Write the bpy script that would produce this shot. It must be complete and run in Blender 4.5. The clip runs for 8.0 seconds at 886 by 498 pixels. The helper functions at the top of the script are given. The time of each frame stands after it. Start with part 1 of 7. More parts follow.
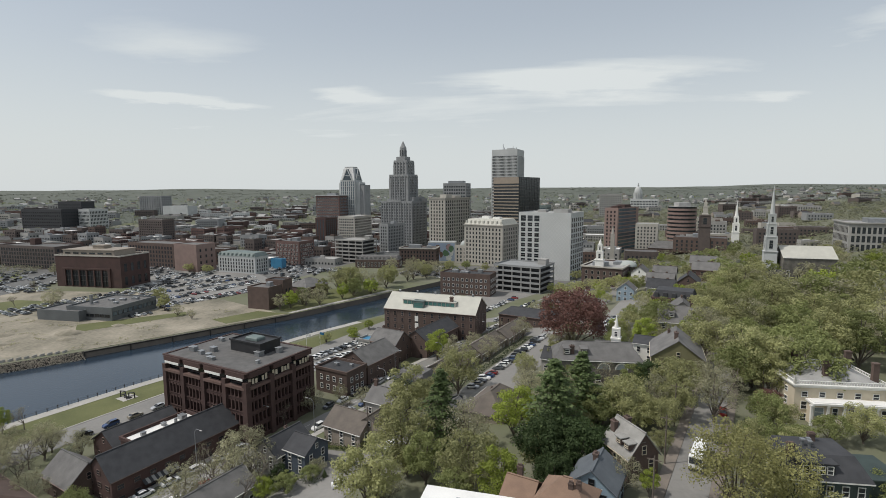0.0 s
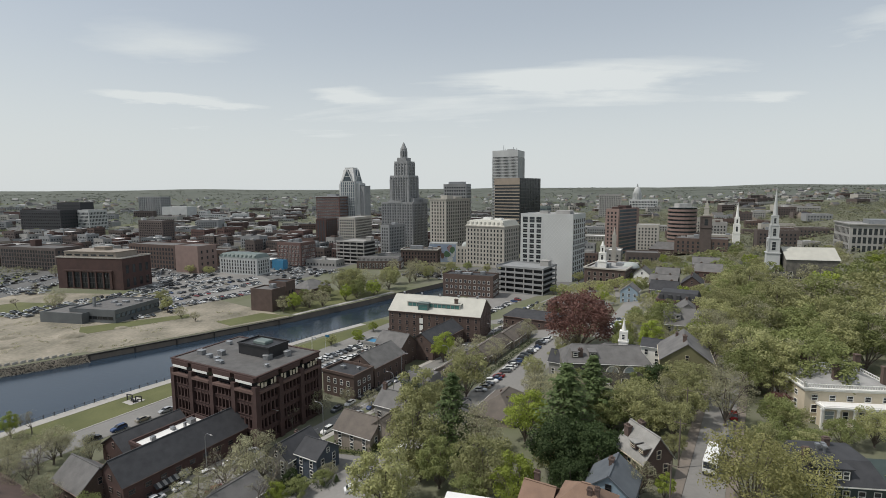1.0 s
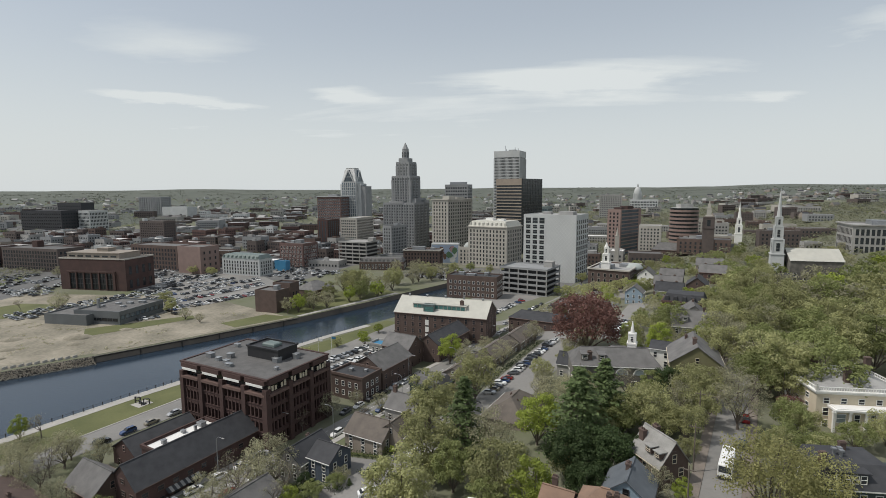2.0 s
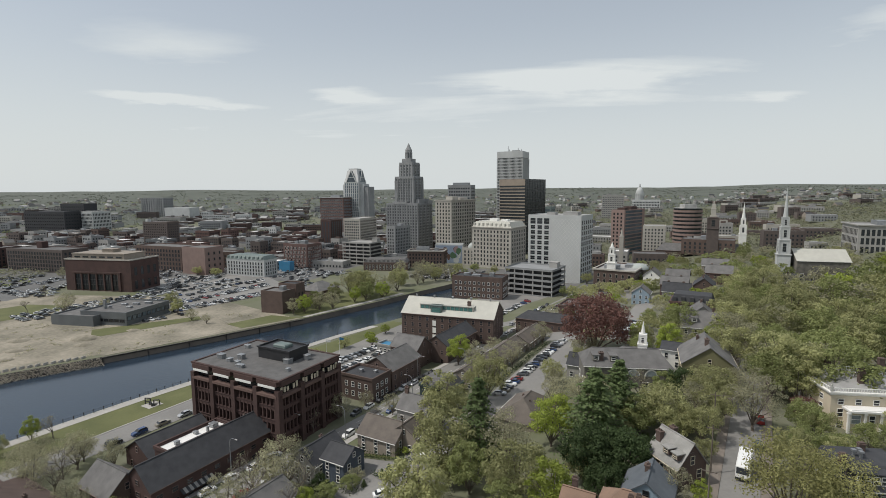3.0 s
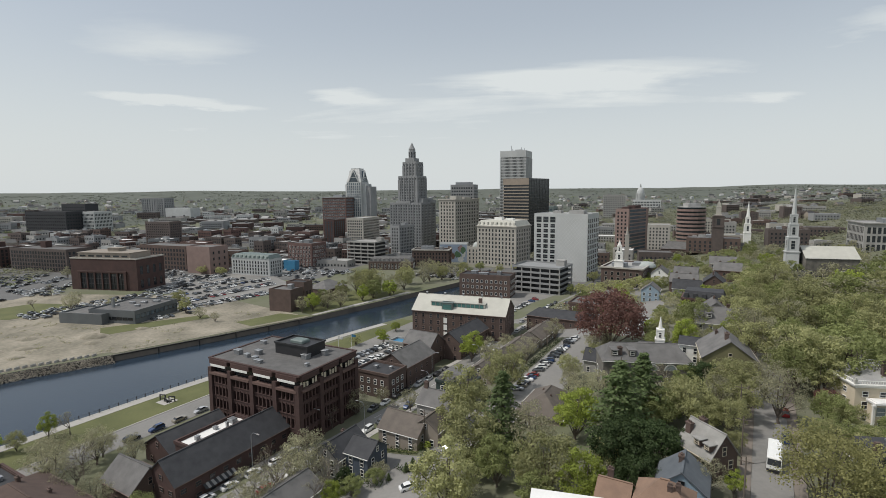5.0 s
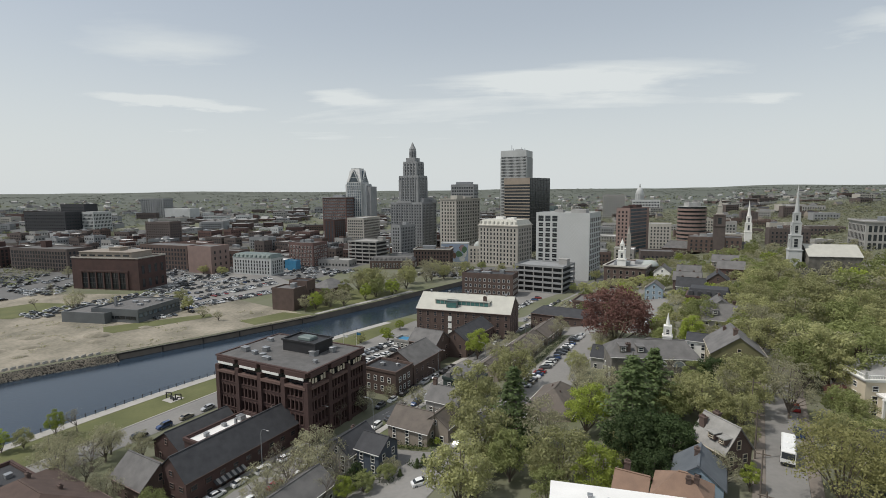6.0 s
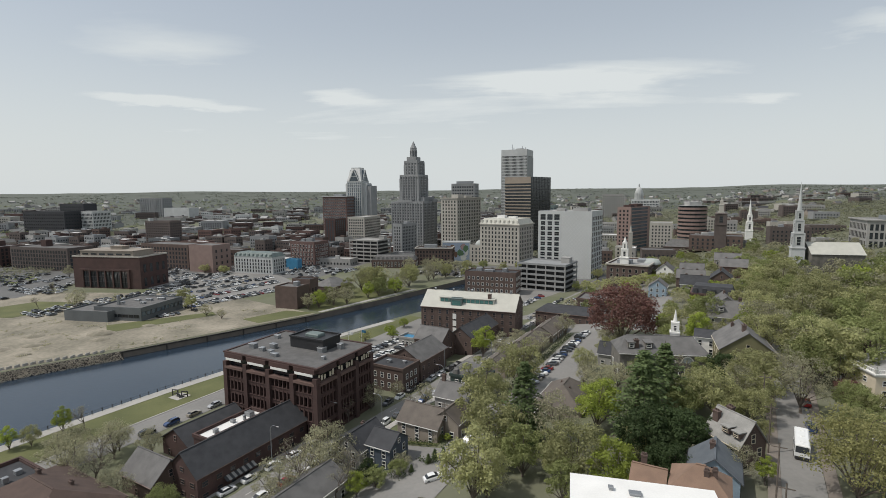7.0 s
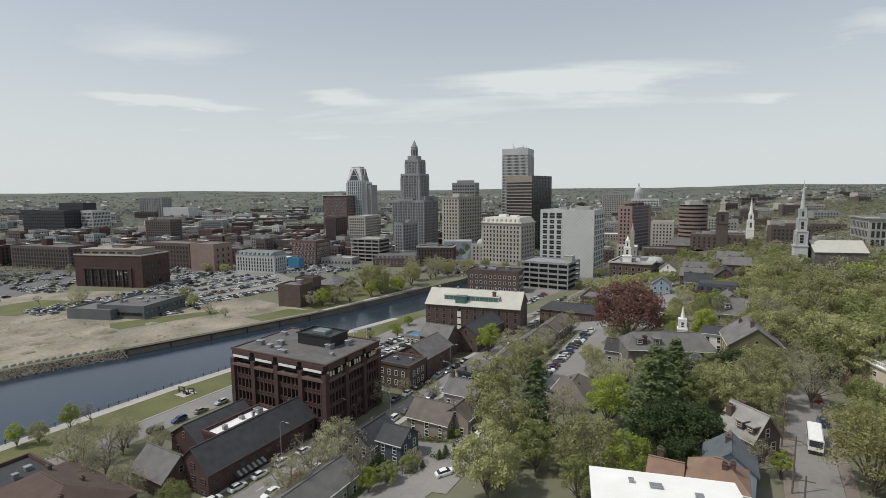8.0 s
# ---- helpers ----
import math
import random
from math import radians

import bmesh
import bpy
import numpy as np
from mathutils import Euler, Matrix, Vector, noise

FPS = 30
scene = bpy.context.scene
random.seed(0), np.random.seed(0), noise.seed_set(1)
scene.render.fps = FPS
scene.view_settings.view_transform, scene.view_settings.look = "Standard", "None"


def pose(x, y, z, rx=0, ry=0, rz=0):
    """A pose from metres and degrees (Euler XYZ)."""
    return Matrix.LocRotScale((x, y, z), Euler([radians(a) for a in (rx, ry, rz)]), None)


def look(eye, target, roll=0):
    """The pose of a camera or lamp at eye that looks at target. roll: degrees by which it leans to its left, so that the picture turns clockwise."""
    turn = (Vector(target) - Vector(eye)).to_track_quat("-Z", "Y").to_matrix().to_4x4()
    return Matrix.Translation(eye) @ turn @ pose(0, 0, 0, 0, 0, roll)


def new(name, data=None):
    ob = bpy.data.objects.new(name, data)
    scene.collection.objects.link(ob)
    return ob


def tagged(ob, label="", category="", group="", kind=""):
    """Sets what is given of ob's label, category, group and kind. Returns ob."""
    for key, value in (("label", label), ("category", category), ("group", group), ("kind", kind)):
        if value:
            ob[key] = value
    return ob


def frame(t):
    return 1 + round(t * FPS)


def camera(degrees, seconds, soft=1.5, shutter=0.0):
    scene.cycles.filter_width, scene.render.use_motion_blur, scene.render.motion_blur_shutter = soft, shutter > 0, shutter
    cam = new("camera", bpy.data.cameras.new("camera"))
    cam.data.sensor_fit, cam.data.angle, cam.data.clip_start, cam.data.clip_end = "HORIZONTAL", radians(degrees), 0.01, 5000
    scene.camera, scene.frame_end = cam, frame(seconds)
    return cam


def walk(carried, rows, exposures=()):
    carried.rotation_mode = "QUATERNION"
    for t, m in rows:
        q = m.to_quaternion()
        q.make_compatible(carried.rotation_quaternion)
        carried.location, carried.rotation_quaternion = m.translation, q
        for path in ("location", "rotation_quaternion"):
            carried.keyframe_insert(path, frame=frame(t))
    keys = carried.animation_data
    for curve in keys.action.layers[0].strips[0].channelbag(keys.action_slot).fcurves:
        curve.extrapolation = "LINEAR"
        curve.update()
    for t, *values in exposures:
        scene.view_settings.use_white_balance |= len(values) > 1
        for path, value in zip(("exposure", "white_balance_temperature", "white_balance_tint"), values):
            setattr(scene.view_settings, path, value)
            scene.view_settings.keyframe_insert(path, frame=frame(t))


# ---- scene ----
cam = camera(83.0, 8.0, soft=0.7)
METRES, EYE, TILT, LEAN, TURN = 25.0, 73.0, -6.6, 0.3, 0.0
ROWS = [
    (0.0, 0.0, 0.0, 0.0, 0.0, 0.0, -0.0),
    (0.5, -0.0609, -0.0014, 0.0177, -0.1, 0.02, 0.03),
    (1.0, -0.1222, -0.0032, 0.0383, -0.2, 0.02, 0.05),
    (1.5, -0.1828, -0.0041, 0.0592, -0.29, -0.01, 0.07),
    (3.0, -0.368, -0.0025, 0.0805, -0.2, 0.04, 0.12),
    (3.5, -0.4282, -0.0007, 0.0729, -0.07, 0.05, 0.12),
    (4.0, -0.4866, 0.0035, 0.0564, -0.16, 0.05, 0.15),
    (4.5, -0.545, 0.008, 0.0331, -0.26, 0.09, 0.17),
    (6.0, -0.719, 0.0196, -0.0426, -0.53, 0.23, 0.26),
    (6.5, -0.7769, 0.023, -0.0645, -0.62, 0.24, 0.27),
    (7.0, -0.8356, 0.0277, -0.0862, -0.71, 0.23, 0.29),
    (7.5, -0.8941, 0.0322, -0.1061, -0.8, 0.21, 0.31),
    (8.0, -0.9494, 0.0371, -0.1268, -0.87, 0.21, 0.3),
]
walk(cam, [(t, pose(0, 0, EYE, TILT, LEAN, TURN) @ pose(METRES * x, METRES * y, METRES * z, 90 + pitch, roll, yaw)) for t, x, y, z, yaw, pitch, roll in ROWS])

# ---- world, sun ----
SUN_DIR = Vector((-0.90, -0.16, 1.38)).normalized()
world = bpy.data.worlds.new("sky")
scene.world = world
world.use_nodes = True
wn, wl = world.node_tree.nodes, world.node_tree.links
wn.clear()
w_out = wn.new("ShaderNodeOutputWorld")
w_bg = wn.new("ShaderNodeBackground")
w_sky = wn.new("ShaderNodeTexSky")
w_sky.sky_type = "NISHITA"
w_sky.sun_disc = False
w_sky.sun_elevation = math.asin(SUN_DIR.z)
w_sky.sun_rotation = math.atan2(SUN_DIR.x, SUN_DIR.y)
w_sky.air_density, w_sky.dust_density, w_sky.ozone_density = 1.0, 2.5, 1.0
w_tc = wn.new("ShaderNodeTexCoord")
w_sep = wn.new("ShaderNodeSeparateXYZ")
wl.new(w_tc.outputs["Generated"], w_sep.inputs[0])


def w_math(op, a, b=None, c=None):
    n = wn.new("ShaderNodeMath")
    n.operation = op
    for k, v in enumerate((a, b, c)):
        if v is None:
            continue
        if isinstance(v, (int, float)):
            n.inputs[k].default_value = v
        else:
            wl.new(v, n.inputs[k])
    return n.outputs[0]


# thin high cloud: the view direction laid on a flat cloud deck
w_up = w_math("ADD", w_math("MAXIMUM", w_sep.outputs[2], 0.0), 0.10)
w_u = w_math("DIVIDE", w_sep.outputs[0], w_up)
w_v = w_math("DIVIDE", w_sep.outputs[1], w_up)
w_comb = wn.new("ShaderNodeCombineXYZ")
wl.new(w_math("MULTIPLY", w_u, 0.30), w_comb.inputs[0])
wl.new(w_v, w_comb.inputs[1])


def w_noise(scale, detail, rough, lo, hi, vec):
    n = wn.new("ShaderNodeTexNoise")
    n.inputs["Scale"].default_value, n.inputs["Detail"].default_value, n.inputs["Roughness"].default_value = scale, detail, rough
    n.inputs["Distortion"].default_value = 0.4
    wl.new(vec, n.inputs["Vector"])
    r = wn.new("ShaderNodeMapRange")
    r.interpolation_type = "SMOOTHSTEP"
    r.inputs[1].default_value, r.inputs[2].default_value = lo, hi
    wl.new(n.outputs[0], r.inputs[0])
    return r.outputs[0]


w_thin = w_math("MULTIPLY", w_noise(0.8, 8, 0.56, 0.36, 0.66, w_comb.outputs[0]), 0.62)
# drawn-out streaks of high cloud: bearing and height of the middle, half length, half depth (radians), density
w_az = w_math("ARCTAN2", w_sep.outputs[0], w_sep.outputs[1])
w_el = w_math("ARCSINE", w_sep.outputs[2])
w_warp = wn.new("ShaderNodeTexNoise")
w_warp.inputs["Scale"].default_value, w_warp.inputs["Detail"].default_value, w_warp.inputs["Roughness"].default_value = 14.0, 6, 0.6
w_flat = wn.new("ShaderNodeCombineXYZ")
wl.new(w_math("MULTIPLY", w_az, 0.35), w_flat.inputs[0])
wl.new(w_math("MULTIPLY", w_el, 1.6), w_flat.inputs[1])
wl.new(w_flat.outputs[0], w_warp.inputs["Vector"])
w_jit = w_math("SUBTRACT", w_warp.outputs[0], 0.5)
w_elw = w_math("MULTIPLY_ADD", w_jit, 0.05, w_el)
w_streaks = None
for az, el, hw, hh, dens in ((-0.48, 0.158, 0.14, 0.010, 1.0), (-0.44, 0.112, 0.09, 0.007, 0.5), (-0.46, 0.235, 0.13, 0.032, 0.42), (-0.19, 0.182, 0.07, 0.012, 0.7), (-0.45, 0.345, 0.05, 0.012, 0.8),
                             (0.24, 0.212, 0.18, 0.022, 0.75), (0.42, 0.205, 0.42, 0.045, 0.5), (0.58, 0.150, 0.07, 0.009, 0.5), (0.70, 0.240, 0.10, 0.022, 0.55), (-0.05, 0.135, 0.55, 0.05, 0.45)):
    du = w_math("DIVIDE", w_math("SUBTRACT", w_az, az), hw)
    dv = w_math("DIVIDE", w_math("SUBTRACT", w_elw, el), hh)
    fall = w_math("MULTIPLY", w_math("POWER", 2.718, w_math("MULTIPLY", w_math("ADD", w_math("MULTIPLY", du, du), w_math("MULTIPLY", dv, dv)), -1.0)), dens)
    fall = w_math("MULTIPLY", fall, w_math("MULTIPLY_ADD", w_warp.outputs[0], 1.4, 0.25))
    w_streaks = fall if w_streaks is None else w_math("ADD", w_streaks, fall)
w_cloud = w_math("MINIMUM", w_math("ADD", w_thin, w_streaks), 1.0)
w_low = wn.new("ShaderNodeMapRange")
w_low.interpolation_type = "SMOOTHSTEP"
w_low.inputs[1].default_value, w_low.inputs[2].default_value, w_low.inputs[3].default_value, w_low.inputs[4].default_value = 0.0, 0.36, 0.90, 0.46
wl.new(w_sep.outputs[2], w_low.inputs[0])
w_fac = w_math("MAXIMUM", w_cloud, w_low.outputs[0])
w_mix = wn.new("ShaderNodeMix")
w_mix.data_type = "RGBA"
wl.new(w_fac, w_mix.inputs["Factor"])
wl.new(w_sky.outputs[0], w_mix.inputs["A"])
w_mix.inputs["B"].default_value = (7.0, 7.4, 7.45, 1)
wl.new(w_mix.outputs["Result"], w_bg.inputs[0])
w_bg.inputs[1].default_value = 0.10
wl.new(w_bg.outputs[0], w_out.inputs[0])

sun = new("sun", bpy.data.lights.new("sun", "SUN"))
sun.data.energy, sun.data.angle, sun.data.color = 2.6, radians(0.9), (1.0, 0.965, 0.91)
sun.matrix_world = look(SUN_DIR * 300, (0, 0, 0))
scene.view_settings.exposure = 0.0


# ---- materials ----
def mat(name, c1, c2=None, scale=1.0, rough=0.8, bump=0.0, metal=0.0, vary=0.0, fine=None, island=0.0, coat=0.0):
    """Two-scale noise between two colours, with relief; vary: brightness changes from object to object, island: from piece to piece."""
    m = bpy.data.materials.new(name)
    m.use_nodes = True
    n, l = m.node_tree.nodes, m.node_tree.links
    b = n["Principled BSDF"]
    b.inputs["Roughness"].default_value, b.inputs["Metallic"].default_value = rough, metal
    b.inputs["Coat Weight"].default_value = coat
    c2 = c2 or tuple(v * 0.75 for v in c1)
    tc = n.new("ShaderNodeTexCoord")
    big, small = n.new("ShaderNodeTexNoise"), n.new("ShaderNodeTexNoise")
    big.inputs["Scale"].default_value, big.inputs["Detail"].default_value = scale, 5
    small.inputs["Scale"].default_value, small.inputs["Detail"].default_value = fine or scale * 14, 4
    for t in (big, small):
        l.new(tc.outputs["Object"], t.inputs["Vector"])
    add = n.new("ShaderNodeMath")
    add.operation = "MULTIPLY_ADD"
    l.new(small.outputs[0], add.inputs[0])
    add.inputs[1].default_value = 0.45
    l.new(big.outputs[0], add.inputs[2])
    rng = n.new("ShaderNodeMapRange")
    rng.inputs[1].default_value, rng.inputs[2].default_value = 0.5, 0.95
    l.new(add.outputs[0], rng.inputs[0])
    mix = n.new("ShaderNodeMix")
    mix.data_type = "RGBA"
    mix.inputs["A"].default_value, mix.inputs["B"].default_value = (*c1, 1), (*c2, 1)
    l.new(rng.outputs[0], mix.inputs["Factor"])
    out = mix.outputs["Result"]
    for amount, node, socket in ((vary, "ShaderNodeObjectInfo", "Random"), (island, "ShaderNodeNewGeometry", "Random Per Island")):
        if amount:
            o = n.new(node)
            r = n.new("ShaderNodeMapRange")
            r.inputs[3].default_value, r.inputs[4].default_value = 1 - amount, 1 + amount
            l.new(o.outputs[socket], r.inputs[0])
            h = n.new("ShaderNodeHueSaturation")
            l.new(r.outputs[0], h.inputs["Value"])
            l.new(out, h.inputs["Color"])
            out = h.outputs[0]
    l.new(out, b.inputs["Base Color"])
    if bump:
        bp = n.new("ShaderNodeBump")
        bp.inputs["Strength"].default_value, bp.inputs["Distance"].default_value = bump, 0.05
        l.new(add.outputs[0], bp.inputs["Height"])
        l.new(bp.outputs[0], b.inputs["Normal"])
    return m


def leaf_mat(name, c, vary=0.22, island=0.14):
    m = mat(name, c, tuple(v * 0.72 for v in c), 0.6, 0.65, 0, 0, vary, 3.0, island)
    n, l = m.node_tree.nodes, m.node_tree.links
    tr, mx = n.new("ShaderNodeBsdfTranslucent"), n.new("ShaderNodeMixShader")
    b = n["Principled BSDF"]
    b.inputs["Specular IOR Level"].default_value = 0.2
    l.new(b.inputs["Base Color"].links[0].from_socket, tr.inputs[0])
    mx.inputs[0].default_value = 0.42
    l.new(b.outputs[0], mx.inputs[1])
    l.new(tr.outputs[0], mx.inputs[2])
    l.new(mx.outputs[0], n["Material Output"].inputs[0])
    return m


M = {
    "brick_dark": mat("brick_dark", (0.085, 0.048, 0.042), (0.056, 0.034, 0.030), 0.25, 0.9, 0.3, vary=0.06),
    "brick_red": mat("brick_red", (0.138, 0.084, 0.073), (0.098, 0.060, 0.053), 0.3, 0.9, 0.3, vary=0.08),
    "brick_brown": mat("brick_brown", (0.122, 0.085, 0.071), (0.088, 0.062, 0.053), 0.3, 0.9, 0.3, vary=0.08),
    "brick_grey": mat("brick_grey", (0.125, 0.10, 0.09), (0.09, 0.073, 0.067), 0.3, 0.9, 0.3, vary=0.1),
    "roof_pale": mat("roof_pale", (0.33, 0.32, 0.30), (0.22, 0.215, 0.20), 0.6, 0.9, 0.4, fine=8),
    "brick_pink": mat("brick_pink", (0.27, 0.195, 0.17), (0.22, 0.155, 0.135), 0.2, 0.9, 0.2, vary=0.05),
    "stone_grey": mat("stone_grey", (0.285, 0.29, 0.29), (0.22, 0.225, 0.225), 0.12, 0.85, 0.2),
    "stone_tan": mat("stone_tan", (0.43, 0.405, 0.36), (0.35, 0.33, 0.29), 0.15, 0.85, 0.2, vary=0.05),
    "stone_white": mat("stone_white", (0.50, 0.51, 0.50), (0.41, 0.42, 0.41), 0.1, 0.8, 0.1),
    "concrete": mat("concrete", (0.36, 0.35, 0.33), (0.27, 0.265, 0.25), 0.2, 0.9, 0.2, vary=0.08),
    "white_paint": mat("white_paint", (0.80, 0.79, 0.75), (0.70, 0.69, 0.65), 0.4, 0.6, 0.05),
    "cream_paint": mat("cream_paint", (0.62, 0.55, 0.42), (0.55, 0.48, 0.37), 0.4, 0.7, 0.05),
    "grey_clap": mat("grey_clap", (0.33, 0.32, 0.30), (0.26, 0.255, 0.24), 0.4, 0.8, 0.1, vary=0.1),
    "blue_clap": mat("blue_clap", (0.085, 0.105, 0.135), (0.06, 0.075, 0.10), 0.4, 0.7, 0.1),
    "lblue_clap": mat("lblue_clap", (0.28, 0.36, 0.42), (0.22, 0.29, 0.35), 0.4, 0.7, 0.1),
    "green_clap": mat("green_clap", (0.045, 0.065, 0.06), (0.03, 0.045, 0.042), 0.4, 0.7, 0.1),
    "olive_paint": mat("olive_paint", (0.175, 0.165, 0.085), (0.14, 0.13, 0.065), 0.4, 0.8, 0.1),
    "taupe_clap": mat("taupe_clap", (0.30, 0.26, 0.215), (0.24, 0.205, 0.17), 0.4, 0.8, 0.1),
    "roof_dark": mat("roof_dark", (0.055, 0.056, 0.06), (0.035, 0.036, 0.04), 0.5, 0.85, 0.4, vary=0.12, fine=9),
    "roof_grey": mat("roof_grey", (0.158, 0.153, 0.148), (0.102, 0.099, 0.096), 0.4, 0.9, 0.4, vary=0.15, fine=8),
    "roof_taupe": mat("roof_taupe", (0.150, 0.128, 0.108), (0.105, 0.090, 0.078), 0.5, 0.9, 0.4, fine=9),
    "roof_light": mat("roof_light", (0.40, 0.395, 0.38), (0.28, 0.275, 0.265), 0.25, 0.85, 0.2, vary=0.12, fine=5),
    "roof_white": mat("roof_white", (0.82, 0.81, 0.78), (0.72, 0.71, 0.68), 0.25, 0.6, 0.1, fine=4),
    "roof_brown": mat("roof_brown", (0.26, 0.17, 0.12), (0.19, 0.125, 0.09), 0.5, 0.9, 0.4, fine=9),
    "roof_redbrown": mat("roof_redbrown", (0.098, 0.066, 0.054), (0.070, 0.047, 0.039), 0.5, 0.9, 0.4, fine=9),
    "roof_blue": mat("roof_blue", (0.125, 0.14, 0.155), (0.085, 0.096, 0.108), 0.4, 0.85, 0.4, fine=9),
    "metal_clad": mat("metal_clad", (0.13, 0.14, 0.145), (0.10, 0.108, 0.112), 0.2, 0.6, 0.1),
    "roof_green": mat("roof_green", (0.16, 0.20, 0.19), (0.115, 0.148, 0.14), 0.4, 0.6, 0.1),
    "roof_cream": mat("roof_cream", (0.50, 0.49, 0.43), (0.43, 0.42, 0.37), 0.3, 0.7, 0.1),
    "glass_dark": mat("glass_dark", (0.022, 0.026, 0.03), (0.04, 0.045, 0.05), 0.3, 0.12, 0, 0, 0.5),
    "glass_blue": mat("glass_blue", (0.10, 0.13, 0.15), (0.06, 0.08, 0.095), 0.2, 0.12, 0, 0, 0.3),
    "glass_pale": mat("glass_pale", (0.30, 0.34, 0.35), (0.20, 0.23, 0.24), 0.2, 0.15, 0, 0, 0.3),
    "trim_dark": mat("trim_dark", (0.03, 0.03, 0.032), (0.02, 0.02, 0.022), 0.6, 0.5),
    "metal_grey": mat("metal_grey", (0.35, 0.36, 0.37), (0.26, 0.27, 0.28), 0.8, 0.45, 0.05, 0.6, 0.1),
    "asphalt": mat("asphalt", (0.15, 0.148, 0.143), (0.105, 0.104, 0.10), 0.06, 0.92, 0.3, fine=1.5),
    "asphalt_old": mat("asphalt_old", (0.25, 0.24, 0.225), (0.18, 0.175, 0.165), 0.05, 0.92, 0.3, fine=1.2),
    "pavement": mat("pavement", (0.42, 0.40, 0.37), (0.33, 0.315, 0.29), 0.1, 0.9, 0.2, fine=2),
    "brick_path": mat("brick_path", (0.23, 0.195, 0.165), (0.16, 0.14, 0.12), 0.3, 0.92, 0.3, fine=4),
    "grass": mat("grass", (0.135, 0.14, 0.055), (0.085, 0.095, 0.035), 0.08, 0.95, 0.6, fine=2),
    "dirt": mat("dirt", (0.35, 0.31, 0.245), (0.14, 0.13, 0.095), 0.045, 0.97, 0.6, fine=0.6),
    "stone_wall": mat("stone_wall", (0.20, 0.185, 0.16), (0.10, 0.095, 0.085), 0.5, 0.95, 0.8, fine=4),
    "riprap": mat("riprap", (0.27, 0.24, 0.19), (0.15, 0.135, 0.11), 0.3, 0.95, 0.4, island=0.3),
    "stone_pale": mat("stone_pale", (0.62, 0.62, 0.60), (0.55, 0.55, 0.53), 0.2, 0.8),
    "quay": mat("quay", (0.042, 0.038, 0.033), (0.024, 0.022, 0.02), 0.3, 0.8, 0.6, fine=3),
    "bark": mat("bark", (0.17, 0.14, 0.115), (0.10, 0.085, 0.07), 1.0, 0.95, 0.5),
    "paint_line": mat("paint_line", (0.75, 0.74, 0.70), (0.55, 0.54, 0.51), 0.5, 0.8),
    "copper_dome": mat("copper_dome", (0.40, 0.42, 0.40), (0.30, 0.33, 0.31), 0.2, 0.7),
    "teal_glass": mat("teal_glass", (0.10, 0.24, 0.22), (0.07, 0.16, 0.15), 0.3, 0.2),
    "blue_panel": mat("blue_panel", (0.05, 0.22, 0.38), (0.04, 0.16, 0.28), 0.3, 0.5),
    "tyre": mat("tyre", (0.02, 0.02, 0.02), (0.03, 0.03, 0.03), 3, 0.9),
}
L = {
    "olive": leaf_mat("leaf_olive", (0.392, 0.395, 0.190)),
    "lime": leaf_mat("leaf_lime", (0.360, 0.425, 0.088)),
    "green": leaf_mat("leaf_green", (0.285, 0.315, 0.128)),
    "dark": leaf_mat("leaf_dark", (0.068, 0.100, 0.040)),
    "pine": leaf_mat("leaf_pine", (0.150, 0.200, 0.085)),
    "red": leaf_mat("leaf_red", (0.205, 0.110, 0.092)),
    "bud": leaf_mat("leaf_bud", (0.425, 0.410, 0.265)),
    # distance haze is put into this leaf colour: greyed and paled
    "far": leaf_mat("leaf_far_hazed", (0.200, 0.215, 0.175), 0.05, 0.12),
    # a greyer olive, midway to the hazed far tone
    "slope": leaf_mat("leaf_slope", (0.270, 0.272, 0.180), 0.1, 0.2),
    "tan": leaf_mat("leaf_tan", (0.385, 0.375, 0.160)),
}


# ---- building blocks ----
def grid_uv(x, y):
    """World to street axes: s uphill from the river, p along it."""
    return 0.866 * x - 0.5 * y, 0.5 * x + 0.866 * y


def xy(s, p):
    return 0.866 * s + 0.5 * p, -0.5 * s + 0.866 * p


def ground_z(x, y):
    s, p = grid_uv(x, y)
    z = float(np.interp(s, [-262, -112, -98, -83, -10, 6, 14, 45, 100, 300], [3, 3.5, 5, 7.5, 20.5, 20.5, 18.5, 19, 32, 38]))
    r = math.hypot(x, y)
    if r > 700:
        k = min(1.0, (r - 700) / 2900.0)
        swell = noise.noise((x / 900.0, y / 900.0, 0.3)) * 0.6 + noise.noise((x / 350.0, y / 350.0, 2.3)) * 0.25
        east = min(1.0, max(0.0, (x / max(r, 1) + 0.5)))
        z = z * (1 - k) + k * (88 + 8 * east + 30 * swell * k)
    return z


def mesh_of(name, verts, faces, mats, idx=None, smooth=False):
    me = bpy.data.meshes.new(name)
    me.from_pydata(verts, [], faces)
    for m in (mats if isinstance(mats, (list, tuple)) else [mats]):
        me.materials.append(m)
    if idx is not None:
        me.polygons.foreach_set("material_index", idx)
    if smooth:
        me.polygons.foreach_set("use_smooth", [True] * len(me.polygons))
    me.update()
    return me


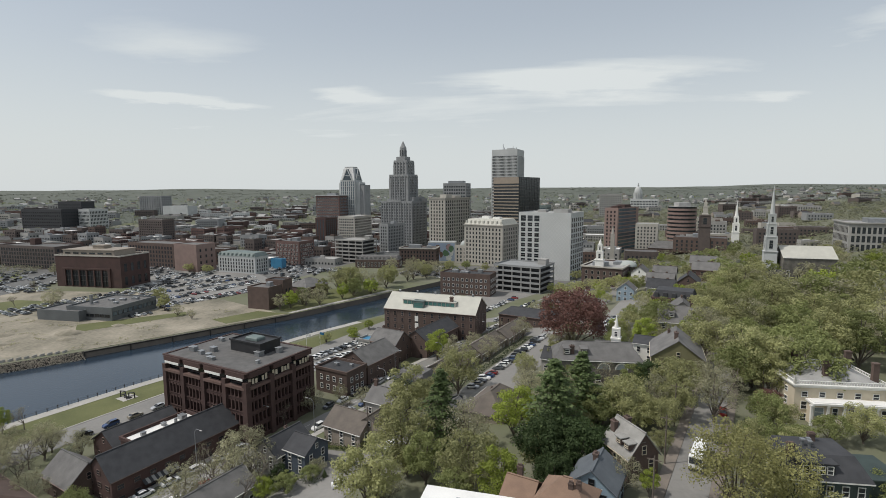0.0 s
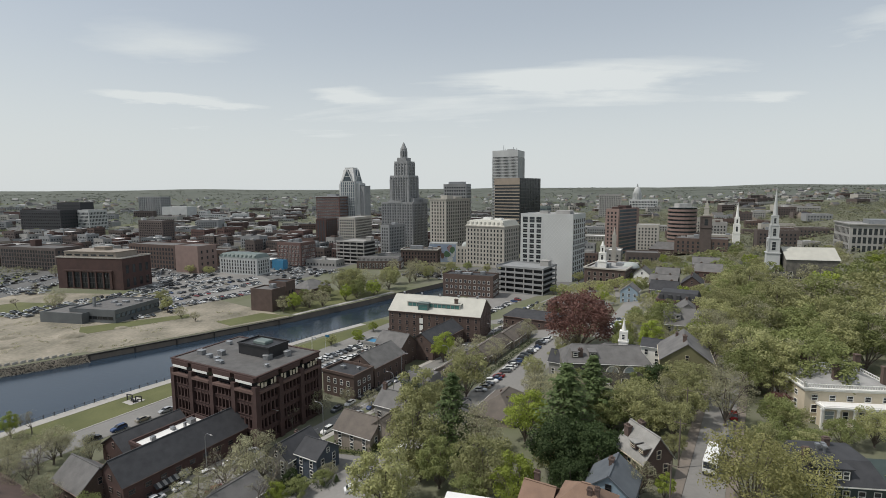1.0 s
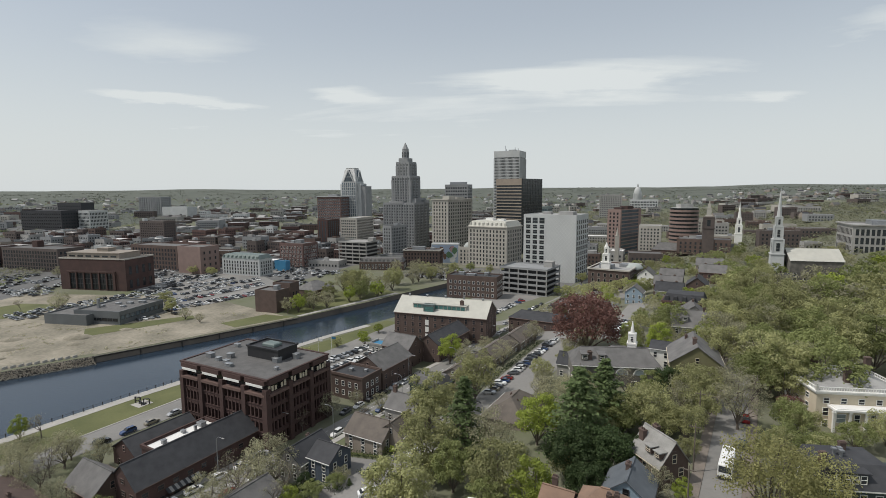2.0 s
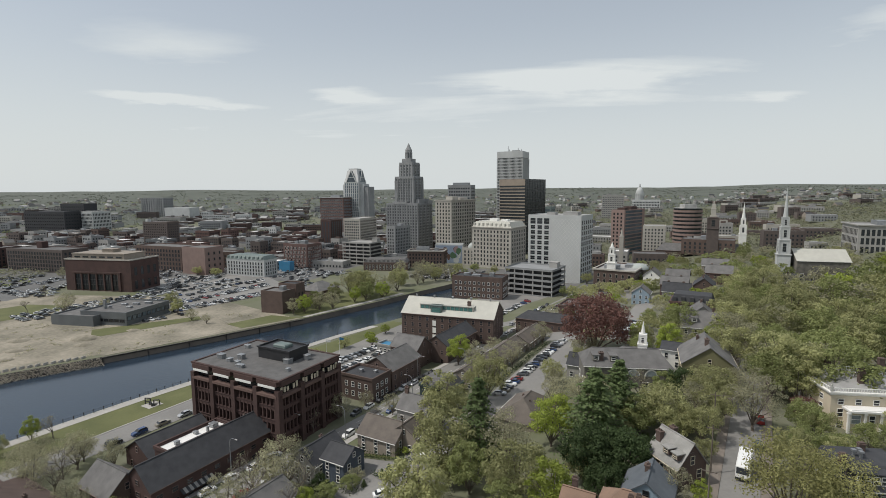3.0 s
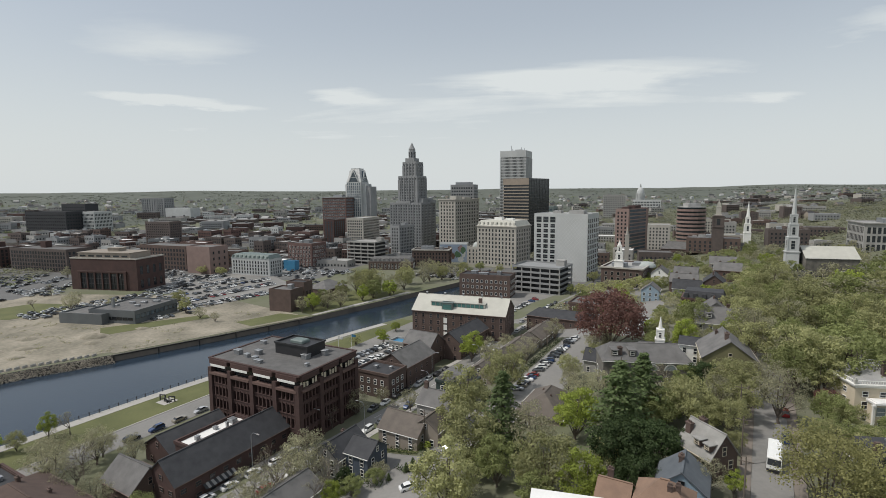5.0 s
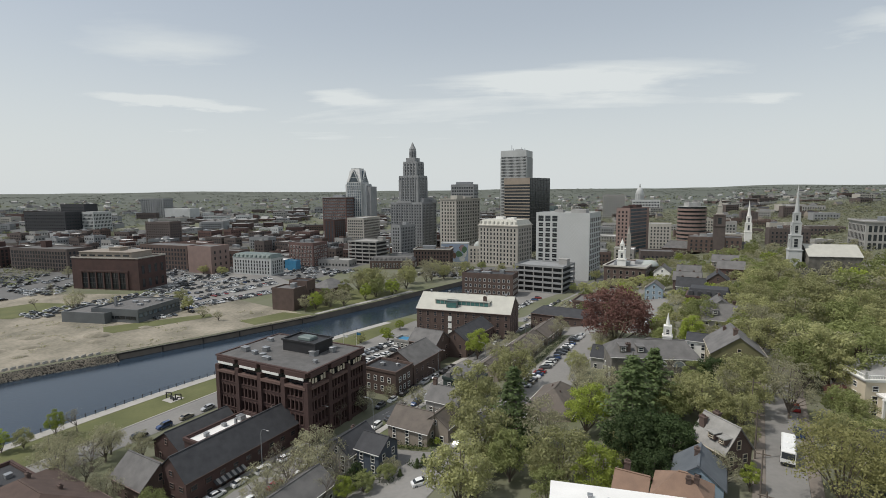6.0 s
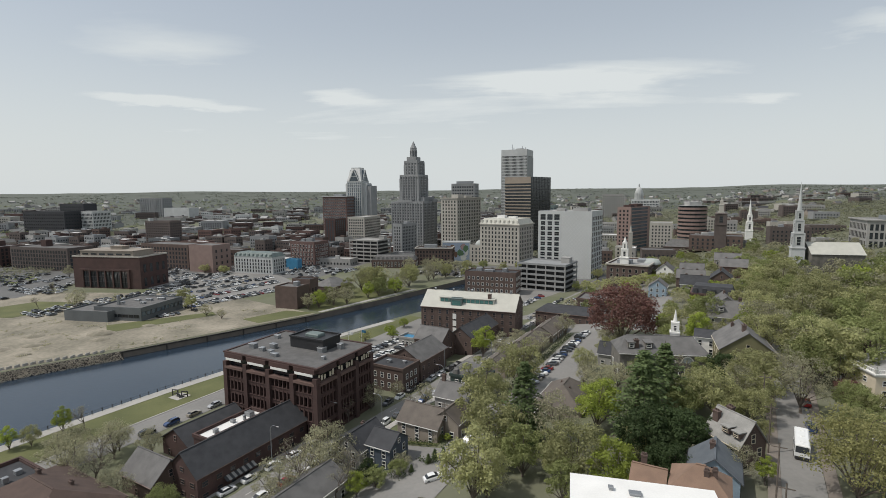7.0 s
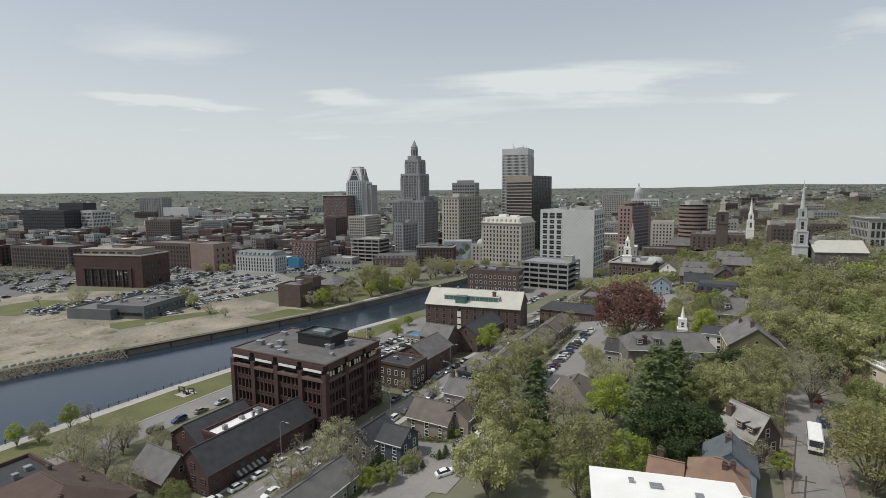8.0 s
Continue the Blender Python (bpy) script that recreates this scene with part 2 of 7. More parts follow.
def boxes(name, items, mats, bevel=0.0):
    """One mesh of boxes (x, y, z of the centre of the foot, w, d, h[, material])."""
    v, f, ix = [], [], []
    for it in items:
        x, y, z, w, d, h = it[:6]
        k = len(v)
        w, d = w / 2, d / 2
        b = min(bevel, w * 0.4, d * 0.4)
        v += [(x - w, y - d, z), (x + w, y - d, z), (x + w, y + d, z), (x - w, y + d, z)]
        if b:
            v += [(x - w, y - d, z + h - b), (x + w, y - d, z + h - b), (x + w, y + d, z + h - b), (x - w, y + d, z + h - b)]
        v += [(x - w + b, y - d + b, z + h), (x + w - b, y - d + b, z + h), (x + w - b, y + d - b, z + h), (x - w + b, y + d - b, z + h)]
        fs = [(3, 2, 1, 0)]
        for r in range(2 if b else 1):
            o = r * 4
            fs += [(o + i, o + (i + 1) % 4, o + 4 + (i + 1) % 4, o + 4 + i) for i in range(4)]
        o = 8 if b else 4
        fs.append((o, o + 1, o + 2, o + 3))
        f += [tuple(k + i for i in q) for q in fs]
        ix += [it[6] if len(it) > 6 else 0] * len(fs)
    return mesh_of(name, v, f, mats, ix)


def put(name, me, parent=None, m=None, label=""):
    ob = new(name, me)
    if parent is not None:
        ob.parent = parent
    if m is not None:
        ob.matrix_basis = m
    if label:
        ob["label"] = label
    return ob


def thing(name, label, category, m, group="", kind=""):
    return tagged(put(name, None, None, m), label, category, group, kind)


def ring(w, d, z, t, h):
    """Four wall pieces round a rectangle, butted end to end."""
    return [(0, -d / 2 + t / 2, z, w, t, h), (0, d / 2 - t / 2, z, w, t, h),
            (-w / 2 + t / 2, 0, z, t, d - 2 * t, h), (w / 2 - t / 2, 0, z, t, d - 2 * t, h)]


_win = {}


def window_mesh(w, h, frame_m, glass_m, bars=1, sill=True):
    """A window that stands in the wall's face, frame and set-back panes in one piece: local x along the wall, -y outward, z up from the sill."""
    key = (round(w, 2), round(h, 2), frame_m.name, glass_m.name, bars)
    if key not in _win:
        t = min(0.10, w * 0.08)
        xs = [-w / 2 - t, -w / 2, w / 2, w / 2 + t]
        zs = [-t, 0.0]
        for b in range(bars):
            zs += [h * (b + 1) / (bars + 1) - 0.04, h * (b + 1) / (bars + 1) + 0.04]
        zs += [h, h + t]
        v, f, ix, seen = [], [], [], {}

        def at(x, y, z):
            q = (round(x, 4), round(y, 4), round(z, 4))
            if q not in seen:
                seen[q] = len(v)
                v.append(q)
            return seen[q]

        yo, yi = -0.14, -0.03
        for i in range(3):
            for j in range(len(zs) - 1):
                x0, x1, z0, z1 = xs[i], xs[i + 1], zs[j], zs[j + 1]
                hole = i == 1 and j % 2 == 1
                y = yi if hole else yo
                f.append((at(x0, y, z0), at(x1, y, z0), at(x1, y, z1), at(x0, y, z1)))
                ix.append(1 if hole else 0)
                if hole:
                    for (ax, az), (bx, bz) in (((x0, z0), (x1, z0)), ((x1, z0), (x1, z1)), ((x1, z1), (x0, z1)), ((x0, z1), (x0, z0))):
                        f.append((at(ax, yo, az), at(bx, yo, bz), at(bx, yi, bz), at(ax, yi, az)))
                        ix.append(0)
        x0, x1, z0, z1 = xs[0], xs[-1], zs[0], zs[-1]
        for (ax, az), (bx, bz) in (((x0, z0), (x1, z0)), ((x1, z0), (x1, z1)), ((x1, z1), (x0, z1)), ((x0, z1), (x0, z0))):
            f.append((at(bx, yo, bz), at(ax, yo, az), at(ax, 0.05, az), at(bx, 0.05, bz)))
            ix.append(0)
        _win[key] = mesh_of("window", v, f, [frame_m, glass_m], ix)
    return _win[key]


def face_pose(face, w, d, u, z):
    """A place on a face of a block centred on its foot: F front (-y), R (+x), L (-x), B (+y)."""
    return {"F": pose(u, -d / 2, z), "B": pose(-u, d / 2, z, 0, 0, 180), "R": pose(w / 2, u, z, 0, 0, 90), "L": pose(-w / 2, -u, z, 0, 0, -90)}[face]


def windows(parent, w, d, faces, cols, rows, z0, dz, ww, wh, frame_m, glass_m, name="window", bars=1, margin=1.2, base=(0, 0), joined=False, bands=None):
    """A grid of windows on the named faces. joined: past what can be counted, one mesh for a face."""
    me = window_mesh(ww, wh, frame_m, glass_m, 0 if joined else bars)
    off = pose(base[0], base[1], 0)
    for face in faces:
        span = (w if face in "FB" else d) - 2 * margin
        n = cols if face in "FB" else max(1, round(cols * span / max(1.0, (w - 2 * margin))))
        spots = [off @ face_pose(face, w, d, -span / 2 + span * (c + 0.5) / n, z0 + dz * r) for r in range(rows) for c in range(n)]
        if not joined:
            for m in spots:
                put(name, me, parent, m)
        else:
            vs, fs, ix = [], [], []
            bv = [v.co.copy() for v in me.vertices]
            for m in spots:
                k = len(vs)
                vs += [tuple(m @ c) for c in bv]
                fs += [tuple(k + i for i in p.vertices) for p in me.polygons]
                ix += [p.material_index for p in me.polygons]
            tagged(put("window_grid", mesh_of("window_grid", vs, fs, [frame_m, glass_m], ix), parent), kind="stuff")


def block(name, label, category, x, y, w, d, h, rot, wall, roof, zg=None, group="", parapet=0.9, cornice=0.0, cornice_m=None):
    """A flat-roofed building: walls with a parapet and a sunk roof."""
    zg = ground_z(x, y) - 0.6 if zg is None else zg
    e = thing(name, label, category, pose(x, y, zg, 0, 0, rot), group)
    put("wall", boxes("wall", [(0, 0, 0, w, d, h)] + ring(w, d, h, 0.45, parapet), wall, 0.0), e)
    put("roof", boxes("roof", [(0, 0, h, w - 0.9, d - 0.9, 0.12)], roof), e)
    if cornice:
        put("cornice", boxes("cornice", ring(w + 2 * cornice, d + 2 * cornice, h + parapet - 0.6, cornice + 0.3, 0.9), cornice_m or wall), e)
    return e


def rooftop(e, items, material, name="rooftop_unit"):
    for x, y, z, w, d, h in items:
        put(name, boxes(name, [(0, 0, 0, w, d, h), (0, 0, h, w + 0.2, d + 0.2, 0.12)], material, 0.06), e, pose(x, y, z))


def sheet(name, label, category, outline, z_off, material, kind="structure", thick=0.0, cell=6.0):
    """A flat area laid on the ground; outline: a quadrilateral in street axes (s, p)."""
    (a, b, c, d) = [Vector(q) for q in outline]
    nu = max(1, int(max((b - a).length, (c - d).length) / cell))
    nv = max(1, int(max((d - a).length, (c - b).length) / cell))
    v, f = [], []
    for j in range(nv + 1):
        for i in range(nu + 1):
            q = a.lerp(b, i / nu).lerp(d.lerp(c, i / nu), j / nv)
            px, py = xy(q.x, q.y)
            v.append((px, py, ground_z(px, py) + z_off))
    for j in range(nv):
        for i in range(nu):
            k = j * (nu + 1) + i
            f.append((k, k + 1, k + nu + 2, k + nu + 1))
    if thick:
        n = len(v)
        v += [(p[0], p[1], p[2] - thick) for p in v]
        edge = [i for i in range(nu + 1)] + [j * (nu + 1) + nu for j in range(1, nu + 1 - nu + nv)] + [nv * (nu + 1) + i for i in range(nu - 1, -1, -1)] + [j * (nu + 1) for j in range(nv - 1, 0, -1)]
        for i in range(len(edge)):
            p, q = edge[i], edge[(i + 1) % len(edge)]
            f.append((p, p + n, q + n, q))
    return tagged(put(name, mesh_of(name, v, f, material)), label, category, kind=kind)


# ---- ground, river ----
def far_bank(p):
    return float(np.interp(p, [-60, 80, 106, 151, 201, 256, 285, 332], [-296, -258, -247, -232, -217, -206.5, -203, -194]))


def near_bank(p):
    return float(np.interp(p, [57, 89, 105, 180, 201, 229, 330], [-188, -187, -185.5, -178, -174, -168, -152]))


def build_ground():
    ps = [-1600, -800, -400, -200, -100] + list(range(-60, 560, 12)) + [600, 700, 850, 1000, 1200, 1400, 1700, 2000, 2300, 2600, 2900, 3200, 3500, 3800, 4100, 4400]
    left = [4300, 4000, 3700, 3400, 3100, 2800, 2500, 2200, 1900, 1600, 1300, 1000, 800, 600, 450, 330, 240, 170, 110, 60, 25, 8, 1.0, 0]
    right = [0, 0.8, 8, 20, 40] + list(range(55, 330, 12)) + [360, 430, 520, 650, 800, 1000, 1300, 1600, 1900, 2300, 2700, 3200, 3700, 4300]
    v, f, ix = [], [], []
    n = len(left) + 2 + len(right)
    for p in ps:
        fb, nb = far_bank(p), near_bank(p)
        wet = p < 540
        for o in left:
            x, y = xy(fb - o, p)
            v.append((x, y, ground_z(x, y)))
        for s in (fb + 0.4, nb - 0.4):
            x, y = xy(s, p)
            v.append((x, y, -3.0 if wet else ground_z(x, y)))
        for o in right:
            x, y = xy(nb + o, p)
            v.append((x, y, ground_z(x, y)))
    p_wet = [p < 540 for p in ps]
    for j in range(len(ps) - 1):
        for i in range(n - 1):
            k = j * n + i
            f.append((k, k + 1, k + n + 1, k + n))
            cx, cy = v[k][0], v[k][1]
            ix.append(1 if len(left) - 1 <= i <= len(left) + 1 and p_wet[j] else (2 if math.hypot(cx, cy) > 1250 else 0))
    g = mat("city_ground", (0.105, 0.118, 0.055), (0.17, 0.165, 0.125), 0.016, 0.95, 0.4, fine=0.11)
    # beyond 1250 m the hill colour is greyed to carry the haze
    tagged(put("ground", mesh_of("ground", v, f, [g, M["quay"], mat("hazed_hills", (0.110, 0.120, 0.096), (0.080, 0.090, 0.070), 0.007, 0.95, 0.3, fine=0.035)], ix, True)), "city ground of grass, paving and earth", "ground", kind="structure")
    wm = mat("water_surface", (0.022, 0.038, 0.058), (0.016, 0.028, 0.045), 0.02, 0.16, 0.0, fine=0.5)
    nn, ll = wm.node_tree.nodes, wm.node_tree.links
    t1 = nn.new("ShaderNodeTexNoise")
    t1.inputs["Scale"].default_value, t1.inputs["Detail"].default_value = 0.9, 6
    bp = nn.new("ShaderNodeBump")
    bp.inputs["Strength"].default_value, bp.inputs["Distance"].default_value = 0.14, 0.3
    gg = nn.new("ShaderNodeTexCoord")
    ll.new(gg.outputs["Object"], t1.inputs["Vector"])
    ll.new(t1.outputs[0], bp.inputs["Height"])
    ll.new(bp.outputs[0], nn["Principled BSDF"].inputs["Normal"])
    v, f = [], []
    for p in range(-1600, 560, 20):
        for s in (far_bank(p), near_bank(p)):
            x, y = xy(s, p)
            v.append((x, y, 0.0))
    for k in range(0, len(v) - 2, 2):
        f.append((k, k + 1, k + 3, k + 2))
    tagged(put("water", mesh_of("water", v, f, wm)), "dark blue rippled river water", "river", kind="structure")


build_ground()


# ---- surfaces on the ground ----
def strip(name, label, category, s0, s1, p0, p1, z_off, material, thick=0.0, cell=6.0):
    return sheet(name, label, category, [(s0, p0), (s1, p0), (s1, p1), (s0, p1)], z_off, material, thick=thick, cell=cell)


# far bank: bare building land, parking lots
sheet("dirt_lot", "bare sandy building land with scrub and tracks", "bare ground", [(-345, -60), (-299, -60), (-253, 106), (-345, 106)], 0.05, M["dirt"])
sheet("dirt_lot", "bare sandy building land with scrub and tracks", "bare ground", [(-345, 106), (-252, 106), (-222, 198), (-345, 215)], 0.05, M["dirt"])
sheet("grass_bank", "green riverside grass beside the pump house", "lawn", [(-246, 170), (-230, 168), (-219, 200), (-240, 196)], 0.12, M["grass"])
sheet("bank_path", "sandy path along the far bank", "pavement", [(-251, 108), (-247.8, 108), (-218.5, 198), (-221, 198)], 0.16, M["dirt"])
sheet("bank_path", "pale riverside path under trees", "pavement", [(-221, 202), (-218, 202), (-205, 284), (-209, 284)], 0.16, M["pavement"])
sheet("street_yard", "asphalt yards behind the brick warehouse", "road", [(-136, 196), (-84, 214), (-84, 236), (-148, 236)], 0.035, M["asphalt_old"])
sheet("street_yard", "worn asphalt lots behind the warehouse", "road", [(-152, 212), (-56, 205), (-56, 335), (-152, 335)], 0.02, M["asphalt_old"])
sheet("street_yard", "asphalt streets round the riverside offices", "road", [(-148, 236), (-60, 236), (-60, 330), (-148, 330)], 0.03, M["asphalt_old"])
sheet("street_yard", "asphalt streets at the river bend", "road", [(-190, 332), (-60, 332), (-60, 460), (-190, 460)], 0.03, M["asphalt"])
sheet("dirt_lot", "bare earth beside the low grey building", "bare ground", [(-520, -60), (-332, -60), (-347, 200), (-520, 120)], 0.04, M["dirt"])
sheet("parking_lot", "worn asphalt parking lot crowded with cars", "parking lot", [(-352, 150), (-300, 150), (-287, 260), (-352, 290)], 0.09, M["asphalt_old"])
sheet("parking_lot", "wide pale parking lot full of cars", "parking lot", [(-420, 200), (-353, 200), (-353, 330), (-420, 330)], 0.08, M["asphalt_old"])
sheet("grass_bank", "green verge beside the low grey building", "lawn", [(-300, 128), (-284, 120), (-268, 170), (-276, 174)], 0.12, M["grass"])
sheet("grass_bank", "green riverside grass under trees", "lawn", [(-262, 214), (-221.5, 202), (-209.5, 284), (-240, 300)], 0.12, M["grass"])
sheet("lawn", "patch of lawn beside the brown office block", "lawn", [(-410, 90), (-366, 112), (-366, 155), (-405, 140)], 0.14, M["grass"])
# near bank: river walk, park, road beside the water
def bank_strip(name, label, category, off, outer, p0, p1, z_off, material, thick=0.0):
    """A band along the near bank; outer: its landward edge in street axes, or None for a band of 4 m."""
    step = 8.0
    v, f = [], []
    n = int((p1 - p0) / step)
    for k in range(n + 1):
        p = p0 + (p1 - p0) * k / n
        a = near_bank(p) + off
        b = a + 4.0 if outer is None else outer(p)
        for q in (0, 1, 2):
            x, y = xy(a + (b - a) * q / 2, p)
            v.append((x, y, ground_z(x, y) + z_off))
    for k in range(n):
        for q in (0, 1):
            i = 3 * k + q
            f.append((i, i + 1, i + 4, i + 3))
    if thick:
        m = len(v)
        v += [(a, b, c - thick) for a, b, c in v]
        for k in range(n):
            f += [(3 * k + 3, 3 * k, 3 * k + m, 3 * k + 3 + m), (3 * k + 2, 3 * k + 5, 3 * k + 5 + m, 3 * k + 2 + m)]
    return tagged(put(name, mesh_of(name, v, f, material)), label, category, kind="structure")


bank_strip("river_walk", "pale paved walk along the river edge", "pavement", 0.45, None, 0, 205, 0.12, M["pavement"], 0.1)
bank_strip("park_lawn", "mown riverside lawn", "lawn", 4.5, lambda p: -169.0 + 0.04 * max(0.0, p - 40), 20, 130, 0.06, M["grass"])
strip("water_street", "grey asphalt road beside the riverside lawn", "road", -168, -157, -20, 132, 0.09, M["asphalt_old"])
strip("kerb", "pale concrete kerb of the riverside road", "kerb", -168.6, -168.05, -20, 132, 0.20, M["pavement"], 0.15)
strip("parking_lot", "riverside parking strip between road and river", "parking lot", -160, -138, 132, 215, 0.08, M["asphalt_old"])
sheet("park_lawn", "yellow-green riverside grass by the parking strip", "lawn", [(-175, 132), (-160.5, 132), (-152, 218), (-168, 218)], 0.07, M["grass"])
sheet("street_yard", "asphalt streets and forecourts by the bridge", "road", [grid_uv(-40, 425), grid_uv(30, 385), grid_uv(75, 455), grid_uv(-20, 470)], 0.05, M["asphalt"])
sheet("street_yard", "dark asphalt streets west of the power house", "road", [grid_uv(-560, 345), grid_uv(-305, 335), grid_uv(-310, 445), grid_uv(-640, 470)], 0.07, M["asphalt"], cell=12)
sheet("street_yard", "dark asphalt lots of the western blocks", "road", [grid_uv(-760, 470), grid_uv(-300, 445), grid_uv(-420, 640), grid_uv(-900, 640)], 0.06, M["asphalt"], cell=20)
# main street
def street_c(p):
    """The centre line of the main street, which bears slightly off the river's axis."""
    return -110.0 + 0.085 * (p - 50)


def street_sheet(name, label, category, off0, off1, p0, p1, z_off, material, thick=0.0):
    return sheet(name, label, category, [(street_c(p0) + off0, p0), (street_c(p0) + off1, p0), (street_c(p1) + off1, p1), (street_c(p1) + off0, p1)], z_off, material, thick=thick)


street_sheet("main_street", "grey asphalt city street lined with parked cars", "road", -6, 6, -60, 245, 0.08, M["asphalt_old"])
street_sheet("sidewalk", "concrete pavement along the main street", "pavement", -8.4, -6.05, -60, 245, 0.20, M["pavement"], 0.15)
street_sheet("sidewalk", "concrete pavement along the main street", "pavement", 6.05, 8.4, -60, 245, 0.20, M["pavement"], 0.15)
for k in range(27):
    street_sheet("lane_mark", "white dashed lane mark", "road marking", -0.08, 0.08, -40 + k * 10, -37 + k * 10, 0.10, M["paint_line"])
# side lane and hillside parking
strip("side_lane", "pale asphalt side lane", "road", -94, -60, 84, 91, 0.10, M["asphalt_old"])
strip("driveway", "asphalt yard among the hillside houses", "driveway", -76, -66, 70, 122, 0.12, M["asphalt_old"])
strip("parking_lot", "hillside parking lot with a row of cars", "parking lot", -73, -55, 122, 205, 0.10, M["asphalt_old"])
sheet("hill_street", "narrow asphalt street lined with trees", "road", [(-14, -40), (-7.6, -40), (10.9, 330), (4.5, 330)], 0.10, M["asphalt_old"])
sheet("sidewalk", "narrow brick and concrete pavement", "pavement", [(-16, -40), (-14.05, -40), (4.45, 330), (2.5, 330)], 0.22, M["brick_path"], thick=0.15)
sheet("sidewalk", "narrow brick and concrete pavement", "pavement", [(-7.55, -40), (-5.6, -40), (12.9, 330), (10.95, 330)], 0.22, M["brick_path"], thick=0.15)
sheet("downtown_paving", "dark asphalt streets and yards of the downtown", "road", [grid_uv(-640, 405), grid_uv(-120, 405), grid_uv(60, 900), grid_uv(-900, 900)], 0.03, M["asphalt"], cell=20)
strip("side_street", "asphalt street climbing between houses", "road", -50, -40, 205, 300, 0.10, M["asphalt_old"])

# ---- downtown towers ----
GD, GB, GP = M["glass_dark"], M["glass_blue"], M["glass_pale"]


def simple_block(label, x, y, w, d, h, rot, wall, roof, rows, cols, ww=1.5, wh=1.9, faces="FR", frame_m=None, glass=None, z0=2.0, units=(), cornice=0.0, joined=False, zg=None, name="office_building", cornice_m=None, bars=1):
    e = block(name, label, "building", x, y, w, d, h, rot, M[wall], M[roof], zg, cornice=cornice, cornice_m=cornice_m)
    if rows and cols:
        windows(e, w, d, faces, cols, rows, z0, (h - z0 - 0.6) / rows, ww, min(wh, (h - z0) / rows * 0.72), frame_m or M[wall], glass or GD, joined=joined or math.hypot(x, y) > 330, bars=bars)
    if units:
        rooftop(e, [(u[0], u[1], h + 0.12, u[2], u[3], u[4]) for u in units], M["metal_grey"] if len(units[0]) < 6 else M[units[0][5]])
    return e


def stepped_tower():
    """The tall grey stone tower with set-backs and a lantern top."""
    e = thing("stepped_skyscraper", "tall grey limestone stepped tower with a lantern crown", "skyscraper", pose(-48.5, 622, 2.5, 0, 0, -27))
    st = M["stone_grey"]
    tiers = [(0, 0, 0, 44, 36, 58), (0, 0, 58, 26.5, 23, 32), (0.5, 0.5, 90, 18.5, 17.5, 17), (0, 0, 107, 12.5, 12, 4.5)]
    for x, y, z, w, d, h in tiers:
        put("tier", boxes("tier", [(0, 0, 0, w, d, h)] + ring(w, d, h, 0.5, 0.8), st), e, pose(x, y, z))
    # shoulders that step up to the shaft
    for x, y, w, d, h in ((9, 4, 20, 26, 63), (19, 11, 9, 12, 61), (-9, 6, 22, 20, 60.5), (-3, -14, 20, 9, 60)):
        put("shoulder", boxes("shoulder", [(0, 0, 0, w, d, h - 57.5)] + ring(w, d, h - 57.5, 0.5, 0.7), st), e, pose(x, y, 57.5))
    # corner buttresses of the shaft and of the upper stage
    for x, y, z, w, d, h in tiers[1:3]:
        for sx in (-1, 1):
            for sy in (-1, 1):
                put("buttress", boxes("buttress", [(0, 0, 0, 3.0, 3.0, h - 4), (0, 0, h - 4, 2.0, 2.0, 1.5)], st), e, pose(x + sx * (w / 2 - 1.1), y + sy * (d / 2 - 1.1), z))
    # piers that run up the faces
    for (x, y, z, w, d, h), nf in zip(tiers[:3], (12, 7, 4)):
        for face, span in (("F", w), ("R", d)):
            n = nf if face == "F" else max(3, round(nf * d / w))
            me = boxes("pier", [(0, -0.3, 0, 0.8, 0.6, h - 0.8)], st)
            for i in range(n + 1):
                put("pier", me, e, pose(x, y, 0) @ face_pose(face, w, d, -span / 2 + 0.6 + (span - 1.2) * i / n, z))
    for (x, y, z, w, d, h), c, r in zip(tiers[:3], (12, 7, 4), (16, 9, 4)):
        windows(e, w, d, "FR", c, r, z + 1.8, (h - 2.4) / r, 1.35, 2.0, st, GD, base=(x, y), joined=(r == 16), margin=0.6)
    bm = bmesh.new()
    for r1, r2, z0, dz in ((4.6, 4.2, 111.5, 11.5), (4.4, 2.4, 123, 3.6), (2.4, 1.5, 126.6, 2.2), (1.5, 0.3, 128.8, 2.4)):
        bmesh.ops.create_cone(bm, cap_ends=True, segments=8, radius1=r1, radius2=r2, depth=dz, matrix=Matrix.Translation((0, 0, z0 + dz / 2)))
    me = bpy.data.meshes.new("lantern")
    bm.to_mesh(me)
    bm.free()
    me.materials.append(st)
    put("lantern", me, e)
    for a in range(8):
        put("lantern_window", window_mesh(1.3, 6.5, st, GD, 1), e, pose(0, 0, 113.5) @ pose(0, 0, 0, 0, 0, a * 45 + 22.5) @ pose(0, -4.2, 0))


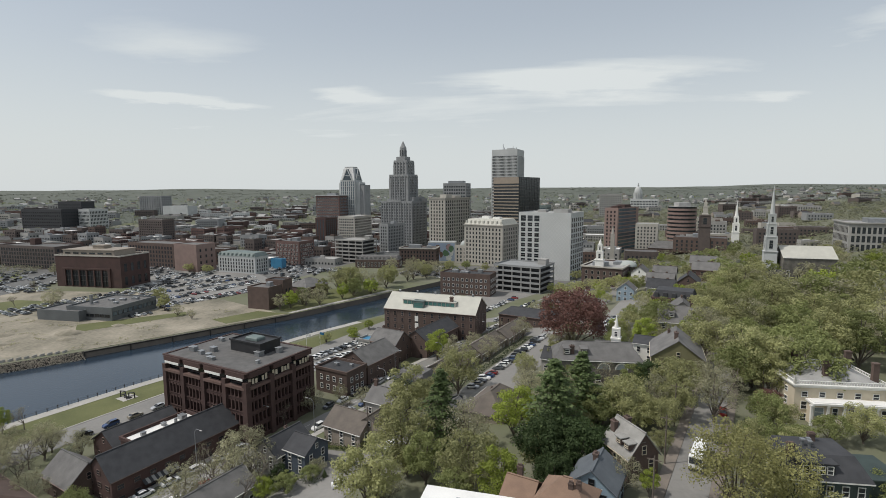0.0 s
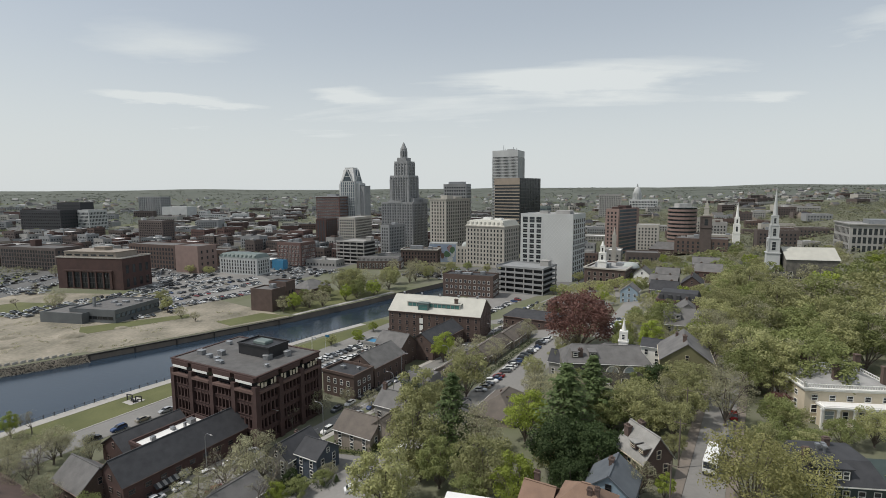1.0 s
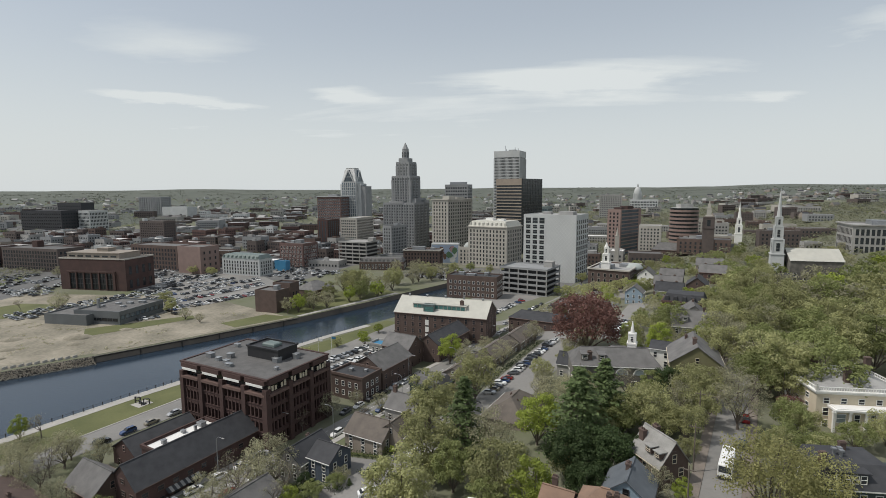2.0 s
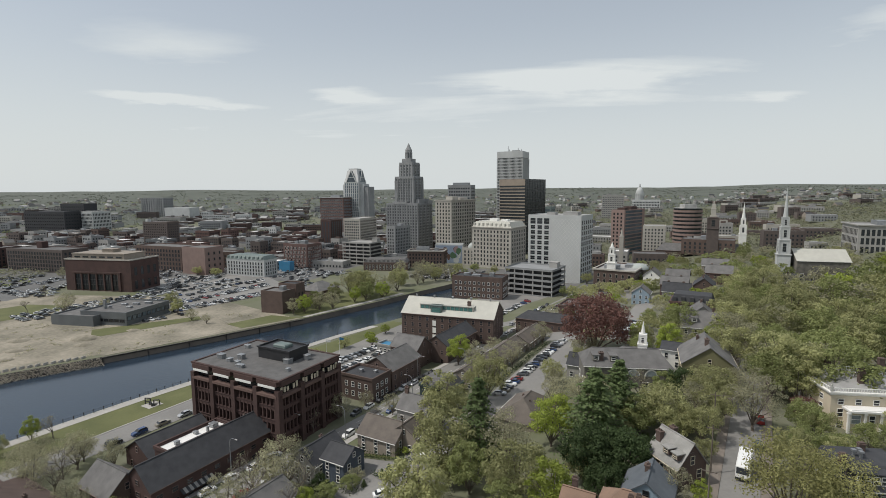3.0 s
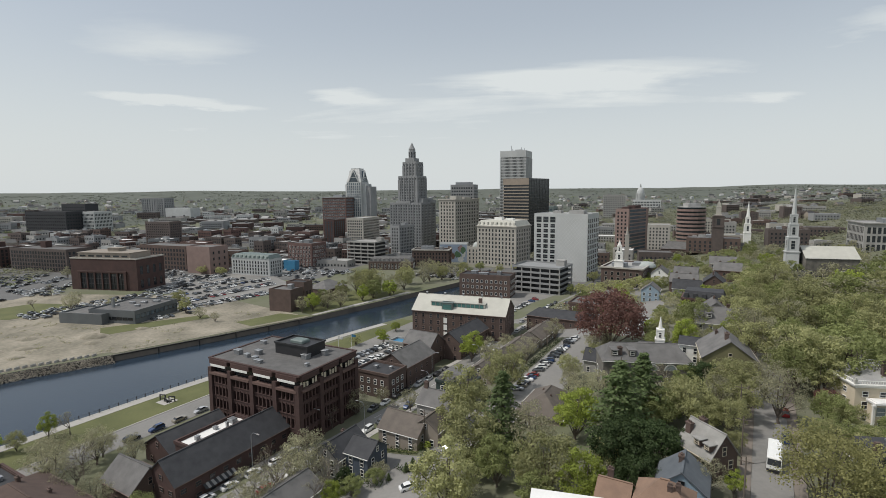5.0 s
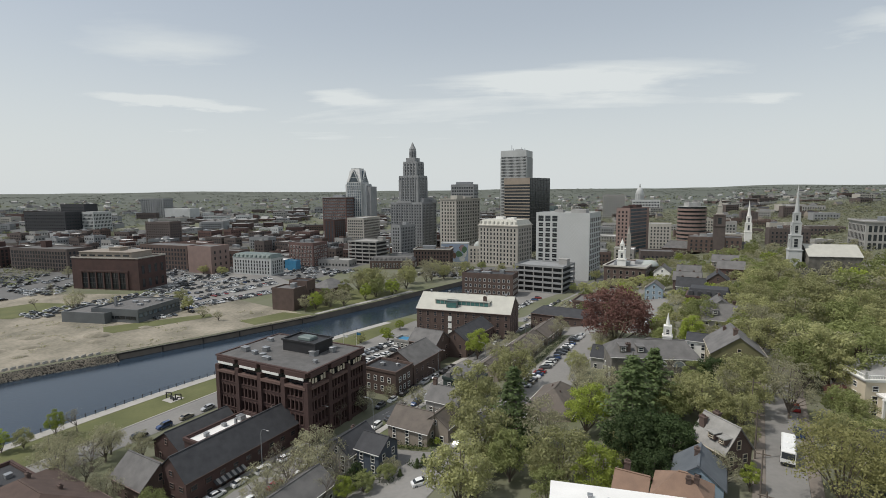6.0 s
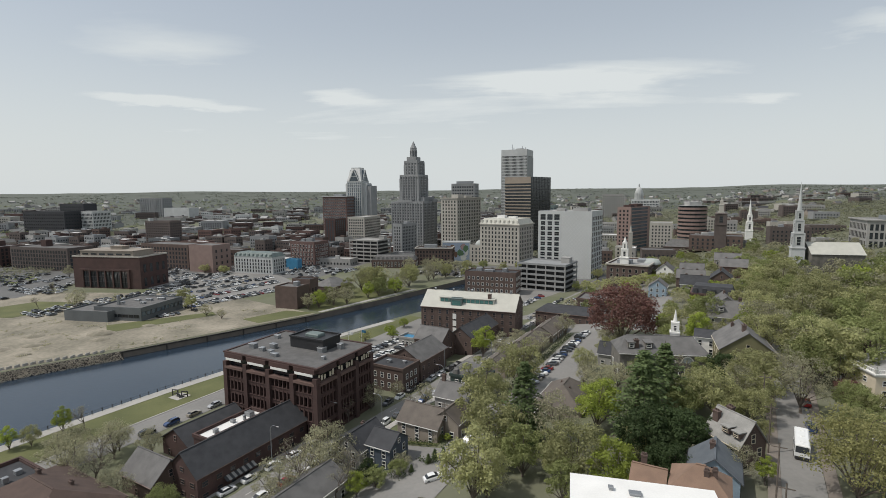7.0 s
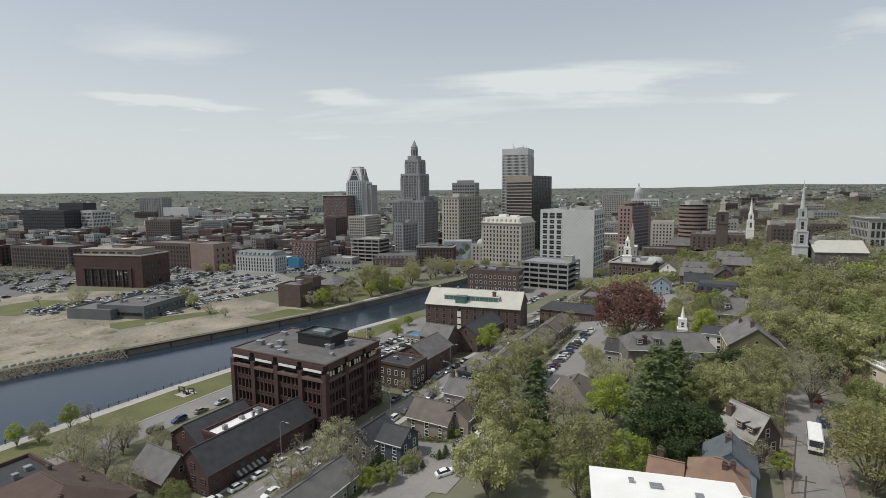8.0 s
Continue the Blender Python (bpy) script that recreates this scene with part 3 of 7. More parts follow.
def striped_slab(label, x, y, w, d, h, rot, band, glass, floors, faces, band_h=0.5, roof="roof_grey", side=None, crown=0.0):
    """A tower of floor bands over recessed strip glazing."""
    e = thing("office_tower", label, "skyscraper", pose(x, y, 2.4, 0, 0, rot))
    put("glazing", boxes("glazing", [(0, 0, 0, w - 0.9, d - 0.9, h - 0.5)], glass), e)
    dz = (h - crown) / floors
    for k in range(floors):
        put("floor_band", boxes("floor_band", ring(w, d, 0, 0.8, dz * band_h), band), e, pose(0, 0, dz * k))
    put("crown", boxes("crown", ring(w + 0.1, d + 0.1, h - crown - 0.4, 0.8, crown + 1.2), band), e)
    put("roof", boxes("roof", [(0, 0, h - 0.4, w - 1.7, d - 1.7, 0.3)], M[roof]), e)
    if side:
        put("side_wall", boxes("side_wall", [(w / 2 + 0.25, 0, 0, 0.5, d + 0.2, h + 0.8)], side), e)
    return e


def mullions(e, w, d, faces, n, h, z0, t, depth, material):
    for f in faces:
        span = w if f in "FB" else d
        m = max(2, round(n * span / w))
        me = boxes("mullion", [(0, -depth / 2, 0, t, depth, h)], material)
        for i in range(m + 1):
            put("mullion", me, e, face_pose(f, w, d, -span / 2 + span * i / m, z0))


stepped_tower()

# pale slab with ribbed faces and roof masts
e = striped_slab("tall pale slab tower with close vertical ribs", 85, 661, 33.7, 30.7, 122, -25, M["stone_white"], GD, 30, "FR", 0.36, crown=7)
mullions(e, 33.7, 30.7, "FR", 22, 114, 0, 0.55, 0.35, M["stone_white"])
for u, v, hh in ((-8, 4, 9), (6, 2, 6), (9, 6, 5), (-3, -6, 4)):
    put("roof_mast", boxes("roof_mast", [(0, 0, 0, 0.5, 0.5, hh), (0, 0, hh * 0.6, 1.6, 0.2, 0.2)], M["metal_grey"]), e, pose(u, v, 122))
rooftop(e, [(3, 2, 122, 9, 7, 3)], M["stone_white"])

# dark tower with tan bands and a dark glass flank
e = striped_slab("dark office tower with tan floor bands", 86, 589, 33.9, 46, 85, -40, mat("band_tan", (0.30, 0.25, 0.20), (0.24, 0.20, 0.16), 0.2), GD, 22, "F", 0.34, crown=6, side=mat("dark_curtain", (0.035, 0.042, 0.045), (0.025, 0.03, 0.032), 0.15, 0.18))
for k in range(22):
    put("spandrel", boxes("spandrel", [(17.5, 0, 0, 0.12, 45.5, 0.5)], M["trim_dark"]), e, pose(0, 0, 3 + k * 3.8))
for k in range(13):
    put("mullion", boxes("mullion", [(17.56, 0, 0, 0.14, 0.25, 85)], M["trim_dark"]), e, pose(0, -22 + k * 3.67, 0.6))

# white block with a diamond-relief panel and deep square windows
def white_block():
    w, d, h, rot = 43, 30.4, 52.5, -33
    e = thing("white_office_block", "white panelled office block with diamond relief", "office building", pose(87, 403, 2.8, 0, 0, rot))
    wp = M["stone_white"]
    put("wall", boxes("wall", [(0, 0, 0, w, d, h)], wp), e)
    for q in ring(w, d, h, 0.5, 0.8):
        put("parapet", boxes("parapet", [q], wp), e)
    put("roof", boxes("roof", [(0, 0, h, w - 1, d - 1, 0.15)], M["roof_light"]), e)
    bay = w * 0.40
    for r in range(12):
        for c in range(3):
            u = -w / 2 + 1.6 + bay / 3 * (c + 0.42)
            top = r == 11
            put("window", window_mesh(4.3 if top else 3.7, 4.4 if top else 2.9, M["stone_white"], GD, 1), e, pose(u, -d / 2, 1.2 + r * 4.1))
    for r in range(12):
        for c in range(6):
            put("window", window_mesh(3.0, 2.8, wp, GD, 1), e, face_pose("R", w, d, -d / 2 + 2.6 + (d - 5) / 5 * c, 1.2 + r * 4.1))
    # raised diamond grid on the plain part of the front; ribs coloured paler to look lit
    u0, u1 = -w / 2 + bay + 2.4, w / 2 - 1.2
    nx, nz = 8, 15
    cw, ch = (u1 - u0) / nx, (h - 4) / nz
    a = math.atan2(ch, cw)
    ln = math.hypot(cw, ch)
    me = boxes("relief_rib", [(0, -0.04, -0.09, ln, 0.08, 0.18)], M["stone_pale"])
    for i in range(nx):
        for j in range(nz):
            for sg in (1, -1):
                put("relief_rib", me, e, pose(u0 + cw * (i + 0.5), -d / 2, 2 + ch * (j + 0.5)) @ pose(0, 0, 0, 0, -sg * math.degrees(a), 0))
    rooftop(e, [(8, 4, h + 0.15, 12, 9, 2.6), (-9, 5, h + 0.15, 7, 6, 2.0)], M["roof_light"])


white_block()

# tan classical block with a pale mansard
e = simple_block("tan stone office block with a pale mansard roof", 46, 478, 41.1, 31, 38, -35, "stone_tan", "roof_light", 9, 11, 1.5, 2.4, "FR", z0=3, cornice=0.8, joined=False, frame_m=M["stone_tan"])
def mansard(e, w, d, z, h, inset, material, dormers=0):
    v = [(-w / 2, -d / 2, z), (w / 2, -d / 2, z), (w / 2, d / 2, z), (-w / 2, d / 2, z)]
    v += [(-w / 2 + inset, -d / 2 + inset, z + h), (w / 2 - inset, -d / 2 + inset, z + h), (w / 2 - inset, d / 2 - inset, z + h), (-w / 2 + inset, d / 2 - inset, z + h)]
    f = [(i, (i + 1) % 4, 4 + (i + 1) % 4, 4 + i) for i in range(4)] + [(4, 5, 6, 7), (3, 2, 1, 0)]
    put("mansard_roof", mesh_of("mansard_roof", v, f, material), e)
    for i in range(dormers):
        u = -w / 2 + w * (i + 0.5) / dormers
        put("dormer", boxes("dormer", [(u, -d / 2 + inset * 0.45, z, 1.6, 1.8, h * 0.75)], material, 0.2), e)
mansard(e, 41.5, 31.5, 38.9, 5.2, 3.0, M["roof_cream"], 9)
rooftop(e, [(-6, 2, 44.1, 8, 5, 2.2), (8, 0, 44.1, 5, 5, 1.6), (2, 5, 44.1, 4, 3, 1.2)], M["roof_white"])

# rounded tan tower with a light cornice
e = simple_block("tan brick office tower with a heavy cornice", 8, 589, 22, 52, 62, -35, "stone_tan", "roof_light", 15, 5, 1.7, 2.4, "FR", z0=3, cornice=0.9, joined=True)
rooftop(e, [(0, -8, 62.2, 9, 12, 4.5), (0, 8, 62.2, 12, 14, 3)], M["stone_tan"])
simple_block("dark stepped office block behind the tan tower", 20, 720, 34, 22, 80, -20, "stone_grey", "roof_dark", 17, 9, 2.2, 2.2, "FR", joined=True, units=[(0, 0, 22, 12, 4)])
# slim grey block
simple_block("slim dark grey office block", -55, 535, 11, 29, 36, -30, "stone_grey", "roof_grey", 10, 3, 1.4, 2.0, "FR", units=[(0, 4, 5, 6, 2.5)])


# hotel with a pyramid-arched glass crown
def hotel():
    e = thing("hotel_tower", "pale hotel tower with a gabled glass crown", "skyscraper", pose(-144, 795, 2.5, 0, 0, -20))
    wp = M["stone_white"]
    for x, y, w, d, h in ((0, 0, 25, 25, 88), (-14, 2, 8, 18, 84), (14, 2, 9, 18, 84)):
        put("wall", boxes("wall", [(x, y, 0, w, d, h)] + [(x, y, h, w * 0.9, d * 0.9, 0.8)], wp), e)
    for k in range(7):
        put("glass_strip", boxes("glass_strip", [(-10.5 + k * 3.5, -12.65, 4, 1.6, 0.3, 82)], GB), e)
        put("glass_strip", boxes("glass_strip", [(18.65, -5 + k * 2.2, 4, 0.3, 1.1, 78)], GB), e)
    for k in range(20):
        put("floor_band", boxes("floor_band", [(0, -12.75, 6 + k * 4, 25, 0.3, 0.7)], wp), e)
    v = [(-12.5, -12.5, 88), (12.5, -12.5, 88), (12.5, 12.5, 88), (-12.5, 12.5, 88), (-7, -7, 108), (7, -7, 108), (7, 7, 108), (-7, 7, 108)]
    f = [(0, 1, 5, 4), (1, 2, 6, 5), (2, 3, 7, 6), (3, 0, 4, 7), (4, 5, 6, 7)]
    put("crown_roof", mesh_of("crown_roof", v, f, M["stone_pale"]), e)
    put("crown_top", boxes("crown_top", [(0, 0, 108, 14.6, 14.6, 0.8)], wp), e)
    # a steep glazed gable on each side of the crown, framed in white
    for a in range(4):
        m = pose(0, 0, 88, 0, 0, a * 90)
        g = [(-8.5, -12.7, 0), (8.5, -12.7, 0), (0, -12.7, 17.5), (-8.5, -6, 0), (8.5, -6, 0), (0, -6, 17.5)]
        put("crown_gable", mesh_of("crown_gable", g, [(0, 1, 2), (1, 4, 5, 2), (3, 0, 2, 5), (5, 4, 3)], GB), e, m)
        for sg in (-1, 1):
            put("gable_rib", boxes("gable_rib", [(0, -0.2, 0, 1.3, 0.8, 19.6)], wp), e, m @ pose(sg * 8.6, -12.7, 0, 0, -sg * 25.9, 0))
        put("gable_rib", boxes("gable_rib", [(0, -12.8, 6.5, 11, 0.4, 0.8)], wp), e, m)
    put("side_slab", boxes("side_slab", [(0, 0, 0, 7, 20, 80), (0, 0, 80, 7.4, 20.4, 0.6)], M["stone_grey"]), e, pose(22, 4, 0))


hotel()
simple_block("brick hotel block with a white roof house", -171, 784, 42, 31, 61, -22, "brick_red", "roof_light", 13, 10, 2.2, 2.4, "FR", frame_m=M["stone_white"], glass=GB, cornice=1.0, cornice_m=M["stone_white"], joined=True, units=[(0, 0, 16, 10, 4)])
simple_block("dark red brick apartment slab", -153, 655, 16, 24, 36, -25, "brick_dark", "roof_grey", 12, 3, 1.8, 2.0, "FR", glass=GB)
simple_block("low striped tan office block", -117, 667, 24, 46, 38, -20, "stone_tan", "roof_light", 10, 8, 1.6, 2.0, "FR", joined=True)


def garage(x, y, w, d, h, rot, levels, label, deck_m="concrete"):
    """A parking garage of open decks."""
    e = thing("parking_garage", label, "garage", pose(x, y, ground_z(x, y) - 0.5, 0, 0, rot))
    dz = h / levels
    put("core", boxes("core", [(0, 0, 0, w - 5, d - 5, h)], M["trim_dark"]), e)
    for k in range(levels + 1):
        put("deck", boxes("deck", [(0, 0, 0, w, d, 0.4)] + ring(w, d, 0.4, 0.3, 1.0), M[deck_m]), e, pose(0, 0, dz * k))
    n = max(3, int(w / 7))
    for i in range(n + 1):
        for sy in (-1, 1):
            put("pillar", boxes("pillar", [(0, 0, 0, 0.7, 0.7, h)], M["concrete"]), e, pose(-w / 2 + 0.5 + (w - 1) * i / n, sy * (d / 2 - 0.5), 0))
    put("stair_tower", boxes("stair_tower", [(0, 0, 0, 6, 6, h + 4), (0, 0, h + 4, 6.4, 6.4, 0.3)], M["concrete"]), e, pose(w / 2 - 6, d / 2 - 6, 0))
    return e


garage(-88, 503, 33, 26, 22, -25, 6, "concrete parking garage of open decks")
garage(57, 350, 35, 26, 18, -33, 5, "grey concrete building of stacked open decks", "stone_grey")
simple_block("domed bank house of pale stone", 23, 493, 17.3, 19.6, 17, -25, "stone_tan", "roof_grey", 4, 4, 1.5, 2.4, "FR")


def dome(label, x, y, z, r, h, material, lantern=True, name="dome", category="dome", drum=0.0):
    e = thing(name, label, category, pose(x, y, z))
    v, f, n, rings = [], [], 20, 8
    if drum:
        bm = bmesh.new()
        bmesh.ops.create_cone(bm, cap_ends=True, segments=20, radius1=r * 1.02, radius2=r * 1.02, depth=drum, matrix=Matrix.Translation((0, 0, drum / 2)))
        me = bpy.data.meshes.new("drum")
        bm.to_mesh(me)
        bm.free()
        me.materials.append(M["stone_white"])
        put("drum_wall", me, e)
        for a in range(16):
            put("column", boxes("column", [(0, -r * 1.14, 0, r * 0.09, r * 0.09, drum)], M["stone_white"]), e, pose(0, 0, 0, 0, 0, a * 22.5))
    for j in range(rings + 1):
        t = math.pi / 2 * j / rings
        for i in range(n):
            a = 2 * math.pi * i / n
            v.append((r * math.cos(t) * math.cos(a), r * math.cos(t) * math.sin(a), drum + h * math.sin(t)))
    for j in range(rings):
        for i in range(n):
            f.append((j * n + i, j * n + (i + 1) % n, (j + 1) * n + (i + 1) % n, (j + 1) * n + i))
    put("shell", mesh_of("shell", v, f, material, None, True), e)
    if lantern:
        put("lantern", boxes("lantern", [(0, 0, drum + h - 0.2, r * 0.35, r * 0.35, r * 0.5), (0, 0, drum + h + r * 0.5, r * 0.22, r * 0.22, r * 0.35)], material, 0.1), e)
    return e


dome("small grey ribbed dome with a lantern", 22, 490, 20, 5.2, 5, M["copper_dome"])
dome("white marble capitol dome", 484, 1250, 50, 9, 15, M["stone_white"], True, "capitol_dome", "dome", 17)
simple_block("white marble capitol building", 500, 1248, 64, 36, 22, -25, "stone_white", "roof_light", 3, 18, 2.2, 3.6, "F", zg=28, name="capitol_building")

# blocks west of the river
def power_house():
    """Brown brick hall with a tall glazed recess and a pale set-back storey."""
    w, d, h = 58, 27, 23.5
    e = block("power_house", "brown brick power house turned office block", "building", -262, 382, w, d, h, -12, M["brick_dark"], M["roof_light"], cornice=0.3, cornice_m=M["stone_tan"])
    put("glass_front", boxes("glass_front", [(-1, -d / 2 - 0.02, 1.5, 40, 0.1, 11.5)], GD), e)
    for k in range(7):
        put("front_pier", boxes("front_pier", [(0, 0, 0, 1.1 if k % 6 else 2.0, 0.9, 12.6)], M["brick_dark"]), e, pose(-21 + k * 6.67, -d / 2 - 0.4, 1.2))
        put("front_bar", boxes("front_bar", [(0, 0, 0, 0.3, 0.2, 11.5)], M["trim_dark"]), e, pose(-17.7 + min(k, 5) * 6.67, -d / 2 - 0.16, 1.5))
    for z in (5.2, 9.0):
        put("front_rail", boxes("front_rail", [(-1, -d / 2 - 0.14, z, 40, 0.16, 0.5)], M["trim_dark"]), e)
    put("brick_band", boxes("brick_band", [(-1, -d / 2 - 0.5, 13.8, 43, 1.0, 1.2)], M["brick_dark"]), e)
    windows(e, w, d, "R", 9, 2, 2.5, 10, 2.6, 6.0, M["brick_dark"], GD)
    put("upper_storey", boxes("upper_storey", [(0, 0, 0, 46, 20, 4.2), (0, 0, 4.2, 47, 21, 0.4)], M["taupe_clap"]), e, pose(-3, 0.5, h + 0.12))
    for k in range(6):
        put("window", boxes("window", [(0, -0.05, 0, 5.0, 0.15, 1.1)], GD), e, pose(-21.5 + k * 7.4, -9.55, h + 1.5))
    put("roof_house", boxes("roof_house", [(0, 0, 0, 10, 7, 2.2), (0, 0, 2.2, 10.6, 7.6, 0.3)], M["taupe_clap"]), e, pose(-2, 2, h + 4.75))


power_house()
e = simple_block("low grey office building with ribbon windows", -193, 287, 30, 32, 7.2, -12, "metal_clad", "roof_grey", 1, 8, 2.8, 1.5, "F", z0=2.6, frame_m=M["trim_dark"], units=[(-4, 3, 3, 2, 1), (2, 5, 3.5, 2, 1.1), (5, -3, 2.5, 2, 1), (-8, -4, 2, 2, 0.9), (7, 9, 4, 2, 1.2)])
for k in range(9):
    put("window", window_mesh(2.6, 2.2, M["trim_dark"], GB, 0), e, face_pose("R", 30, 32, -14 + k * 3.5, 3.4))
simple_block("low grey garage wing with a flue", -211, 279, 28, 18, 5.6, -12, "metal_clad", "roof_grey", 0, 0, units=[(9, 4, 1.2, 1.2, 7)])
simple_block("brick block with a blank pink flank", -226, 452, 29, 20, 24, -25, "brick_pink", "roof_grey", 4, 5, 1.5, 2.4, "R", frame_m=M["brick_red"])
simple_block("long brown brick mill building", -273, 481, 60, 22, 22.5, -22, "brick_brown", "roof_grey", 5, 15, 1.9, 2.5, "FR")
e = simple_block("pale stone building with tall windows and a green mansard", -177, 439, 41.5, 16.3, 14.5, -22, "stone_white", "roof_green", 4, 13, 1.3, 2.2, "FR", frame_m=M["stone_white"])
mansard(e, 42, 17, 15.4, 3.2, 2.2, M["roof_green"], 9)
e = simple_block("red brick building with white window surrounds", -146, 491, 29, 22, 22.5, -25, "brick_red", "roof_grey", 5, 8, 1.4, 2.4, "FR", frame_m=M["white_paint"], units=[(0, 2, 7, 5, 3), (-8, 2, 4, 4, 2)])
simple_block("bright blue site container block", -152, 457, 13, 6, 9, -25, "blue_panel", "roof_light", 0, 0)
simple_block("brick pump house with a blank wall", -109, 301, 15.5, 12.8, 13.2, -20, "brick_brown", "roof_grey", 0, 0, units=[(2, 2, 3, 3, 2.5)])
simple_block("taller brick pump house wing", -104, 312, 13, 9, 15.5, -20, "brick_brown", "roof_dark", 2, 3, 1.3, 2.0, "FR")

# blocks by the river bend and behind
e = simple_block("brick warehouse with a flat tarred roof", 17, 338, 35.2, 15, 14.6, -22, "brick_brown", "roof_dark", 3, 10, 1.4, 1.9, "FR", frame_m=M["white_paint"], units=[(-10, 2, 4, 3, 1.6), (-2, -1, 6, 4, 1.2), (8, 2, 3, 3, 2.2)])
e = simple_block("long low brick row with a grey mansard", -60, 462, 41, 15, 7.5, -5, "brick_brown", "roof_grey", 2, 12, 1.2, 1.7, "FR", frame_m=M["white_paint"])
mansard(e, 41, 15, 8.4, 3.2, 2.6, M["roof_grey"], 10)
e = simple_block("brick courthouse with a stone cornice", -23, 479, 35, 18, 16, -10, "brick_brown", "roof_grey", 4, 11, 1.3, 2.1, "FR", cornice=0.6, cornice_m=M["stone_tan"], units=[(-4, 0, 12, 6, 3.5), (9, 2, 4, 4, 2.5)])


def mural():
    e = thing("mural_wall", "painted building wall with a bright abstract mural", "mural", pose(-1, 506, 2.6, 0, 0, -8))
    put("wall", boxes("wall", [(0, 0, 0, 28, 12, 19)] + ring(28, 12, 19, 0.4, 0.7), M["stone_white"]), e)
    shades = {"sky_blue": (0.27, 0.33, 0.42), "orange": (0.30, 0.15, 0.11), "brown": (0.12, 0.07, 0.05), "pale": (0.5, 0.52, 0.5), "green": (0.08, 0.15, 0.08), "rose": (0.30, 0.2, 0.2)}
    mm = {k: mat("mural_" + k, c, tuple(q * 0.8 for q in c), 0.4, 0.8) for k, c in shades.items()}
    rng = random.Random(5)
    put("paint_panel", boxes("paint_panel", [(0, -6.02, 0.5, 27, 0.04, 18)], mm["sky_blue"]), e)
    for k in range(16):
        r = rng.uniform(1.0, 3.2)
        n = rng.randint(5, 8)
        cx, cz = rng.uniform(-11, 11), rng.uniform(3.5, 15)
        v = [(cx + r * rng.uniform(0.6, 1.1) * math.cos(6.283 * i / n), -6.06 - 0.004 * k, cz + r * 1.3 * rng.uniform(0.6, 1.1) * math.sin(6.283 * i / n)) for i in range(n)]
        put("paint_shape", mesh_of("paint_shape", v, [tuple(range(n))], mm[rng.choice(list(mm))]), e)


mural()

# north side, under the hill
e = simple_block("brown brick and dark glass tower block", 194, 544, 14.4, 50, 50, -45, "brick_pink", "roof_dark", 12, 3, 1.8, 2.2, "F")
for k in range(13):
    put("glass_band", boxes("glass_band", [(7.3, -2, 0, 0.3, 40, 2.4)], GB), e, pose(0, 0, 3 + k * 3.7))
rooftop(e, [(0, 4, 50.2, 9, 14, 3.5), (0, -14, 50.2, 8, 8, 2.5)], M["brick_dark"])
simple_block("tan apartment house with regular windows", 200, 490, 20, 24, 31, -25, "stone_tan", "roof_light", 9, 6, 1.3, 1.7, "FR")
simple_block("pale far office slab", 130, 760, 60, 30, 48, -25, "roof_green", "roof_light", 10, 14, 3.4, 2.6, "FR", glass=GB, joined=True, zg=2.4)
simple_block("white and glass far office tower", 108, 700, 26, 22, 70, -25, "stone_white", "roof_light", 16, 8, 2.2, 2.4, "FR", glass=GB, joined=True, zg=2.4)
simple_block("far dark block of flats", 350, 1050, 44, 22, 62, -20, "concrete", "roof_grey", 14, 12, 1.8, 2.0, "F", joined=True, zg=2.4)


def round_block():
    e = thing("rounded_brick_block", "round brick and stone office block with balconies", "building", pose(274, 575, 10))
    n = 20
    for k in range(10):
        for nm, r, z, h, mm in (("brick_band", 15.5, k * 4.4, 2.4, M["brick_pink"]), ("glazing", 15.0, k * 4.4 + 2.2, 2.2, GD)):
            bm = bmesh.new()
            bmesh.ops.create_cone(bm, cap_ends=True, segments=n, radius1=r, radius2=r, depth=h, matrix=Matrix.Translation((0, 0, z + h / 2)))
            me = bpy.data.meshes.new(nm)
            bm.to_mesh(me)
            bm.free()
            me.materials.append(mm)
            put(nm, me, e)
    put("roof", boxes("roof", [(0, 0, 44, 22, 22, 0.6), (0, 0, 44.6, 14, 12, 4)], M["roof_light"]), e)


round_block()


def steeple(label, x, y, z, stages, spire_h, spire_w, material, name="church_steeple", clock=False):
    """A church tower of diminishing stages and a spire. stages: width, height."""
    e = thing(name, label, "steeple", pose(x, y, z, 0, 0, -25))
    zz = 0.0
    for i, (w, h) in enumerate(stages):
        put("stage", boxes("stage", [(0, 0, zz, w, w, h), (0, 0, zz + h, w * 1.12, w * 1.12, 0.5)], material), e)
        if i > 0:
            for f in "FRL":
                put("louvre", window_mesh(w * 0.34, h * 0.6, material, GD, 2), e, face_pose(f, w, w, 0, zz + h * 0.18))
            for sx in (-1, 1):
                for sy in (-1, 1):
                    put("corner_post", boxes("corner_post", [(sx * w * 0.5, sy * w * 0.5, zz, w * 0.12, w * 0.12, h)], material), e)
        zz += h + 0.5
    bm = bmesh.new()
    bmesh.ops.create_cone(bm, cap_ends=True, segments=8, radius1=spire_w, radius2=0.08, depth=spire_h, matrix=Matrix.Translation((0, 0, zz + spire_h / 2)))
    me = bpy.data.meshes.new("spire")
    bm.to_mesh(me)
    bm.free()
    me.materials.append(material)
    put("spire", me, e)
    return e


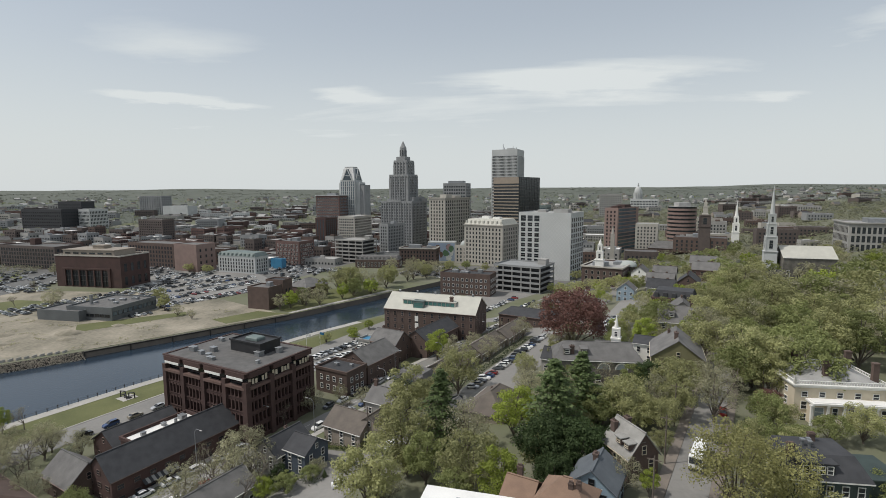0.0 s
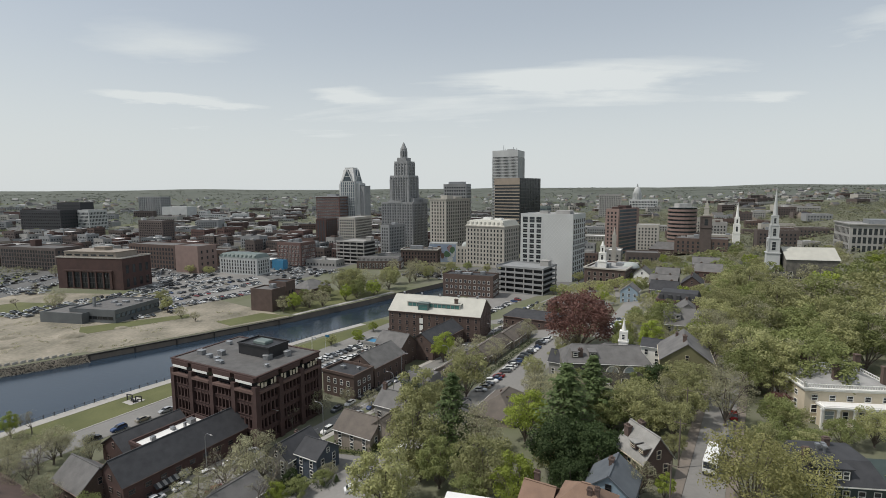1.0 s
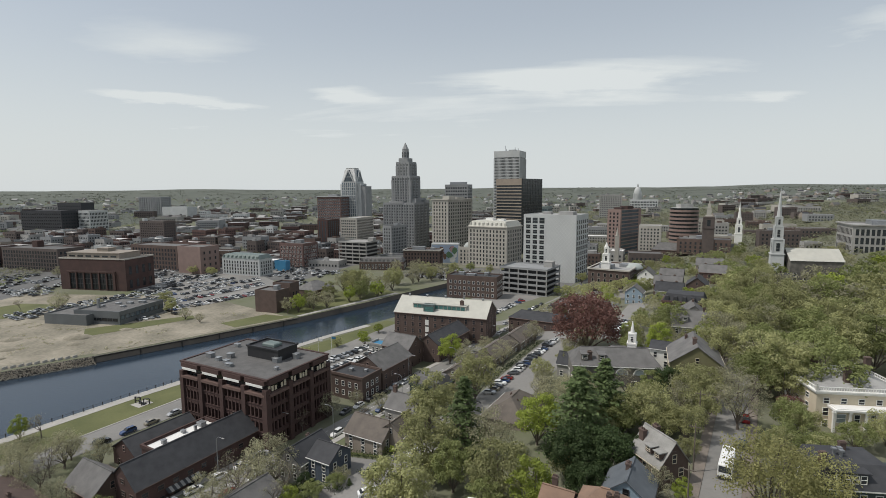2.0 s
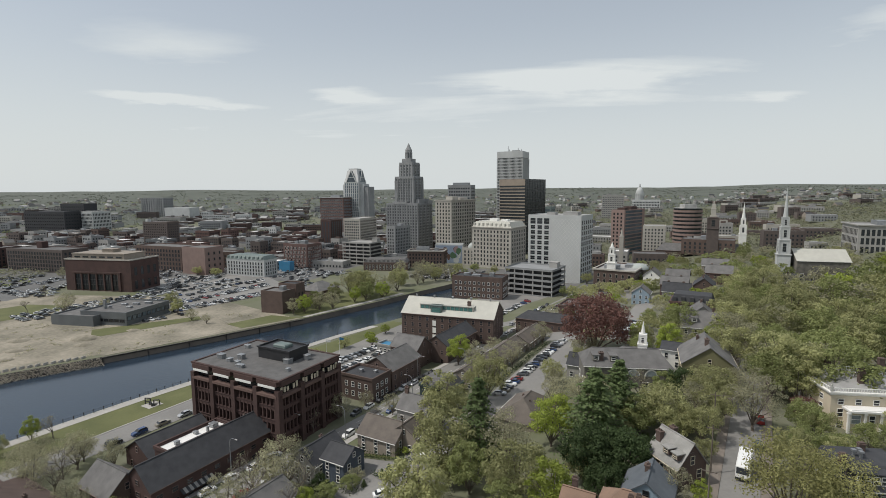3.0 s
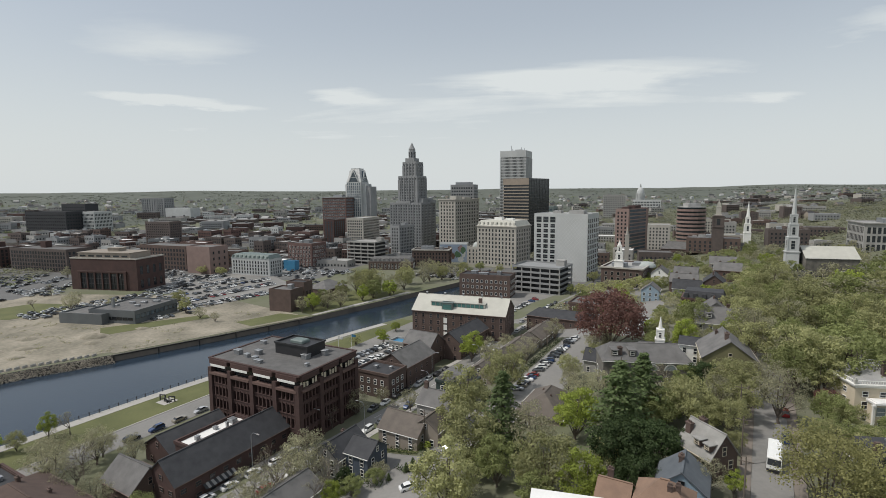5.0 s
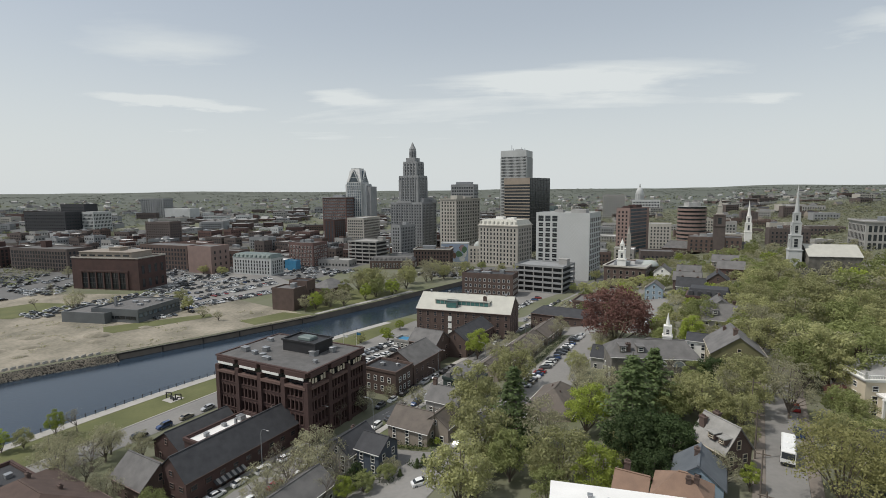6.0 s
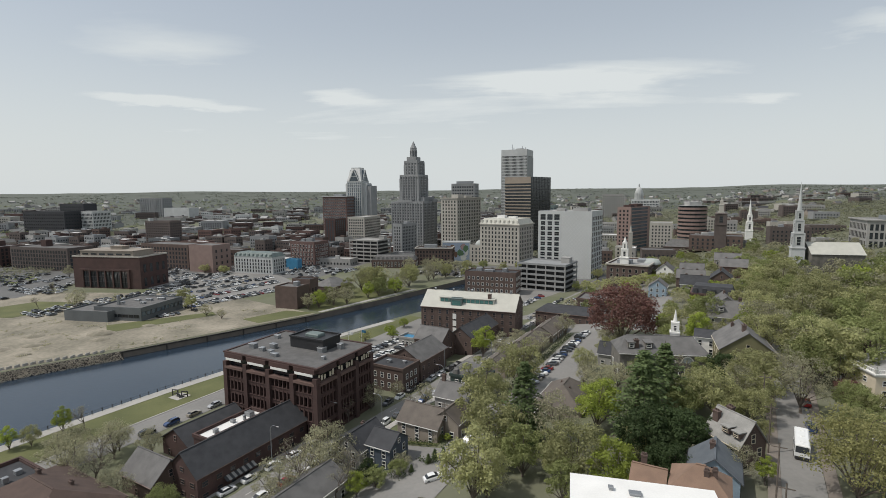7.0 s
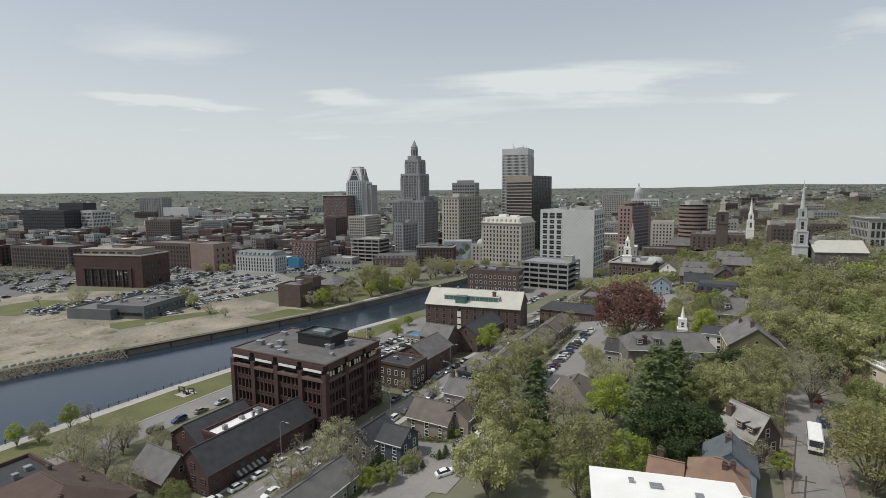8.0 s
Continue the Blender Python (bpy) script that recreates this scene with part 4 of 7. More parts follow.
steeple("tall white wooden church steeple with tiered belfry", 190.5, 290, 20, [(6.6, 17), (5.4, 8), (4.2, 7), (3.2, 5)], 16.5, 1.3, M["stone_white"])
steeple("slender white church steeple", 281, 480, 14, [(6, 18), (5, 8), (3.6, 6)], 15, 1.6, M["white_paint"])
e = steeple("brown stone clock tower with a copper cap", 229, 438, 14, [(9, 27), (8, 9)], 1.0, 4.5, M["brick_grey"], "clock_tower")
put("cupola", boxes("cupola", [(0, 0, 0, 5.2, 5.2, 1.0), (0, 0, 1.0, 3.6, 3.6, 6.0), (0, 0, 7.0, 4.2, 4.2, 0.5), (0, 0, 7.5, 2.4, 2.4, 3.5), (0, 0, 11.0, 1.0, 1.0, 2.6)], M["stone_tan"], 0.2), e, pose(0, 0, 37.4))
steeple("thin brick chimney column with a pointed cap", 142.7, 420, 6, [(3.2, 30)], 7, 1.3, M["stone_tan"], "smokestack")
steeple("white octagonal courthouse cupola", 104, 330, 23, [(5.5, 4), (4, 5), (2.6, 4)], 3.5, 1.2, M["white_paint"], "cupola")
steeple("small white chapel cupola", 55.5, 157, 20.5, [(2.8, 5.0), (2.2, 2.6)], 4.0, 0.7, M["white_paint"], "chapel_cupola")
dome("low grey leaded dome", 125, 336, 22, 6, 3.6, M["copper_dome"], False)
e = simple_block("brick courthouse wing with a balustraded roof", 113, 338, 26, 37, 13.5, -33, "brick_brown", "roof_light", 3, 6, 1.4, 2.2, "FR", frame_m=M["stone_tan"], cornice=0.7, cornice_m=M["stone_tan"], units=[(-4, -6, 9, 7, 2.5), (5, 5, 5, 8, 2)])
simple_block("pale concrete library with deep window slots", 332, 372, 58, 40, 21.5, -25, "concrete", "roof_light", 3, 18, 2.0, 4.6, "FL", zg=26, cornice=1.0, name="library_building", units=[(0, 6, 26, 14, 3.2)])


# ---- the large brick office block by the river ----
def brick_office():
    w, d, h = 36.5, 25.5, 19.6
    e = thing("brick_office_block", "dark red brick office block with recessed windows", "office building", pose(-63.6, 150.6, 2.9, 0, 0, -28))
    br, st = M["brick_dark"], mat("brown_stone", (0.15, 0.095, 0.08), (0.11, 0.07, 0.06), 0.3, 0.9, 0.2)
    put("glazing", boxes("glazing", [(0, 0, 0, w - 2.4, d - 2.4, h - 0.2)], GD), e)
    put("roof", boxes("roof", [(0, 0, h + 1.2, w - 1.2, d - 1.2, 0.3)], M["roof_grey"]), e)
    put("plinth", boxes("plinth", [(0, 0, -1.5, w - 1.0, d - 1.0, 2.6)], br), e)
    levels = [1.1, 5.0, 8.9, 12.8]
    pier = boxes("pier", [(0, 0.45, 0, 1.5, 1.7, h)], br, 0.0)
    thin = boxes("thin_pier", [(0, 0.55, 0, 0.42, 0.9, 3.1)], br)
    pane_bar = boxes("window_bar", [(0, 0.9, 0, 0.09, 0.25, 3.0)], M["trim_dark"])
    for face, span, bays in (("F", w, 4), ("R", d, 3), ("B", w, 4), ("L", d, 3)):
        bw = span / bays
        for i in range(bays + 1):
            u = -span / 2 + i * bw
            u = max(-span / 2 + 0.75, min(span / 2 - 0.75, u))
            if i in (0, bays) and face in "RL":
                continue
            put("pier", pier, e, face_pose(face, w, d, u, -1.2))
        for i in range(bays):
            u = -span / 2 + (i + 0.5) * bw
            inner = bw - 1.5
            spandrel = boxes("spandrel", [(0, 0.75, 0, inner, 1.0, 1.15), (0, 0.62, 1.15, inner, 1.15, 0.14)], br)
            for z in levels:
                put("spandrel", spandrel, e, face_pose(face, w, d, u, z - 0.35))
                if face in "FR":
                    for k in range(1, 5):
                        put("thin_pier", thin, e, face_pose(face, w, d, u - inner / 2 + inner * k / 5, z + 0.94))
                        put("window_bar", pane_bar, e, face_pose(face, w, d, u - inner / 2 + inner * (k - 0.5) / 5, z + 0.94))
            # stone band and open top storey with pale blinds
            put("stone_band", boxes("stone_band", [(0, 0.25, 0, bw - 1.5, 1.5, 0.75)], st), e, face_pose(face, w, d, u, 16.3))
            put("top_beam", boxes("top_beam", [(0, 0.5, 0, bw - 1.5, 1.6, 1.3)], br), e, face_pose(face, w, d, u, h - 0.0))
            if face == "F":
                put("blind", boxes("blind", [(0, -0.34, 0, inner - 1.2, 0.10, 0.7)], M["white_paint"]), e, face_pose(face, w, d, u, 18.9))
            if face == "R":
                for k in range(6):
                    if (i * 6 + k) % 5 != 3:
                        put("blind", boxes("blind", [(0, 0.55, 0, 0.75, 0.1, 1.7 - 0.12 * ((k * 7) % 5))], M["cream_paint"]), e, face_pose(face, w, d, u - inner / 2 + inner * (k + 0.5) / 6, 17.4))
    put("parapet", boxes("parapet", ring(w + 0.1, d + 0.1, h + 1.3, 0.7, 0.45), br), e)
    # plant room and roof clutter
    pl = put("plant_room", boxes("plant_room", [(0, 0, 0, 13, 8, 3.2)] + ring(13.6, 8.6, 3.2, 0.4, 0.5), M["trim_dark"]), e, pose(3, 4, h + 1.5))
    put("fan_unit", boxes("fan_unit", [(0, 0, 3.2, 5, 3.4, 1.0)], M["roof_green"], 0.3), pl)
    for x, y, a, b, c in ((-13, -6, 2.2, 1.6, 1.3), (-8, -7, 1.5, 1.3, 1.0), (-7, -3.5, 2, 1.4, 1.3), (-4, -7.5, 1.6, 1.2, 0.9), (-1, -9, 2.4, 1.2, 0.8), (9, 0, 2, 2, 1.3), (12, 5, 1.5, 1.5, 1.5), (14, -5, 1, 1, 0.8), (-14, 5, 1.8, 1.2, 1.0)):
        put("roof_vent", boxes("roof_vent", [(0, 0, 0, a, b, c), (0, 0, c, a * 1.15, b * 1.15, 0.15)], M["metal_grey"], 0.05), e, pose(x, y, h + 1.5))


brick_office()


# ---- gabled buildings ----
def gable(name, label, s, p, w, d, eave, ridge, axis, wall, roof, base=None, chimneys=(), cols=4, rows=2, ww=1.0, wh=1.6, gable_rows=(2, 1), faces="FBRL", trim=None, over=0.4, dormers=(), hip=0.0, group="", extra_rot=0.0, category="house"):
    """A pitched-roof building. axis 'p' or 's': the way its ridge runs in street axes; w along the ridge; heights over the ground."""
    x, y = xy(s, p)
    zg = (ground_z(x, y) if base is None else base) - 0.8
    e = thing(name, label, category, pose(x, y, zg, 0, 0, (60 if axis == "p" else -30) + extra_rot), group)
    eave, ridge = eave + 0.8, ridge + 0.8
    trim = trim or M["brick_pink" if wall.startswith("brick") else "white_paint"]
    hw, hd, hi = w / 2, d / 2, hip
    v = [(-hw, -hd, 0), (hw, -hd, 0), (hw, hd, 0), (-hw, hd, 0), (-hw, -hd, eave), (hw, -hd, eave), (hw, hd, eave), (-hw, hd, eave), (-hw + hi, 0, ridge), (hw - hi, 0, ridge)]
    f = [(0, 1, 5, 4), (2, 3, 7, 6), (1, 2, 6, 9, 5) if not hi else (1, 2, 6, 5), (3, 0, 4, 8, 7) if not hi else (3, 0, 4, 7), (3, 2, 1, 0)]
    put("wall", mesh_of("wall", v, f, M[wall]), e)
    # roof slabs with thickness and overhang
    rise = (ridge - eave) / hd
    t = 0.22
    ex, ey = hw + over, hd + over
    ez = eave - rise * over
    rx = hw + over - hi * (1 + over / hd)
    rv = [(-ex, -ey, ez), (ex, -ey, ez), (ex, ey, ez), (-ex, ey, ez), (-rx, 0, ridge), (rx, 0, ridge)]
    rv = [(a, b, c + 0.02) for a, b, c in rv] + [(a, b, c + t) for a, b, c in rv]
    fs = [(0, 1, 5, 4), (2, 3, 4, 5)] + ([(1, 2, 5), (3, 0, 4)] if hi else [])
    rf = [tuple(reversed(q)) for q in fs] + [tuple(6 + i for i in q) for q in fs]
    loop = [0, 1, 2, 3] if hi else [0, 1, 5, 2, 3, 4]
    rf += [(loop[i], loop[(i + 1) % len(loop)], 6 + loop[(i + 1) % len(loop)], 6 + loop[i]) for i in range(len(loop))]
    put("roof", mesh_of("roof", rv, rf, M[roof]), e)
    put("ridge_cap", boxes("ridge_cap", [(0, 0, ridge + t - 0.06, 2 * rx - 0.1, 0.35, 0.12)], M[roof]), e)
    for sg in (-1, 1):
        put("gutter", boxes("gutter", [(0, sg * (ey + 0.06), ez + 0.02, 2 * ex, 0.12, 0.16)], trim), e)
    me = window_mesh(ww, wh, trim, GD, 1)
    dz = (eave - 1.4) / max(rows, 1)
    for face in faces:
        span = w if face in "FB" else d
        n = cols if face in "FB" else gable_rows[0]
        for r in range(rows):
            for c in range(n):
                put("window", me, e, face_pose(face, w, d, -span / 2 + span * (c + 0.5) / n, 1.5 + dz * r))
        if face in "RL" and gable_rows[1] and not hi and ridge - eave > 2.2:
            put("attic_window", window_mesh(ww * 0.85, min(wh, (ridge - eave) * 0.45), trim, GD, 1), e, face_pose(face, w, d, 0, eave + 0.2))
    for cx, cy, cw, ch in chimneys:
        put("chimney", boxes("chimney", [(0, 0, 0, cw, cw * 0.7, ch), (0, 0, ch, cw * 1.15, cw * 0.9, 0.25), (-cw * 0.2, 0, ch + 0.25, 0.3, 0.3, 0.35), (cw * 0.2, 0, ch + 0.25, 0.3, 0.3, 0.35)], M["brick_brown"]), e, pose(cx, cy, ridge - abs(cy) * rise - 0.8))
    for dx, sg, dw, dh in dormers:
        yy = sg * hd * 0.62
        zz = ridge - abs(yy) * rise - 0.3
        dm = put("dormer", boxes("dormer", [(0, -0.6 * sg, 0, dw, 3.4, dh), (0, -0.5 * sg, dh, dw + 0.4, 3.8, 0.18, 1)], [M[wall], M[roof]]), e, pose(dx, yy, zz))
        put("window", window_mesh(dw * 0.6, dh * 0.6, trim, GD, 1), dm, pose(0, 1.1 * sg, dh * 0.25, 0, 0, 0 if sg < 0 else 180))
    return e


def parapet_block(name, label, s, p, ws, wp, h, wall, roof, rows=2, cols=4, units=(), faces="FR", trim="white_paint", base=None, cornice=0.25, extra_rot=0.0, ww=1.1, wh=1.7):
    x, y = xy(s, p)
    e = block(name, label, "building", x, y, ws, wp, h, -30 + extra_rot, M[wall], M[roof], base, cornice=cornice, parapet=0.6)
    if rows:
        windows(e, ws, wp, faces, cols, rows, 1.6, (h - 1.8) / rows, ww, min(wh, (h - 1.8) / rows * 0.66), M[trim], GD)
    if units:
        rooftop(e, [(u[0], u[1], h + 0.12, u[2], u[3], u[4]) for u in units], M["metal_grey"], "roof_vent")
    return e


# riverside and the west side of the main street
def hall():
    e = gable("brick_warehouse", "long brick warehouse with a pale gabled roof", -124, 207, 46, 20, 13.3, 19.5, "s", "brick_brown", "roof_cream", 3.2, cols=12, rows=4, ww=1.2, wh=1.9, gable_rows=(4, 1), extra_rot=10, category="building", chimneys=((10, -5, 1.6, 4.0),))
    z = 14.1
    dm = put("roof_monitor", boxes("roof_monitor", [(0, 0, 0, 27, 3.4, 2.6), (0, 0, 2.6, 27.6, 3.8, 0.2)], M["roof_cream"]), e, pose(-1.0, -5.2, z + 1.6))
    for k in range(12):
        put("window", window_mesh(1.7, 1.5, M["roof_green"], M["teal_glass"], 0), dm, pose(-12 + k * 2.18, -1.7, 0.7))
    bay = put("bay", boxes("bay", [(0, 0, 0, 5.5, 3.2, 4.0), (0, 0, 4.0, 5.9, 3.6, 0.2)], M["roof_green"]), e, pose(-5.5, -7.2, z + 0.2))
    put("window", window_mesh(4.4, 2.4, M["roof_green"], M["teal_glass"], 1), bay, pose(0, -1.6, 0.9))
    for k in range(5):
        put("roof_vent", boxes("roof_vent", [(0, 0, 0, 0.7, 0.7, 1.0), (0, 0, 1.0, 0.95, 0.95, 0.2)], M["metal_grey"], 0.05), e, pose(-19 + k * 9.5, 0, 20.4))
    for z0 in (2.0, 5.4, 8.8):
        put("loading_door", boxes("loading_door", [(0, -0.05, 0, 1.8, 0.2, 2.6)], M["white_paint"]), e, pose(-6, -10, z0))


hall()
gable("brick_shop_row", "brown brick shop row with a dark shingled gable roof", -121.6, 70, 33, 10.4, 6.2, 10.8, "p", "brick_dark", "roof_dark", 3.0, cols=9, rows=2, ww=1.4, wh=1.1, gable_rows=(3, 1), trim=M["brick_brown"], category="building", chimneys=((14, 1.5, 0.8, 1.6),))
xx, yy = xy(-116.35, 64)
aw = thing("shop_awning", "striped cloth awning over a shop front", "awning", pose(xx, yy, 6.2, 0, 0, 60))
for k in range(12):
    put("stripe", mesh_of("stripe", [(-4 + k * 0.7, 0, 0), (-3.3 + k * 0.7, 0, 0), (-3.3 + k * 0.7, -1.4, -0.8), (-4 + k * 0.7, -1.4, -0.8), (-4 + k * 0.7, 0, -0.05), (-3.3 + k * 0.7, 0, -0.05), (-3.3 + k * 0.7, -1.4, -0.85), (-4 + k * 0.7, -1.4, -0.85)], [(0, 1, 2, 3), (7, 6, 5, 4), (3, 2, 6, 7)], M["concrete"] if k % 2 else M["roof_dark"]), aw)
gable("brick_annex", "low brick annex with a dark shingled roof", -139, 72, 18, 11, 4.8, 8.2, "p", "brick_dark", "roof_dark", 3.0, cols=4, rows=1, category="building")
parapet_block("link_building", "flat-roofed link with pale membrane and air handlers", -130, 73, 5.5, 18, 7.2, "brick_dark", "roof_white", 0, units=((0.5, -5, 0.9, 1.1, 0.9), (-0.5, 1, 1.2, 0.9, 0.7), (0, 6, 2.0, 1.6, 1.1), (1, 3.5, 0.6, 0.6, 1.3)), base=3.0)
gable("stone_shed", "brick shed with a pale grey pitched roof", -131, 53, 12, 9, 4.5, 8.5, "s", "brick_brown", "roof_grey", 3.0, cols=3, rows=1, category="shed")
gable("brick_hall", "brick hall with a red-brown hipped shingle roof", -136, 33, 26, 18, 6.5, 10.5, "s", "brick_dark", "roof_redbrown", 3.0, cols=6, rows=2, hip=8, category="building", chimneys=((-6, 2, 1.0, 1.8), (3, 4, 0.9, 1.6), (8, -2, 0.9, 1.6)))
parapet_block("garage_block", "low flat-roofed block with a dark tarred roof", -152, 31, 14, 14, 6.8, "brick_dark", "roof_dark", 1, 4, units=((-3, -3, 1, 1, 1.2), (2, 1, 1, 1, 1.2), (0, 4, 1.2, 1.2, 0.9)), base=3.0)
parapet_block("brick_shop", "red brick shop with a flat tarred roof", -117, 130, 14, 10.5, 8.2, "brick_brown", "roof_dark", 2, 4, units=((-2, 0, 1.4, 1.2, 1), (3, 2, 1, 1, 0.8)), base=3.3)
gable("brick_row", "brick row building with a long grey pitched roof", -117, 146, 19, 13.5, 8.0, 12.0, "p", "brick_brown", "roof_grey", 3.2, cols=5, rows=2, category="building", chimneys=((-4, 3, 1.0, 1.6),))
gable("brick_row", "brick gabled house on the river side of the street", -121, 165, 13, 11, 8.5, 12.5, "s", "brick_brown", "roof_grey", 3.2, cols=4, rows=2, chimneys=((4, 1, 1.0, 2.2), (-4, 1, 1.0, 2.2)))
gable("brick_row", "long brick rowhouse with a dark slate roof", -112, 184, 27, 11, 8.0, 11.8, "p", "brick_brown", "roof_dark", 3.3, cols=8, rows=2, chimneys=((-9, 2, 1.0, 2.0), (5, 2, 1.0, 2.0)))
parapet_block("blue_pavilion", "small pavilion with a blue metal roof", -137, 172, 9, 7, 4.2, "grey_clap", "blue_panel", 1, 3, base=3.2)

# east side of the main street
gable("long_low_house", "low house with a weathered grey-brown roof", -91, 57, 22, 9.5, 4.2, 6.8, "p", "grey_clap", "roof_grey", 6.2, cols=7, rows=1, category="house")
gable("blue_house", "slate-blue clapboard house with white trim", -86.0, 82.5, 6.6, 7.6, 5.4, 7.9, "s", "blue_clap", "roof_dark", 7.0, cols=2, rows=2, gable_rows=(2, 1), ww=0.9)
gable("grey_house", "dark grey shingled house beside the blue one", -93.5, 82, 11, 8, 5.0, 8.0, "p", "grey_clap", "roof_dark", 6.2, cols=3, rows=2, chimneys=((2, 1, 0.9, 1.5),))
gable("beige_house", "beige clapboard gabled house with brown roof", -84.5, 98, 12, 9.5, 4.8, 8.2, "s", "taupe_clap", "roof_taupe", 7.2, cols=3, rows=2, gable_rows=(2, 1))
gable("beige_wing", "beige gabled wing of the clapboard house", -78, 101, 9, 7.5, 4.8, 7.6, "p", "taupe_clap", "roof_taupe", 8.2, cols=2, rows=1)
gable("grey_tall_house", "tall grey clapboard house with a chimney", -81, 109, 10, 8, 7.6, 10.6, "s", "grey_clap", "roof_grey", 7.6, cols=3, rows=2, chimneys=((-4.2, 0, 1.1, 2.4),))
e = parapet_block("green_shop", "green-trimmed shop with a grey mansard", -90, 137, 12, 9, 4.0, "green_clap", "roof_grey", 1, 4, base=6.0, cornice=0.3)
mansard(e, 12, 9, 4.6, 2.6, 1.6, M["roof_grey"], 3)
for k in range(3):
    gable("terrace_house", "long terrace with a weathered grey-brown roof", -85.5 + k * 1.2, 155 + 23 * k, 22.6, 9.5, 4.2, 7.0, "p", "taupe_clap", "roof_taupe", cols=7, rows=1, group="terrace along the street", chimneys=((6, 1, 0.8, 1.0),))
gable("tan_lot_house", "house with a faded tan hipped shingle roof", -53.9, 121.5, 17, 12.5, 4.4, 8.6, "p", "taupe_clap", "roof_taupe", 10.8, cols=5, rows=1, hip=5.5, chimneys=((1, 1.5, 0.6, 0.9), (-2, -1.5, 0.5, 0.8)))
gable("dark_gabled_house", "small dark gabled house with white-trimmed windows", -48.5, 161, 9, 7.5, 4.6, 7.6, "s", "grey_clap", "roof_dark", 12.6, cols=3, rows=1, gable_rows=(3, 1))
gable("tan_lot_house", "low shed with a faded tan roof beside the parking lot", -63.0, 112, 10, 7, 3.6, 6.0, "p", "taupe_clap", "roof_grey", 10.5, cols=3, rows=1)
gable("brick_flats", "long red brick building with a low slate roof", -82, 229, 30, 13, 7.8, 10.5, "s", "brick_brown", "roof_dark", 5.2, cols=9, rows=2, category="building", hip=4)
parapet_block("brick_store", "low brick store with a grey roof", -72, 262, 26, 18, 7.5, "brick_brown", "roof_grey", 2, 7, base=6.5)

# hillside: school hall, olive house, chapel
e = gable("stone_school", "grey stone hall with arched windows and slate roof", -34, 151.5, 25, 12, 8.3, 12.0, "s", "stone_wall", "roof_grey", 15.0, cols=5, rows=1, ww=1.5, wh=3.2, chimneys=((-7.5, -4, 1.3, 3.0),), category="building", hip=3, dormers=((-9, -1, 2.0, 1.8), (-4, -1, 2.0, 1.8)), extra_rot=22)
for k, u in enumerate((1.5, 6.5)):
    n = 10
    v = [(u + 1.6 * math.cos(math.pi * i / n), -6.12, 6.6 + 1.7 * math.sin(math.pi * i / n)) for i in range(n + 1)]
    put("arch_window", mesh_of("arch_window", v, [tuple(range(n, -1, -1))], M["glass_pale"]), e)
    for i in range(n):
        a0, a1 = math.pi * i / n, math.pi * (i + 1) / n
        q = [(u + r * math.cos(a), yv, 6.6 + r * 1.06 * math.sin(a)) for yv in (-6.05, -6.25) for r, a in ((1.6, a0), (1.6, a1), (1.9, a1), (1.9, a0))]
        put("arch_trim", mesh_of("arch_trim", q, [(4, 5, 6, 7), (0, 1, 5, 4), (2, 3, 7, 6)], M["white_paint"]), e)
gable("school_wing", "grey stone school wing with a slate roof", -30.4, 164, 18, 11, 6.5, 9.8, "s", "stone_wall", "roof_grey", 14.5, cols=5, rows=1, ww=1.3, wh=2.4, hip=3, category="building", extra_rot=15)
gable("olive_house", "olive-painted gabled house with a grey roof", -12, 155.5, 16, 13.5, 7.8, 12.8, "p", "olive_paint", "roof_grey", 19.0, cols=4, rows=2, gable_rows=(3, 1), trim=M["cream_paint"], chimneys=((-4, 0.5, 1.4, 2.4), (5, 2, 1.0, 1.8)), ww=0.95, extra_rot=8)
gable("white_house", "white clapboard house with a flat-pitched roof", -20, 164, 9, 8, 8.5, 10.0, "s", "white_paint", "roof_dark", 17.5, cols=3, rows=3, ww=0.9)
gable("grey_gabled_house", "grey house with crossed gables and slate roof", -14.5, 206, 17, 12, 6.0, 11.0, "s", "grey_clap", "roof_grey", 18.2, cols=5, rows=2, chimneys=((3, 0, 1.1, 1.8),), dormers=((4, -1, 3.4, 2.6), (-4, -1, 2.0, 1.8)), extra_rot=10)
gable("grey_gabled_house", "small white-trimmed gabled house on the hillside", -16.5, 228, 12, 9, 6.0, 9.5, "p", "grey_clap", "roof_grey", 18.0, cols=3, rows=2, chimneys=((2, 0, 1.0, 1.8),), extra_rot=8)
e = parapet_block("mansard_house", "red brick house with a slate mansard roof", -21, 250, 18, 13, 6.6, "brick_red", "roof_dark", 2, 6, base=17.0, cornice=0.4)
mansard(e, 18, 13, 7.2, 3.4, 1.4, M["roof_dark"], 5)
gable("blue_white_house", "pale blue gabled house with white trim", -48, 284, 9, 9, 6.5, 10.0, "p", "lblue_clap", "roof_grey", 13.0, cols=3, rows=2, gable_rows=(3, 1))
